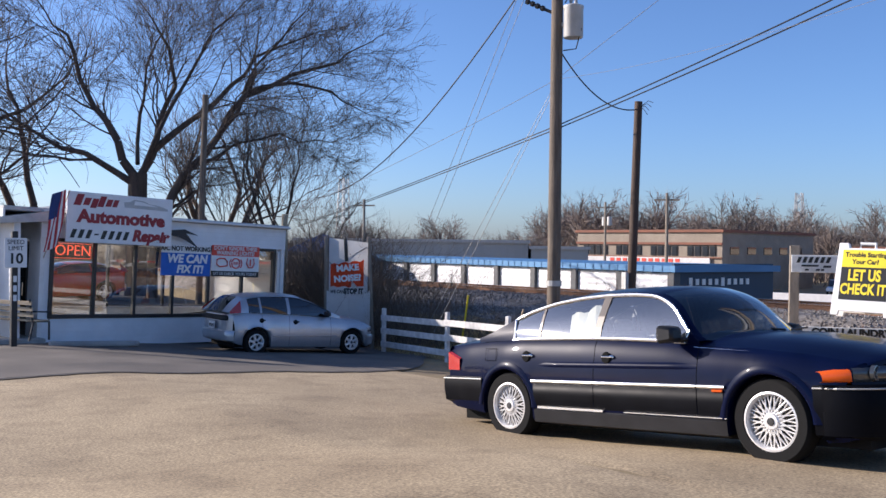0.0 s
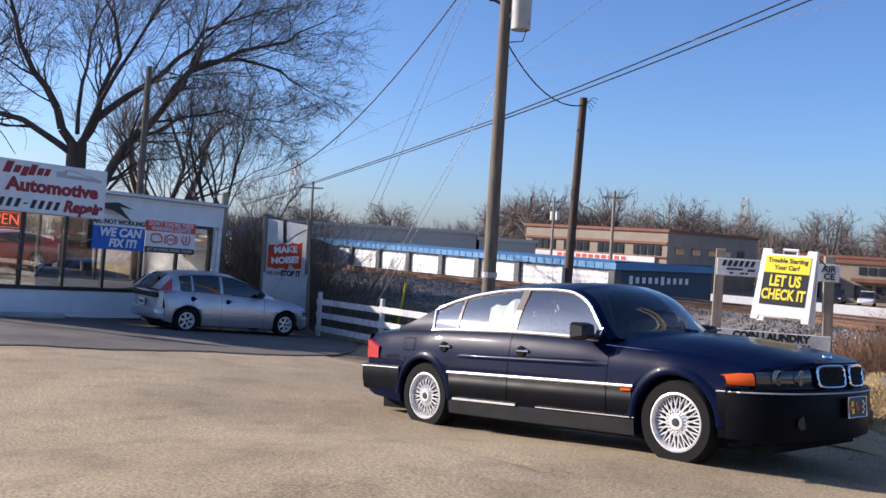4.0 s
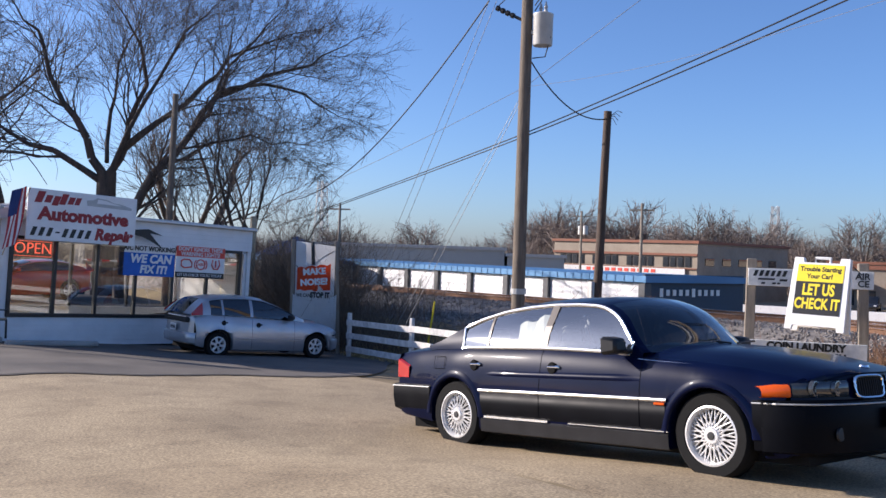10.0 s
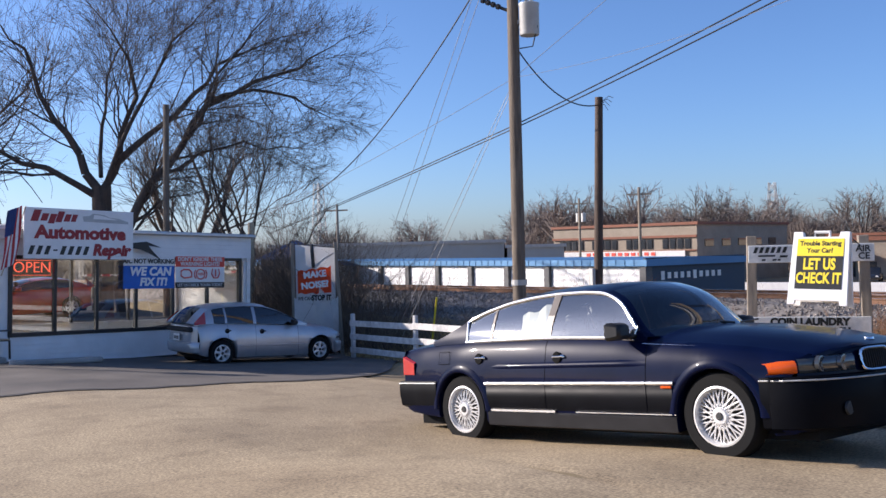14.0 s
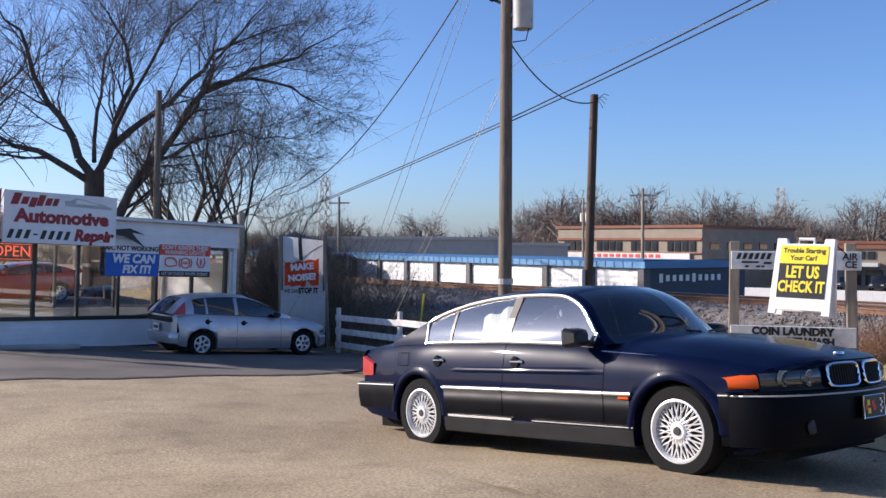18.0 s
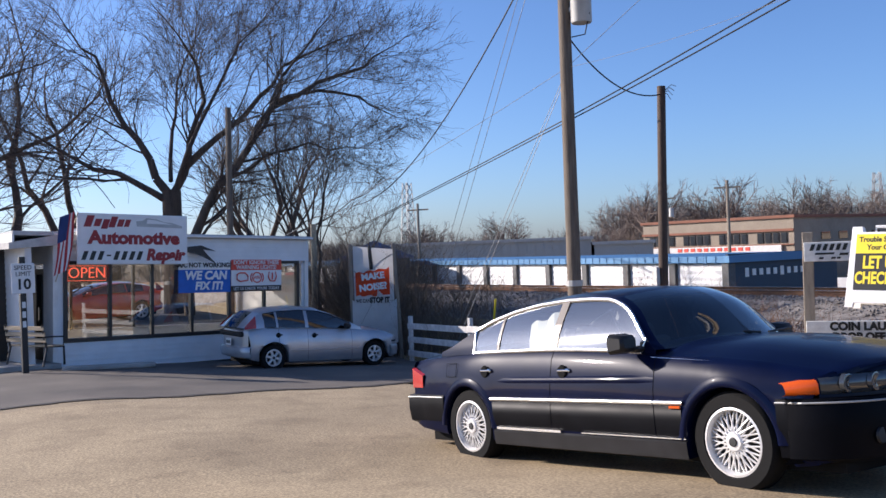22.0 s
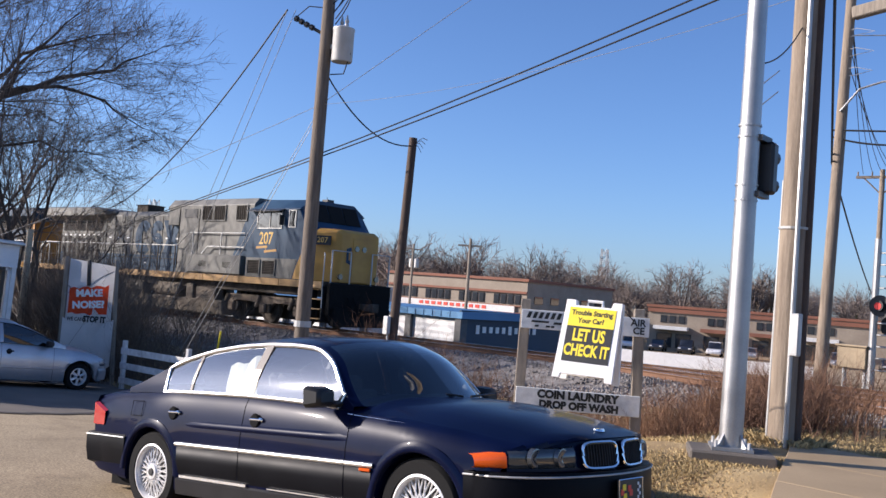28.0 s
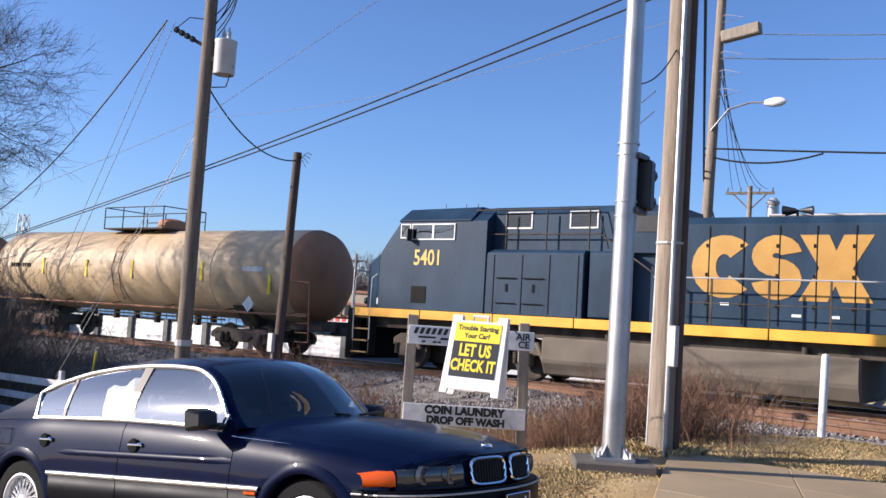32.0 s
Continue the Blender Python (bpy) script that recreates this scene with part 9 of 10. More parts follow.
def door_seams(root, d0, d1, n, y, z0, z1, rng):
    """Upright seams between hood doors, with hinges and latches."""
    for sg in (-1, 1):
        for k in range(n + 1):
            d = d0 + (d1 - d0) * k / n
            bm = B()
            box(bm, (-d, sg * (y + 0.004), (z0 + z1) / 2), (0.028, 0.02, z1 - z0))
            for h in (0.2, 0.5, 0.8):
                box(bm, (-d + 0.05, sg * (y + 0.008), z0 + (z1 - z0) * h), (0.05, 0.03, 0.08))
            part("door_seam", bm, "grille", root)
        for k in range(n):
            d = d0 + (d1 - d0) * (k + 0.5) / n
            if rng.random() < 0.65:
                bm = B()
                box(bm, (-d, sg * (y + 0.004), z0 + rng.choice((0.25, 0.45, 1.3)) * 1.0), (0.2, 0.012, 0.06))
                part("notice_plate", bm, "sign_white", root, "small white notice plate")


def blocks(root, d0, d1, z0, z1, y, mt):
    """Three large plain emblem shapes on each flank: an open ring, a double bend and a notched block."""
    w, h = (d1 - d0), z1 - z0
    for sg in (-1, 1):
        def at(u, v):
            return (-(d0 + w * u) if sg > 0 else -(d1 - w * u), z0 + h * v)
        shapes = []
        def band(cx, cy, rx, ry, tx, tz, a0, a1, n=12):
            an = [radians(a0 + (a1 - a0) * k / n) for k in range(n + 1)]
            o = [(cx + (rx + tx) * math.cos(a), cy + (ry + tz) * math.sin(a)) for a in an]
            i = [(cx + (rx - tx) * math.cos(a), cy + (ry - tz) * math.sin(a)) for a in an]
            return [[o[k], o[k + 1], i[k + 1], i[k]] for k in range(n)]
        shapes.append(band(0.19, 0.5, 0.125, 0.35, 0.075, 0.15, 44, 316, 16))
        shapes.append(band(0.5, 0.68, 0.085, 0.18, 0.06, 0.14, 12, 270) + band(0.5, 0.32, 0.085, 0.18, 0.06, 0.14, 90, -168))
        shapes.append([[(0.63, 0.0), (0.79, 0.0), (0.83, 0.24), (0.87, 0.0), (1.03, 0.0), (0.92, 0.5), (1.03, 1.0), (0.87, 1.0), (0.83, 0.76), (0.79, 1.0), (0.63, 1.0), (0.74, 0.5)]])
        for polys in shapes:
            bm = B()
            for q in polys:
                prism(bm, [at(u, v) for u, v in q], "y", sg * y, sg * (y + 0.006))
            bmesh.ops.remove_doubles(bm, verts=bm.verts, dist=0.002)
            part("emblem_block", bm, mt, root)


def locomotive(label, number, first):
    """A six-axle road diesel, nose at the origin and its length behind it."""
    rng = random.Random(3 if first else 5)
    root = thing("locomotive", label, "locomotive", group="locomotives of the train")
    hood, cab_m = ("eng_grey", "eng_midblue") if first else ("eng_blue", "eng_blue")
    nose_m = "eng_yellow" if first else "eng_blue"
    sill_m = "sill_grimy" if first else "eng_sill"
    # frame
    bm = B()
    box(bm, (-10.7, 0, 1.28), (20.8, 2.4, 0.34))
    box(bm, (-10.7, 0, 1.58), (21.3, 2.9, 0.14))
    part("underframe", bm, "grime", root, bevel=0.02)
    for sg in (-1, 1):
        n = 9
        for k in range(n):
            bm = B()
            a, b = 0.12 + 21.2 * k / n, 0.12 + 21.2 * (k + 1) / n - 0.03
            box(bm, (-(a + b) / 2, sg * 1.5, 1.53), (b - a, 0.06, 0.24))
            part("sill", bm, sill_m, root, "grimy ochre side sill" if first else "bright orange side sill stripe", 0.008)
    # ends
    for d, sx in ((-0.12, 1), (21.45, -1)):
        bm = B()
        prism(bm, [(-1.42, 0.5), (-1.2, 0.18), (1.2, 0.18), (1.42, 0.5), (1.42, 1.62), (-1.42, 1.62)], "x", -d - 0.1, -d + 0.1)
        if sx > 0:
            loft(bm, [[(-d + e, w, z) for w, z in ((-1.3, 0.16), (1.3, 0.16), (1.3, 0.8), (-1.3, 0.8))] for e in (0.05, 0.25)])
        part("pilot", bm, "black_matt", root, "black steel end plate", 0.02)
        bm = B()
        box(bm, (-d + sx * 0.4, 0, 0.85), (0.6, 0.2, 0.24))
        box(bm, (-d + sx * 0.72, 0.06, 0.85), (0.22, 0.3, 0.3))
        part("coupler", bm, "grime", root, bevel=0.03)
        for y in (-0.6, -0.35, 0.5):
            bm = B()
            path_tube(bm, [(-d + sx * 0.1, y, 1.15), (-d + sx * 0.32, y, 0.9), (-d + sx * 0.4, y + 0.05, 0.55), (-d + sx * 0.5, y + 0.1, 0.62)], 0.028, 6)
            part("air_hose", bm, "black_matt", root)
        zt = 2.72
        for ya, yb in ((-1.35, -0.5), (0.5, 1.35)):
            bm = B()
            for y in (ya, yb):
                box(bm, (-d, y, (1.6 + zt) / 2), (0.03, 0.04, zt - 1.6))
            path_tube(bm, [(-d, ya, zt), (-d, yb, zt)], 0.018, 6)
            part("end_railing", bm, "steel_dull", root)
        for sg in (-1, 1):
            stairs(root, d + (0.5 if sx > 0 else -0.5), sg, -sx, "black")
    # nose and cab
    bm = B()
    zt = 3.42 if first else 3.0
    loft(bm, [[(-d, -w, 1.65), (-d, -w, a), (-d, -w * 0.75, b), (-d, w * 0.75, b), (-d, w, a), (-d, w, 1.65)] for d, w, a, b in ((0.0, 0.86, zt - 0.12, zt - 0.04), (0.16, 1.0, zt - 0.05, zt + 0.06), (0.92, 1.49, 3.3 if first else 3.18, 3.5 if first else 3.42))])
    nose = part("nose", bm, nose_m, root, "yellow nose" if first else "", 0.03)
    bm = B()
    box(bm, (0.01, 0.0, 2.45), (0.03, 0.7, 1.5))
    part("nose_door", bm, nose_m, nose, bevel=0.01)
    for y in (-0.17, 0.17):
        for z in (2.85, 1.85):
            bm = B()
            tube(bm, (-0.02, y * (1 if z > 2 else 5), z), (0.05, y * (1 if z > 2 else 5), z), 0.1, seg=14)
            part("headlamp", bm, "clearlens", nose, "round sealed-beam lamp")
    bm = B()
    box(bm, (-0.5, -1.3, zt - 0.36), (0.6, 0.05, 0.32), Matrix.Rotation(0.52, 3, "Z"))
    nb = part("number_box", bm, "black", nose, "black number box")
    if first:
        lettering("box_number", number, 0.26, "number_yellow", nb, Matrix.Translation((-0.485, -1.33, zt - 0.36)) @ Matrix.Rotation(0.52, 4, "Z"), depth=0.003)
        bm = B()
        prism(bm, [(-0.62, 2.35), (-0.42, 2.28), (-0.4, 2.4), (-0.52, 2.46), (-0.52, 2.72), (-0.4, 2.78), (-0.42, 2.9), (-0.62, 2.83)], "x", 0.0, 0.012)
        part("emblem_block", bm, "eng_midblue", nose)
    bm = B()
    hull(bm, [(0.92, 1.5, 1.65, 3.3 if first else 3.18, 3.5 if first else 3.42, 1.12), (1.24, 1.5, 1.65, 3.62, 3.72, 1.2), (1.62, 1.5, 1.65, 4.1, 4.47, 0.95), (4.5, 1.5, 1.65, 4.1, 4.5, 0.95)])
    cab = part("cab", bm, cab_m, root, "mid-blue cab" if first else "dark blue cab", 0.015)
    bm = B()
    hull(bm, [(1.55, 1.53, 4.09, 4.13, 4.5, 0.99), (4.0, 1.53, 4.09, 4.13, 4.54, 0.99)])
    part("cab_roof", bm, "eng_midblue" if first else "eng_blue", cab, "", 0.02)
    for y in (-0.72, 0.0, 0.72):
        bm = B()
        a = math.atan2(0.4, 0.75)
        box(bm, (-1.40, y, 4.06), (0.03, 0.68, 0.72), Matrix.Rotation(-a, 3, "Y"))
        part("windscreen_pane", bm, "grille", cab, "dark windscreen pane")
    wins = ((1.78, 2.12, 3.5, 4.06), (2.55, 3.2, 3.45, 4.06), (3.24, 3.95, 3.45, 4.06)) if first else ((2.05, 2.72, 3.62, 4.0), (2.78, 3.45, 3.62, 4.0), (1.66, 1.95, 3.66, 4.0))
    for sg in (-1, 1):
        for (a, b, z0, z1) in wins:
            bm = B()
            box(bm, (-(a + b) / 2, sg * 1.503, (z0 + z1) / 2), (b - a, 0.012, z1 - z0))
            w = part("cab_window", bm, "carglass_dark", cab, "dark cab window pane")
            bm = B()
            box(bm, (-(a + b) / 2, sg * 1.494, (z0 + z1) / 2), (b - a + 0.02, 0.006, z1 - z0 + 0.02))
            part("window_dark", bm, "grille", w)
            bm = B()
            for (p, q, r, s) in ((a - 0.03, b + 0.03, z1, z1 + 0.035), (a - 0.03, b + 0.03, z0 - 0.035, z0), (a - 0.03, a, z0, z1), (b, b + 0.03, z0, z1)):
                box(bm, (-(p + q) / 2, sg * 1.51, (r + s) / 2), (q - p, 0.035, s - r))
            part("window_frame", bm, "steel_dull", w)
        bm = B()
        a0 = wins[0][0] + (0.7 if first else 0)
        loft(bm, [[(-a0 + 0.1, sg * 1.5, 4.12), (-a0 - 1.9, sg * 1.5, 4.12), (-a0 - 1.9, sg * 1.78, 4.02), (-a0 + 0.1, sg * 1.78, 4.02)], [(-a0 + 0.1, sg * 1.5, 4.14), (-a0 - 1.9, sg * 1.5, 4.14), (-a0 - 1.9, sg * 1.78, 4.04), (-a0 + 0.1, sg * 1.78, 4.04)]])
        if first:
            part("sun_visor", bm, "black", cab)
        else:
            bm.free()
        bm = B()
        box(bm, (-a0 + 0.05, sg * 1.62, 3.72), (0.05, 0.2, 0.35))
        part("cab_mirror", bm, "black", cab, bevel=0.01)
        m = Matrix.Translation((-3.4 if first else -2.6, sg * 1.507, 3.05 if first else 3.08)) @ Matrix.Rotation(0 if sg < 0 else math.pi, 4, "Z")
        lettering("cab_number", number, 0.62 if first else 0.6, "number_yellow", cab, m, squeeze=0.86 if first else 0.8, bold=0.008)
        if first:
            bm = B()
            for k, (x0, z0, x1, z1) in enumerate(((3.95, 2.72, 3.3, 2.76), (3.4, 2.76, 3.35, 2.58), (3.45, 2.58, 2.75, 2.64))):
                if sg > 0:
                    x0, x1 = 6.7 - x0, 6.7 - x1
                prism(bm, [(-x0, z0 - 0.03), (-x1, z1 - 0.03), (-x1, z1 + 0.05), (-x0, z0 + 0.05)], "y", sg * 1.5, sg * (1.506 + 0.001 * k))
            part("zigzag_stripe", bm, "eng_yellow", cab)
            bm = B()
            prism(bm, [(-0.93, 1.67), (-1.75, 1.67), (-1.6, 2.1), (-0.95, 3.28), (-0.93, 3.28)], "y", sg * 1.495, sg * 1.506)
            part("paint_panel", bm, "eng_yellow", cab, "yellow paint sweeping back from the nose")
            bm = B()
            prism(bm, [(-1.8, 1.67), (-4.5, 1.67), (-4.5, 2.36), (-1.56, 2.36)], "y", sg * 1.495, sg * 1.505)
            part("lower_panel", bm, "eng_grey", cab, "grey lower cab side")
        else:
            bm = B()
            box(bm, (-2.35, sg * 1.5, 2.08), (0.5, 0.03, 0.46))
            part("battery_vent", bm, "grille", cab)
            for d in (0.95,):
                bm = B()
                box(bm, (-d, sg * 1.47, 1.85), (0.16, 0.03, 0.18))
                part("notice_plate", bm, "sign_white", cab, "small white notice plate")
    if first:
        louvre("door_grille", 2.75, 3.45, 1.78, 2.26, 1.508, cab, "eng_grey", 8)
        louvre("door_grille", 3.65, 4.35, 1.78, 2.26, 1.508, cab, "eng_grey", 8)
    # equipment hood behind the cab
    if first:
        bm = B()
        hull(bm, [(4.5, 1.3, 1.65, 4.35, 4.6, 1.1), (9.5, 1.3, 1.65, 4.35, 4.6, 1.1)])
        hull(bm, [(9.502, 1.3, 3.56, 4.35, 4.6, 1.1), (10.3, 1.3, 3.56, 4.35, 4.6, 1.1)])
        eh = part("equipment_hood", bm, hood, root, "tall grey equipment hood", 0.015)
        for (a, b) in ((4.9, 5.55), (6.3, 7.0), (7.12, 7.8)):
            louvre("air_grille", a, b, 3.76, 4.3, 1.31, eh, "eng_grey", 5, True)
        side_panel("dark_vent", 8.2, 9.1, 3.85, 4.2, 1.312, "black", eh)
        for sg in (-1, 1):
            bm = B()
            prism(bm, [(-4.5, 1.7), (-6.0, 1.7), (-4.75, 4.2), (-4.5, 4.2)], "y", sg * 1.3, sg * 1.306)
            part("paint_panel", bm, "eng_midblue", eh, "slanted blue paint edge")
            bm = B()
            box(bm, (-6.6, sg * 1.4, 2.05), (3.55, 0.24, 0.72))
            lk = part("side_locker", bm, "eng_grey", root, "low grey equipment locker", 0.03)
            for d in (5.7, 7.3):
                bm = B()
                for k in range(5):
                    box(bm, (-d, sg * 1.525, 1.95 + 0.045 * k), (0.5, 0.012, 0.018))
                part("vent_slits", bm, "grille", lk)
            bm = B()
            path_tube(bm, [(-4.75, sg * 1.42, 3.25), (-8.5, sg * 1.42, 3.25), (-9.2, sg * 1.5, 2.72)], 0.02, 6)
            for d in (6.3, 8.2):
                path_tube(bm, [(-d, sg * 1.42, 2.4), (-d, sg * 1.42, 3.25)], 0.024, 5)
            path_tube(bm, [(-4.75, sg * 1.45, 2.72), (-7.1, sg * 1.45, 2.72), (-7.5, sg * 1.45, 2.42)], 0.03, 5)
            part("upper_handrail", bm, "steel_dull", root)
            for d in (4.62, 8.05, 9.45):
                bm = B()
                box(bm, (-d, sg * 1.308, 3.0), (0.03, 0.015, 2.4))
                part("door_seam", bm, "grille", eh)
    else:
        bm = B()
        hull(bm, [(4.4, 1.15, 3.3, 4.3, 4.5, 1.0), (9.4, 1.15, 3.3, 4.3, 4.5, 1.0)])
        box(bm, (-8.7, 0, 2.5), (1.4, 2.0, 1.7))
        eh = part("equipment_hood", bm, hood, root, "", 0.015)
        for a in (4.9, 6.78):
            louvre("air_grille", a, a + 0.72, 3.95, 4.32, 1.13, eh, "steel_dull", 6)
        side_panel("dark_vent", 8.55, 9.1, 3.82, 4.2, 1.16, "black", eh)
        bm = B()
        hull(bm, [(4.5, 1.47, 1.65, 3.25, 3.35, 1.35), (7.35, 1.47, 1.65, 3.25, 3.35, 1.35)])
        lk = part("side_locker", bm, hood, root, "tall dark blue locker behind the cab", 0.02)
        for sg in (-1, 1):
            for d in (4.75, 5.6, 6.4, 7.2):
                bm = B()
                box(bm, (-d, sg * 1.475, 2.45), (0.022, 0.012, 1.5))
                part("door_seam", bm, "grille", lk)
            for d in (5.15, 5.95):
                bm = B()
                path_tube(bm, [(-d + 0.3, sg * 1.5, 2.6), (-d - 0.3, sg * 1.5, 2.6)], 0.016, 5)
                box(bm, (-d, sg * 1.48, 2.35), (0.06, 0.02, 0.2))
                path_tube(bm, [(-d + 0.3, sg * 1.5, 1.95), (-d - 0.3, sg * 1.5, 1.95)], 0.014, 5)
                part("latch_bar", bm, "grille", lk)
            bm = B()
            box(bm, (-7.95, sg * 1.2, 2.5), (1.0, 0.4, 1.65))
            part("blower_box", bm, hood, root, "", 0.04)
            bm = B()
            path_tube(bm, [(-4.0, sg * 1.35, 3.75), (-7.7, sg * 1.35, 3.75), (-9.3, sg * 1.45, 2.72)], 0.02, 6)
            path_tube(bm, [(-4.0, sg * 1.3, 4.4), (-7.6, sg * 1.3, 4.4), (-7.9, sg * 1.3, 3.4)], 0.02, 6)
            for d in (5.0, 6.2, 7.4):
                path_tube(bm, [(-d, sg * 1.35, 3.35), (-d, sg * 1.35, 4.35)], 0.02, 5)
            part("upper_handrail", bm, "grime", root)
    # long hood
    h0 = 9.503 if first else 9.4
    bm = B()
    rear = 20.2 if first else 20.7
    hull(bm, [(h0, 1.0, 1.65, 4.0, 4.18, 0.85), (rear, 1.0, 1.65, 4.0, 4.18, 0.85)])
    lh = part("long_hood", bm, hood, root, "grimy grey engine hood" if first else "dark blue engine hood", 0.015)
    door_seams(lh, h0 + 0.12, 15.9, 8, 1.0, 1.72, 3.95, rng)
    if first:
        side_panel("paint_band", h0, rear, 1.67, 2.3, 1.002, "eng_midblue", lh, 0.006, "faded blue band")
        blocks(lh, 9.85, 13.3, 2.3, 3.78, 1.004, "eng_midblue")
    else:
        blocks(lh, 9.95, 13.75, 2.3, 3.75, 1.004, "eng_yellow")
    # radiator wings
    bm = B()
    w0 = 15.2 if first else 14.7
    loft(bm, [[(-d, -w, zb), (-d, -w, zt), (-d, -w + 0.15, zt + 0.06), (-d, w - 0.15, zt + 0.06), (-d, w, zt), (-d, w, zb), (-d, 1.0, zb - k), (-d, -1.0, zb - k)] for d, w, zb, zt, k in ((w0, 1.02, 4.1, 4.16, 0.02), (w0 + 1.0, 1.5, 3.97, 4.3, 0.2), (rear + 0.75, 1.5, 3.97, 4.34, 0.2))])
    part("radiator_wing", bm, hood, root, "flared radiator overhang along the roof", 0.012)
    side_panel("radiator_screen", 16.3, rear - 0.2, 3.3, 3.74, 1.006, "grille", lh, 0.02, "dark radiator screen")
    if first:
        for k in range(8):
            d = 16.35 + 0.45 * k
            side_panel("hood_door", d, d + 0.41, 1.72, 3.2, 1.006, "eng_grey", lh, 0.03, "", 0, 0.006)
            side_panel("door_louvre", d + 0.09, d + 0.33, 1.95, 2.95 if k % 2 else 3.05, 1.022, "grille", lh, 0.02)
            side_panel("notice_plate", d + 0.12, d + 0.3, 3.07, 3.13, 1.024, "sign_white", lh, 0.012)
    else:
        for (a, b, z0, z1) in ((15.4, 15.85, 2.9, 3.3), (16.1, 17.1, 1.95, 3.3), (17.5, 17.9, 1.8, 2.95), (18.1, 18.45, 1.8, 2.85), (18.75, 19.15, 1.8, 2.95)):
            side_panel("hood_door", a - 0.05, b + 0.05, z0 - 0.06, z1 + 0.06, 1.004, "eng_blue", lh, 0.03, "", 0, 0.006)
            side_panel("door_louvre", a, b, z0, z1, 1.02, "grille", lh, 0.02)
        side_panel("open_hatch", 19.3, 19.9, 1.75, 3.1, 1.01, "grille", lh, 0.02)
        for sg in (-1, 1):
            bm = B()
            lathe(bm, [(0.16, sg * 1.0), (0.2, sg * 1.04), (0.24, sg * 1.04), (0.28, sg * 1.0)], 16, "y", (-19.6, 0, 2.35))
            box(bm, (-19.5, sg * 1.03, 2.85), (0.35, 0.03, 0.2))
            part("hose_reel", bm, "grime", lh)
        side_panel("rear_panel", 20.2, 20.69, 1.68, 3.95, 1.006, "end_orange", lh, 0.02, "orange rear corner panel in a shade-darkened tone")
        bm = B()
        box(bm, (-20.71, 0, 2.8), (0.02, 1.9, 2.25))
        part("rear_wall", bm, "end_orange", lh, "orange rear wall in a shade-darkened tone")
    side_panel("radiator_post", 17.7, 17.78, 3.25, 3.95, 1.02, hood, lh, 0.04)
    # roof gear
    bm = B()
    if first:
        box(bm, (-14.0, 0, 4.35), (0.95, 0.8, 0.4))
        box(bm, (-14.0, 0, 4.53), (1.05, 0.9, 0.04))
    else:
        hull(bm, [(15.6, 0.9, 4.25, 4.42, 4.48, 0.6), (18.6, 0.9, 4.25, 4.42, 4.48, 0.6)])
        box(bm, (-14.6, 0, 4.3), (0.9, 0.8, 0.35))
    part("exhaust_stack", bm, "grime", root, "sooty exhaust housing on the roof", 0.03)
    bm = B()
    for dx, dy, sx in ((0, -0.12, 1), (0, 0.12, 1), (-0.05, 0.0, -1)):
        tube(bm, (-12.0 + dx, dy, 4.42), (-12.0 + dx + sx * 0.3, dy, 4.42), 0.035, 0.11, 10)
    tube(bm, (-12.0, 0, 4.15), (-12.0, 0, 4.42), 0.03)
    part("horn", bm, "black", root, "air horn cluster", smooth=True)
    bm = B()
    for d in (2.2, 2.9, 3.3):
        tube(bm, (-d, 0.2, 4.5), (-d, 0.2, 4.75), 0.012, seg=5)
    box(bm, (-1.9, 0.0, 4.56), (0.3, 0.3, 0.12))
    part("antenna", bm, "black", root)
    # below the sill
    if first:
        for (a, b) in ((9.0, 11.0), (11.7, 13.6)):
            for sg in (-1, 1):
                bm = B()
                lathe(bm, [(0.001, -b), (0.18, -b + 0.02), (0.29, -b + 0.12), (0.29, -a - 0.12), (0.18, -a - 0.02), (0.001, -a)], 18, "x", (0, sg * 1.1, 0.98))
                part("air_reservoir", bm, "tank_grime", root, "dusty cylindrical air tank", smooth=True)
        bm = B()
        prism(bm, [(-1.4, 0.68), (-1.3, 0.12), (1.3, 0.12), (1.4, 0.68)], "x", -13.9, -6.0)
        part("fuel_tank", bm, "tank_grime", root, "dusty fuel tank", 0.04)
        for sg in (-1, 1):
            for c, q in (((-14.4, sg * 1.15, 0.9), (0.9, 0.4, 0.6)), ((-8.2, sg * 1.2, 0.95), (0.5, 0.4, 0.6)), ((-7.1, sg * 1.2, 0.9), (1.3, 0.4, 0.5))):
                bm = B()
                box(bm, c, q)
                part("equipment_box", bm, "tank_grime", root, bevel=0.03)
    else:
        bm = B()
        prism(bm, [(-1.45, 1.15), (-1.45, 0.55), (-1.25, 0.2), (1.25, 0.2), (1.45, 0.55), (1.45, 1.15)], "x", -13.75, -6.25)
        part("fuel_tank", bm, "tank_grime", root, "long dusty grey fuel tank", 0.05)
        bm = B()
        for d in (8.0, 12.6):
            tube(bm, (-d, -1.3, 1.15), (-d, -1.3, 1.3), 0.07)
            tube(bm, (-d, 1.3, 1.15), (-d, 1.3, 1.3), 0.07)
        part("filler_cap", bm, "grime", root)
    # boxes added to block the bright view under the frame and keep it dark
    for d0, d1 in ((0.9, 6.0), (14.3, 20.6)):
        bm = B()
        box(bm, (-(d0 + d1) / 2, 0, 0.62), (d1 - d0, 0.7, 0.85))
        part("underframe_infill", bm, "grime", root, "grimy infill box added between the wheels", 0.05)
    for d in (3.7, 17.7):
        bogie(root, d, (-1.95, 0.0, 1.95), 0.53, 0.86)
    rail = [(9.2, 2.72), (20.9, 2.72)]
    for sg in (-1, 1):
        handrail(root, sg, rail, [(9.3 + 1.28 * k, 2.72) for k in range(10)])
    return root


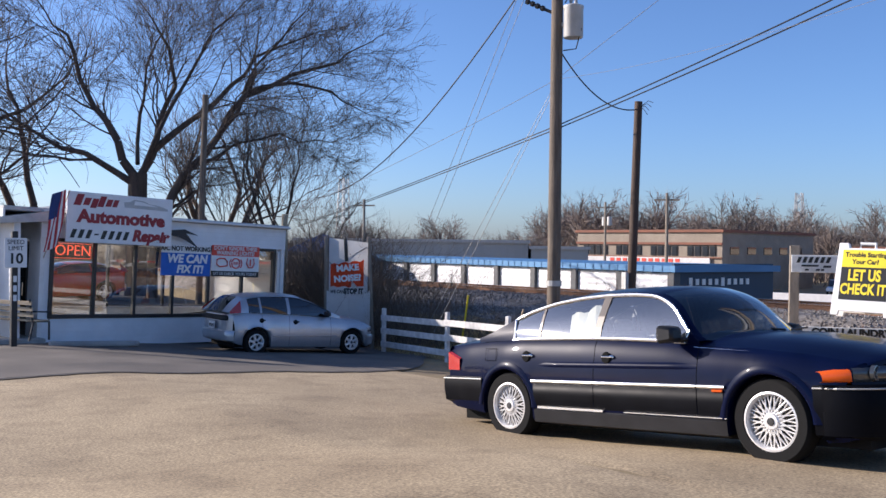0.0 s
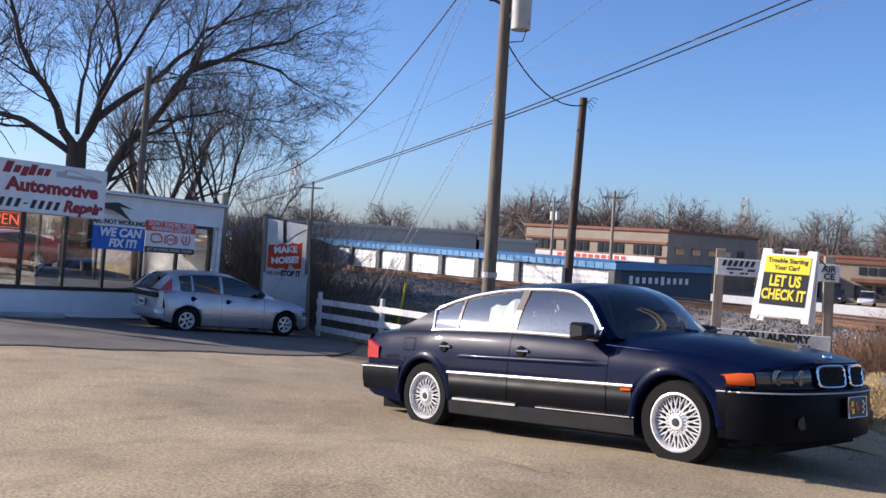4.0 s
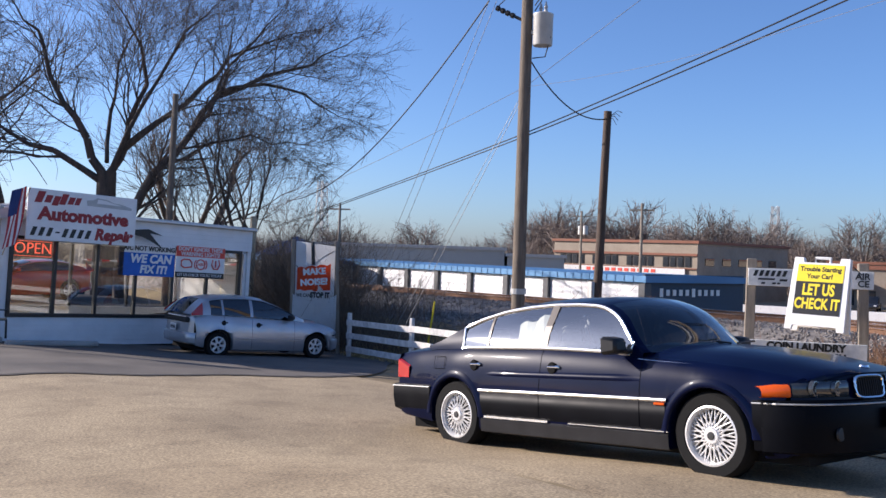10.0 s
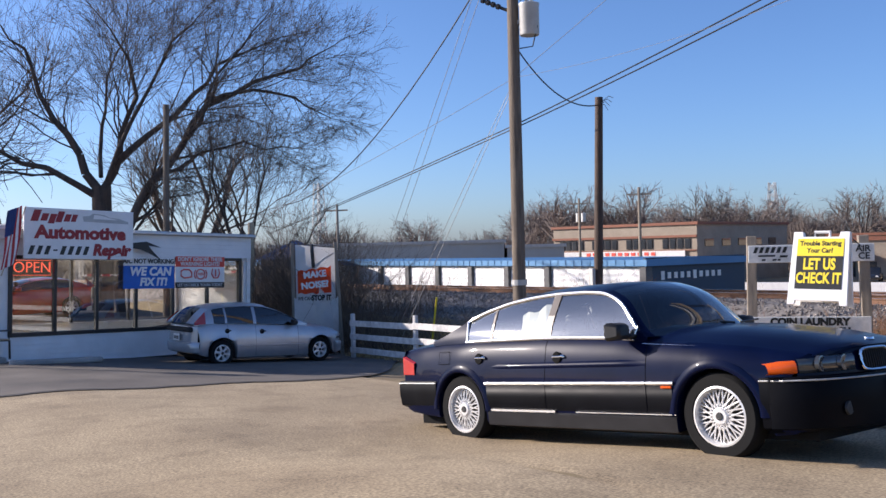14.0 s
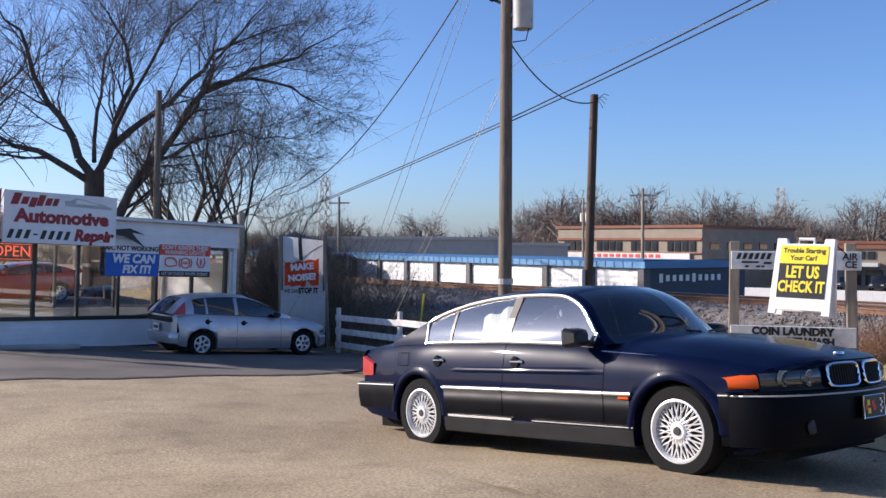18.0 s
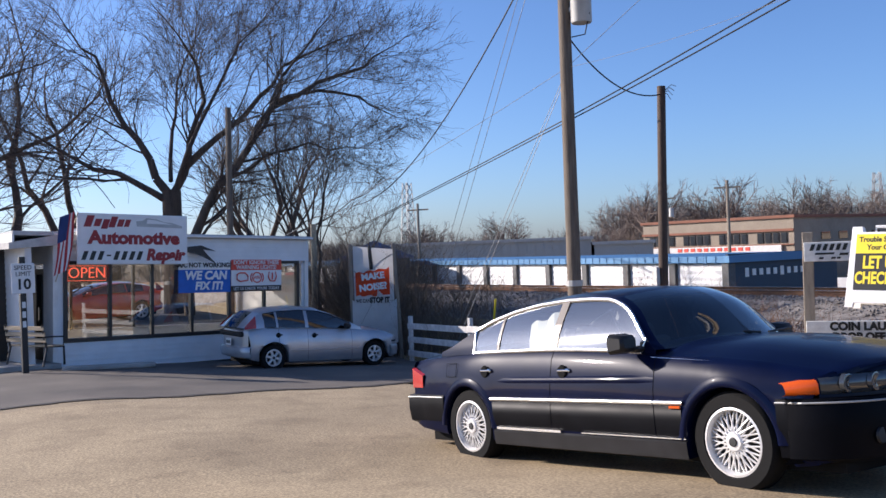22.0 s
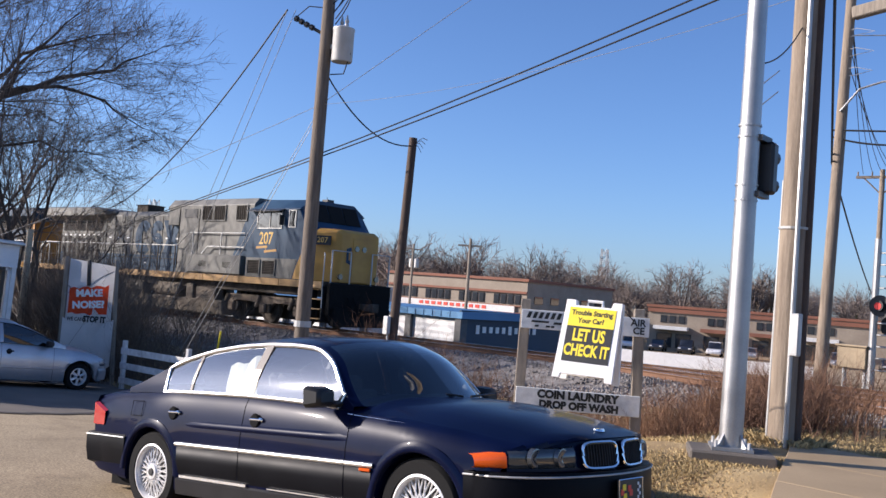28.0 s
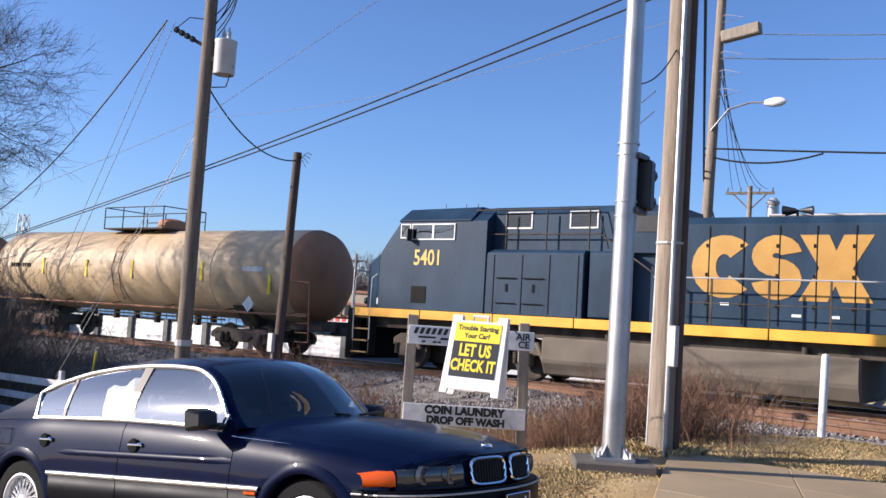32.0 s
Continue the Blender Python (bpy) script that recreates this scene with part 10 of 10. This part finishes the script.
def tank_car(label):
    """A tank wagon, front end of the shell at the origin."""
    root = thing("tank_car", label, "tank car", group="tank cars of the train")
    r, L, zc = 1.5, 17.8, 2.55
    bm = B()
    prof = [(0.001, 0.0), (0.7, -0.08), (1.2, -0.28), (1.42, -0.5), (1.5, -0.75)]
    prof += [(r, -0.75 - (L - 1.5) * k / 6) for k in range(1, 6)]
    prof += [(1.5, -L + 0.75), (1.42, -L + 0.5), (1.2, -L + 0.28), (0.7, -L + 0.08), (0.001, -L)]
    lathe(bm, prof[4:-4], 40, "x", (0, 0, zc))
    sh = part("shell", bm, "tank_tan", root, "tan painted tank shell", smooth=True)
    for pr in (prof[:5], prof[-5:]):
        bm = B()
        lathe(bm, pr, 40, "x", (0, 0, zc))
        part("end_cap", bm, "tank_rust", sh, "rust-streaked domed end", smooth=True)
    for d in (4.2, 8.9, 13.6):
        bm = B()
        lathe(bm, [(r + 0.001, -d - 0.03), (r + 0.012, -d - 0.02), (r + 0.012, -d + 0.02), (r + 0.001, -d + 0.03)], 40, "x", (0, 0, zc))
        part("weld_band", bm, "tank_tan", sh)
    # manway and railing on top
    bm = B()
    lathe(bm, [(0.5, zc + r - 0.1), (0.5, zc + r + 0.25), (0.45, zc + r + 0.38), (0.2, zc + r + 0.45), (0.001, zc + r + 0.46)], 18, "z", (-8.2, 0, 0))
    part("manway_dome", bm, "tank_rust", root, "rusty brown manway cover", smooth=True)
    bm = B()
    box(bm, (-9.2, 0, zc + r + 0.02), (3.4, 1.9, 0.05))
    part("platform", bm, "grime", root)
    bm = B()
    for y in (-0.95, 0.95):
        for d in (7.5, 8.6, 9.8, 10.9):
            tube(bm, (-d, y, zc + r), (-d, y, zc + r + 0.8), 0.022, seg=6)
        for z in (0.45, 0.8):
            path_tube(bm, [(-7.5, y, zc + r + z), (-10.9, y, zc + r + z)], 0.02, 6)
    for d in (7.5, 10.9):
        path_tube(bm, [(-d, -0.95, zc + r + 0.8), (-d, 0.95, zc + r + 0.8)], 0.02, 6)
    part("railing", bm, "grime", root)
    for sg in (-1, 1):
        for d in (6.0, 9.2):
            bm = B()
            for e in (-0.2, 0.2):
                path_tube(bm, [(-9.2 + e, sg * (r + 0.06) * math.cos(a), zc + (r + 0.06) * math.sin(a)) for a in (1.3, 0.9, 0.5, 0.0, -0.5, -0.75)], 0.018, 5)
            for k in range(8):
                a = 1.2 - 0.26 * k
                path_tube(bm, [(-9.4, sg * (r + 0.06) * math.cos(a), zc + (r + 0.06) * math.sin(a)), (-9.0, sg * (r + 0.06) * math.cos(a), zc + (r + 0.06) * math.sin(a))], 0.013, 5)
            if d == 9.2:
                part("ladder", bm, "tank_rust", root)
            else:
                bm.free()
        for d, zz in ((4.6, 0.0), (8.3, 0.0), (11.0, 0.0), (13.8, 0.05), (17.0, 0.0), (1.4, -0.35)):
            bm = B()
            box(bm, (-d, sg * (r + 0.005), zc + zz), (0.11, 0.02, 0.62))
            part("reflector_strip", bm, "sign_yellow", sh, "yellow reflector strip")
        for d, w, z in ((15.2, 1.3, 0.05), (2.2, 0.9, 0.12), (5.2, 0.5, -0.12)):
            bm = B()
            if d == 15.2:
                for k in range(9):
                    box(bm, (-14.7 - 0.16 * k, sg * (r + 0.004), zc + z), (0.1, 0.014, 0.16 if k != 4 else 0.04))
                part("lettering_bars", bm, "grille", sh, "dark stencilled marks")
            else:
                box(bm, (-d, sg * math.sqrt(r * r - z * z), zc + z), (w, 0.02, 0.16))
                part("pale_patch", bm, "white_weathered" if d < 3 else "sign_yellow", sh)
        bm = B()
        q = Matrix.Rotation(math.pi / 4, 3, "Y")
        box(bm, (-2.3, sg * 1.48, 1.55), (0.36, 0.02, 0.36), q)
        part("placard", bm, "sign_white", root, "white diamond placard")
        # walkway along the sill
        bm = B()
        path_tube(bm, [(0.2, sg * 1.45, 1.28), (-L - 0.2, sg * 1.45, 1.28)], 0.035, 6)
        for d in (0.6, 3.5, 6.5, 9.5, 12.5, 15.5, 17.4):
            path_tube(bm, [(-d, sg * 1.45, 1.28), (-d, sg * 0.9, 1.42)], 0.022, 5)
        part("side_rail", bm, "tank_rust", root)
        bm = B()
        path_tube(bm, [(0.3, sg * 1.4, 0.5), (0.3, sg * 1.45, 1.3), (0.25, sg * 1.45, 2.3), (-0.9, sg * 1.5, 2.35), (-1.0, sg * 1.5, 1.3)], 0.02, 6)
        for k in range(4):
            path_tube(bm, [(0.3, sg * 1.42, 0.5 + 0.28 * k), (-0.25, sg * 1.42, 0.5 + 0.28 * k)], 0.018, 5)
        part("end_ladder", bm, "tank_rust", root)
    for d in (1.6, L - 1.6):
        bm = B()
        box(bm, (-d, 0, 0.98), (4.0, 0.6, 0.35))
        part("stub_sill", bm, "grime", root, bevel=0.02)
    for d in (3.0, L - 3.0):
        bm = B()
        loft(bm, [[(-d + e, -w, z) for w, z in ((-1.2, 1.1 + k), (1.2, 1.1 + k), (0.6, 0.85), (-0.6, 0.85))] for e, k in ((-0.35, 0.4), (0.35, 0.4))])
        part("bolster", bm, "grime", root, bevel=0.02)
    bm = B()
    for d, h in ((5.2, 0.2), (6.0, 0.34), (7.0, 0.24), (8.2, 0.36), (9.4, 0.26), (10.6, 0.3), (12.0, 0.22)):
        box(bm, (-d, -0.3, 1.06 - h / 2), (0.12, 0.2, h))
    path_tube(bm, [(-4.5, -0.4, 0.98), (-13, -0.4, 0.98)], 0.03, 5)
    part("brake_rigging", bm, "grime", root)
    for d, sx in ((0.0, 1), (L, -1)):
        bm = B()
        box(bm, (-d + sx * 0.45, 0, 0.85), (0.9, 0.22, 0.24))
        part("coupler", bm, "grime", root, bevel=0.03)
    for d in (3.0, L - 3.0):
        bogie(root, d, (-0.88, 0.88), 0.45, 0.62)
    return root


LEAD = locomotive("lead locomotive, grimy grey with blue cab and yellow nose", "207", True)
SECOND = locomotive("second locomotive, dark blue with orange sill, running backwards", "5401", False)
TANKS = [tank_car("tan tank car with rust-streaked end and roof platform")]
for _k in range(2):
    TANKS.append(copy_thing(TANKS[0], Matrix.Identity(4)))


def motions():
    """The train passes at an even pace; wheelsets roll while it is near."""
    turn = Matrix.Rotation(math.pi, 4, "Z")
    for ob, s29, m in [(LEAD, -3.95, Matrix.Identity(4)), (SECOND, -47.85, turn)] + [(tk, -49.9 - 20.0 * k, Matrix.Identity(4)) for k, tk in enumerate(TANKS)]:
        walk(ob, [(t, TRAIN_M @ Matrix.Translation((s29 + TRAIN_V * (t - 29), 0, 0)) @ m) for t in range(0, 33, 4)])
    for n, (ob, c, r) in enumerate(WHEELSETS):
        sg = -1 if 6 <= n < 12 else 1
        rows = [(0, Matrix.Translation(c))]
        step = 0.05
        for k in range(121):
            rows.append((26 + step * k, Matrix.Translation(c) @ Matrix.Rotation(sg * TRAIN_V * step * k / r, 4, "Y")))
        walk(ob, rows)
motions()
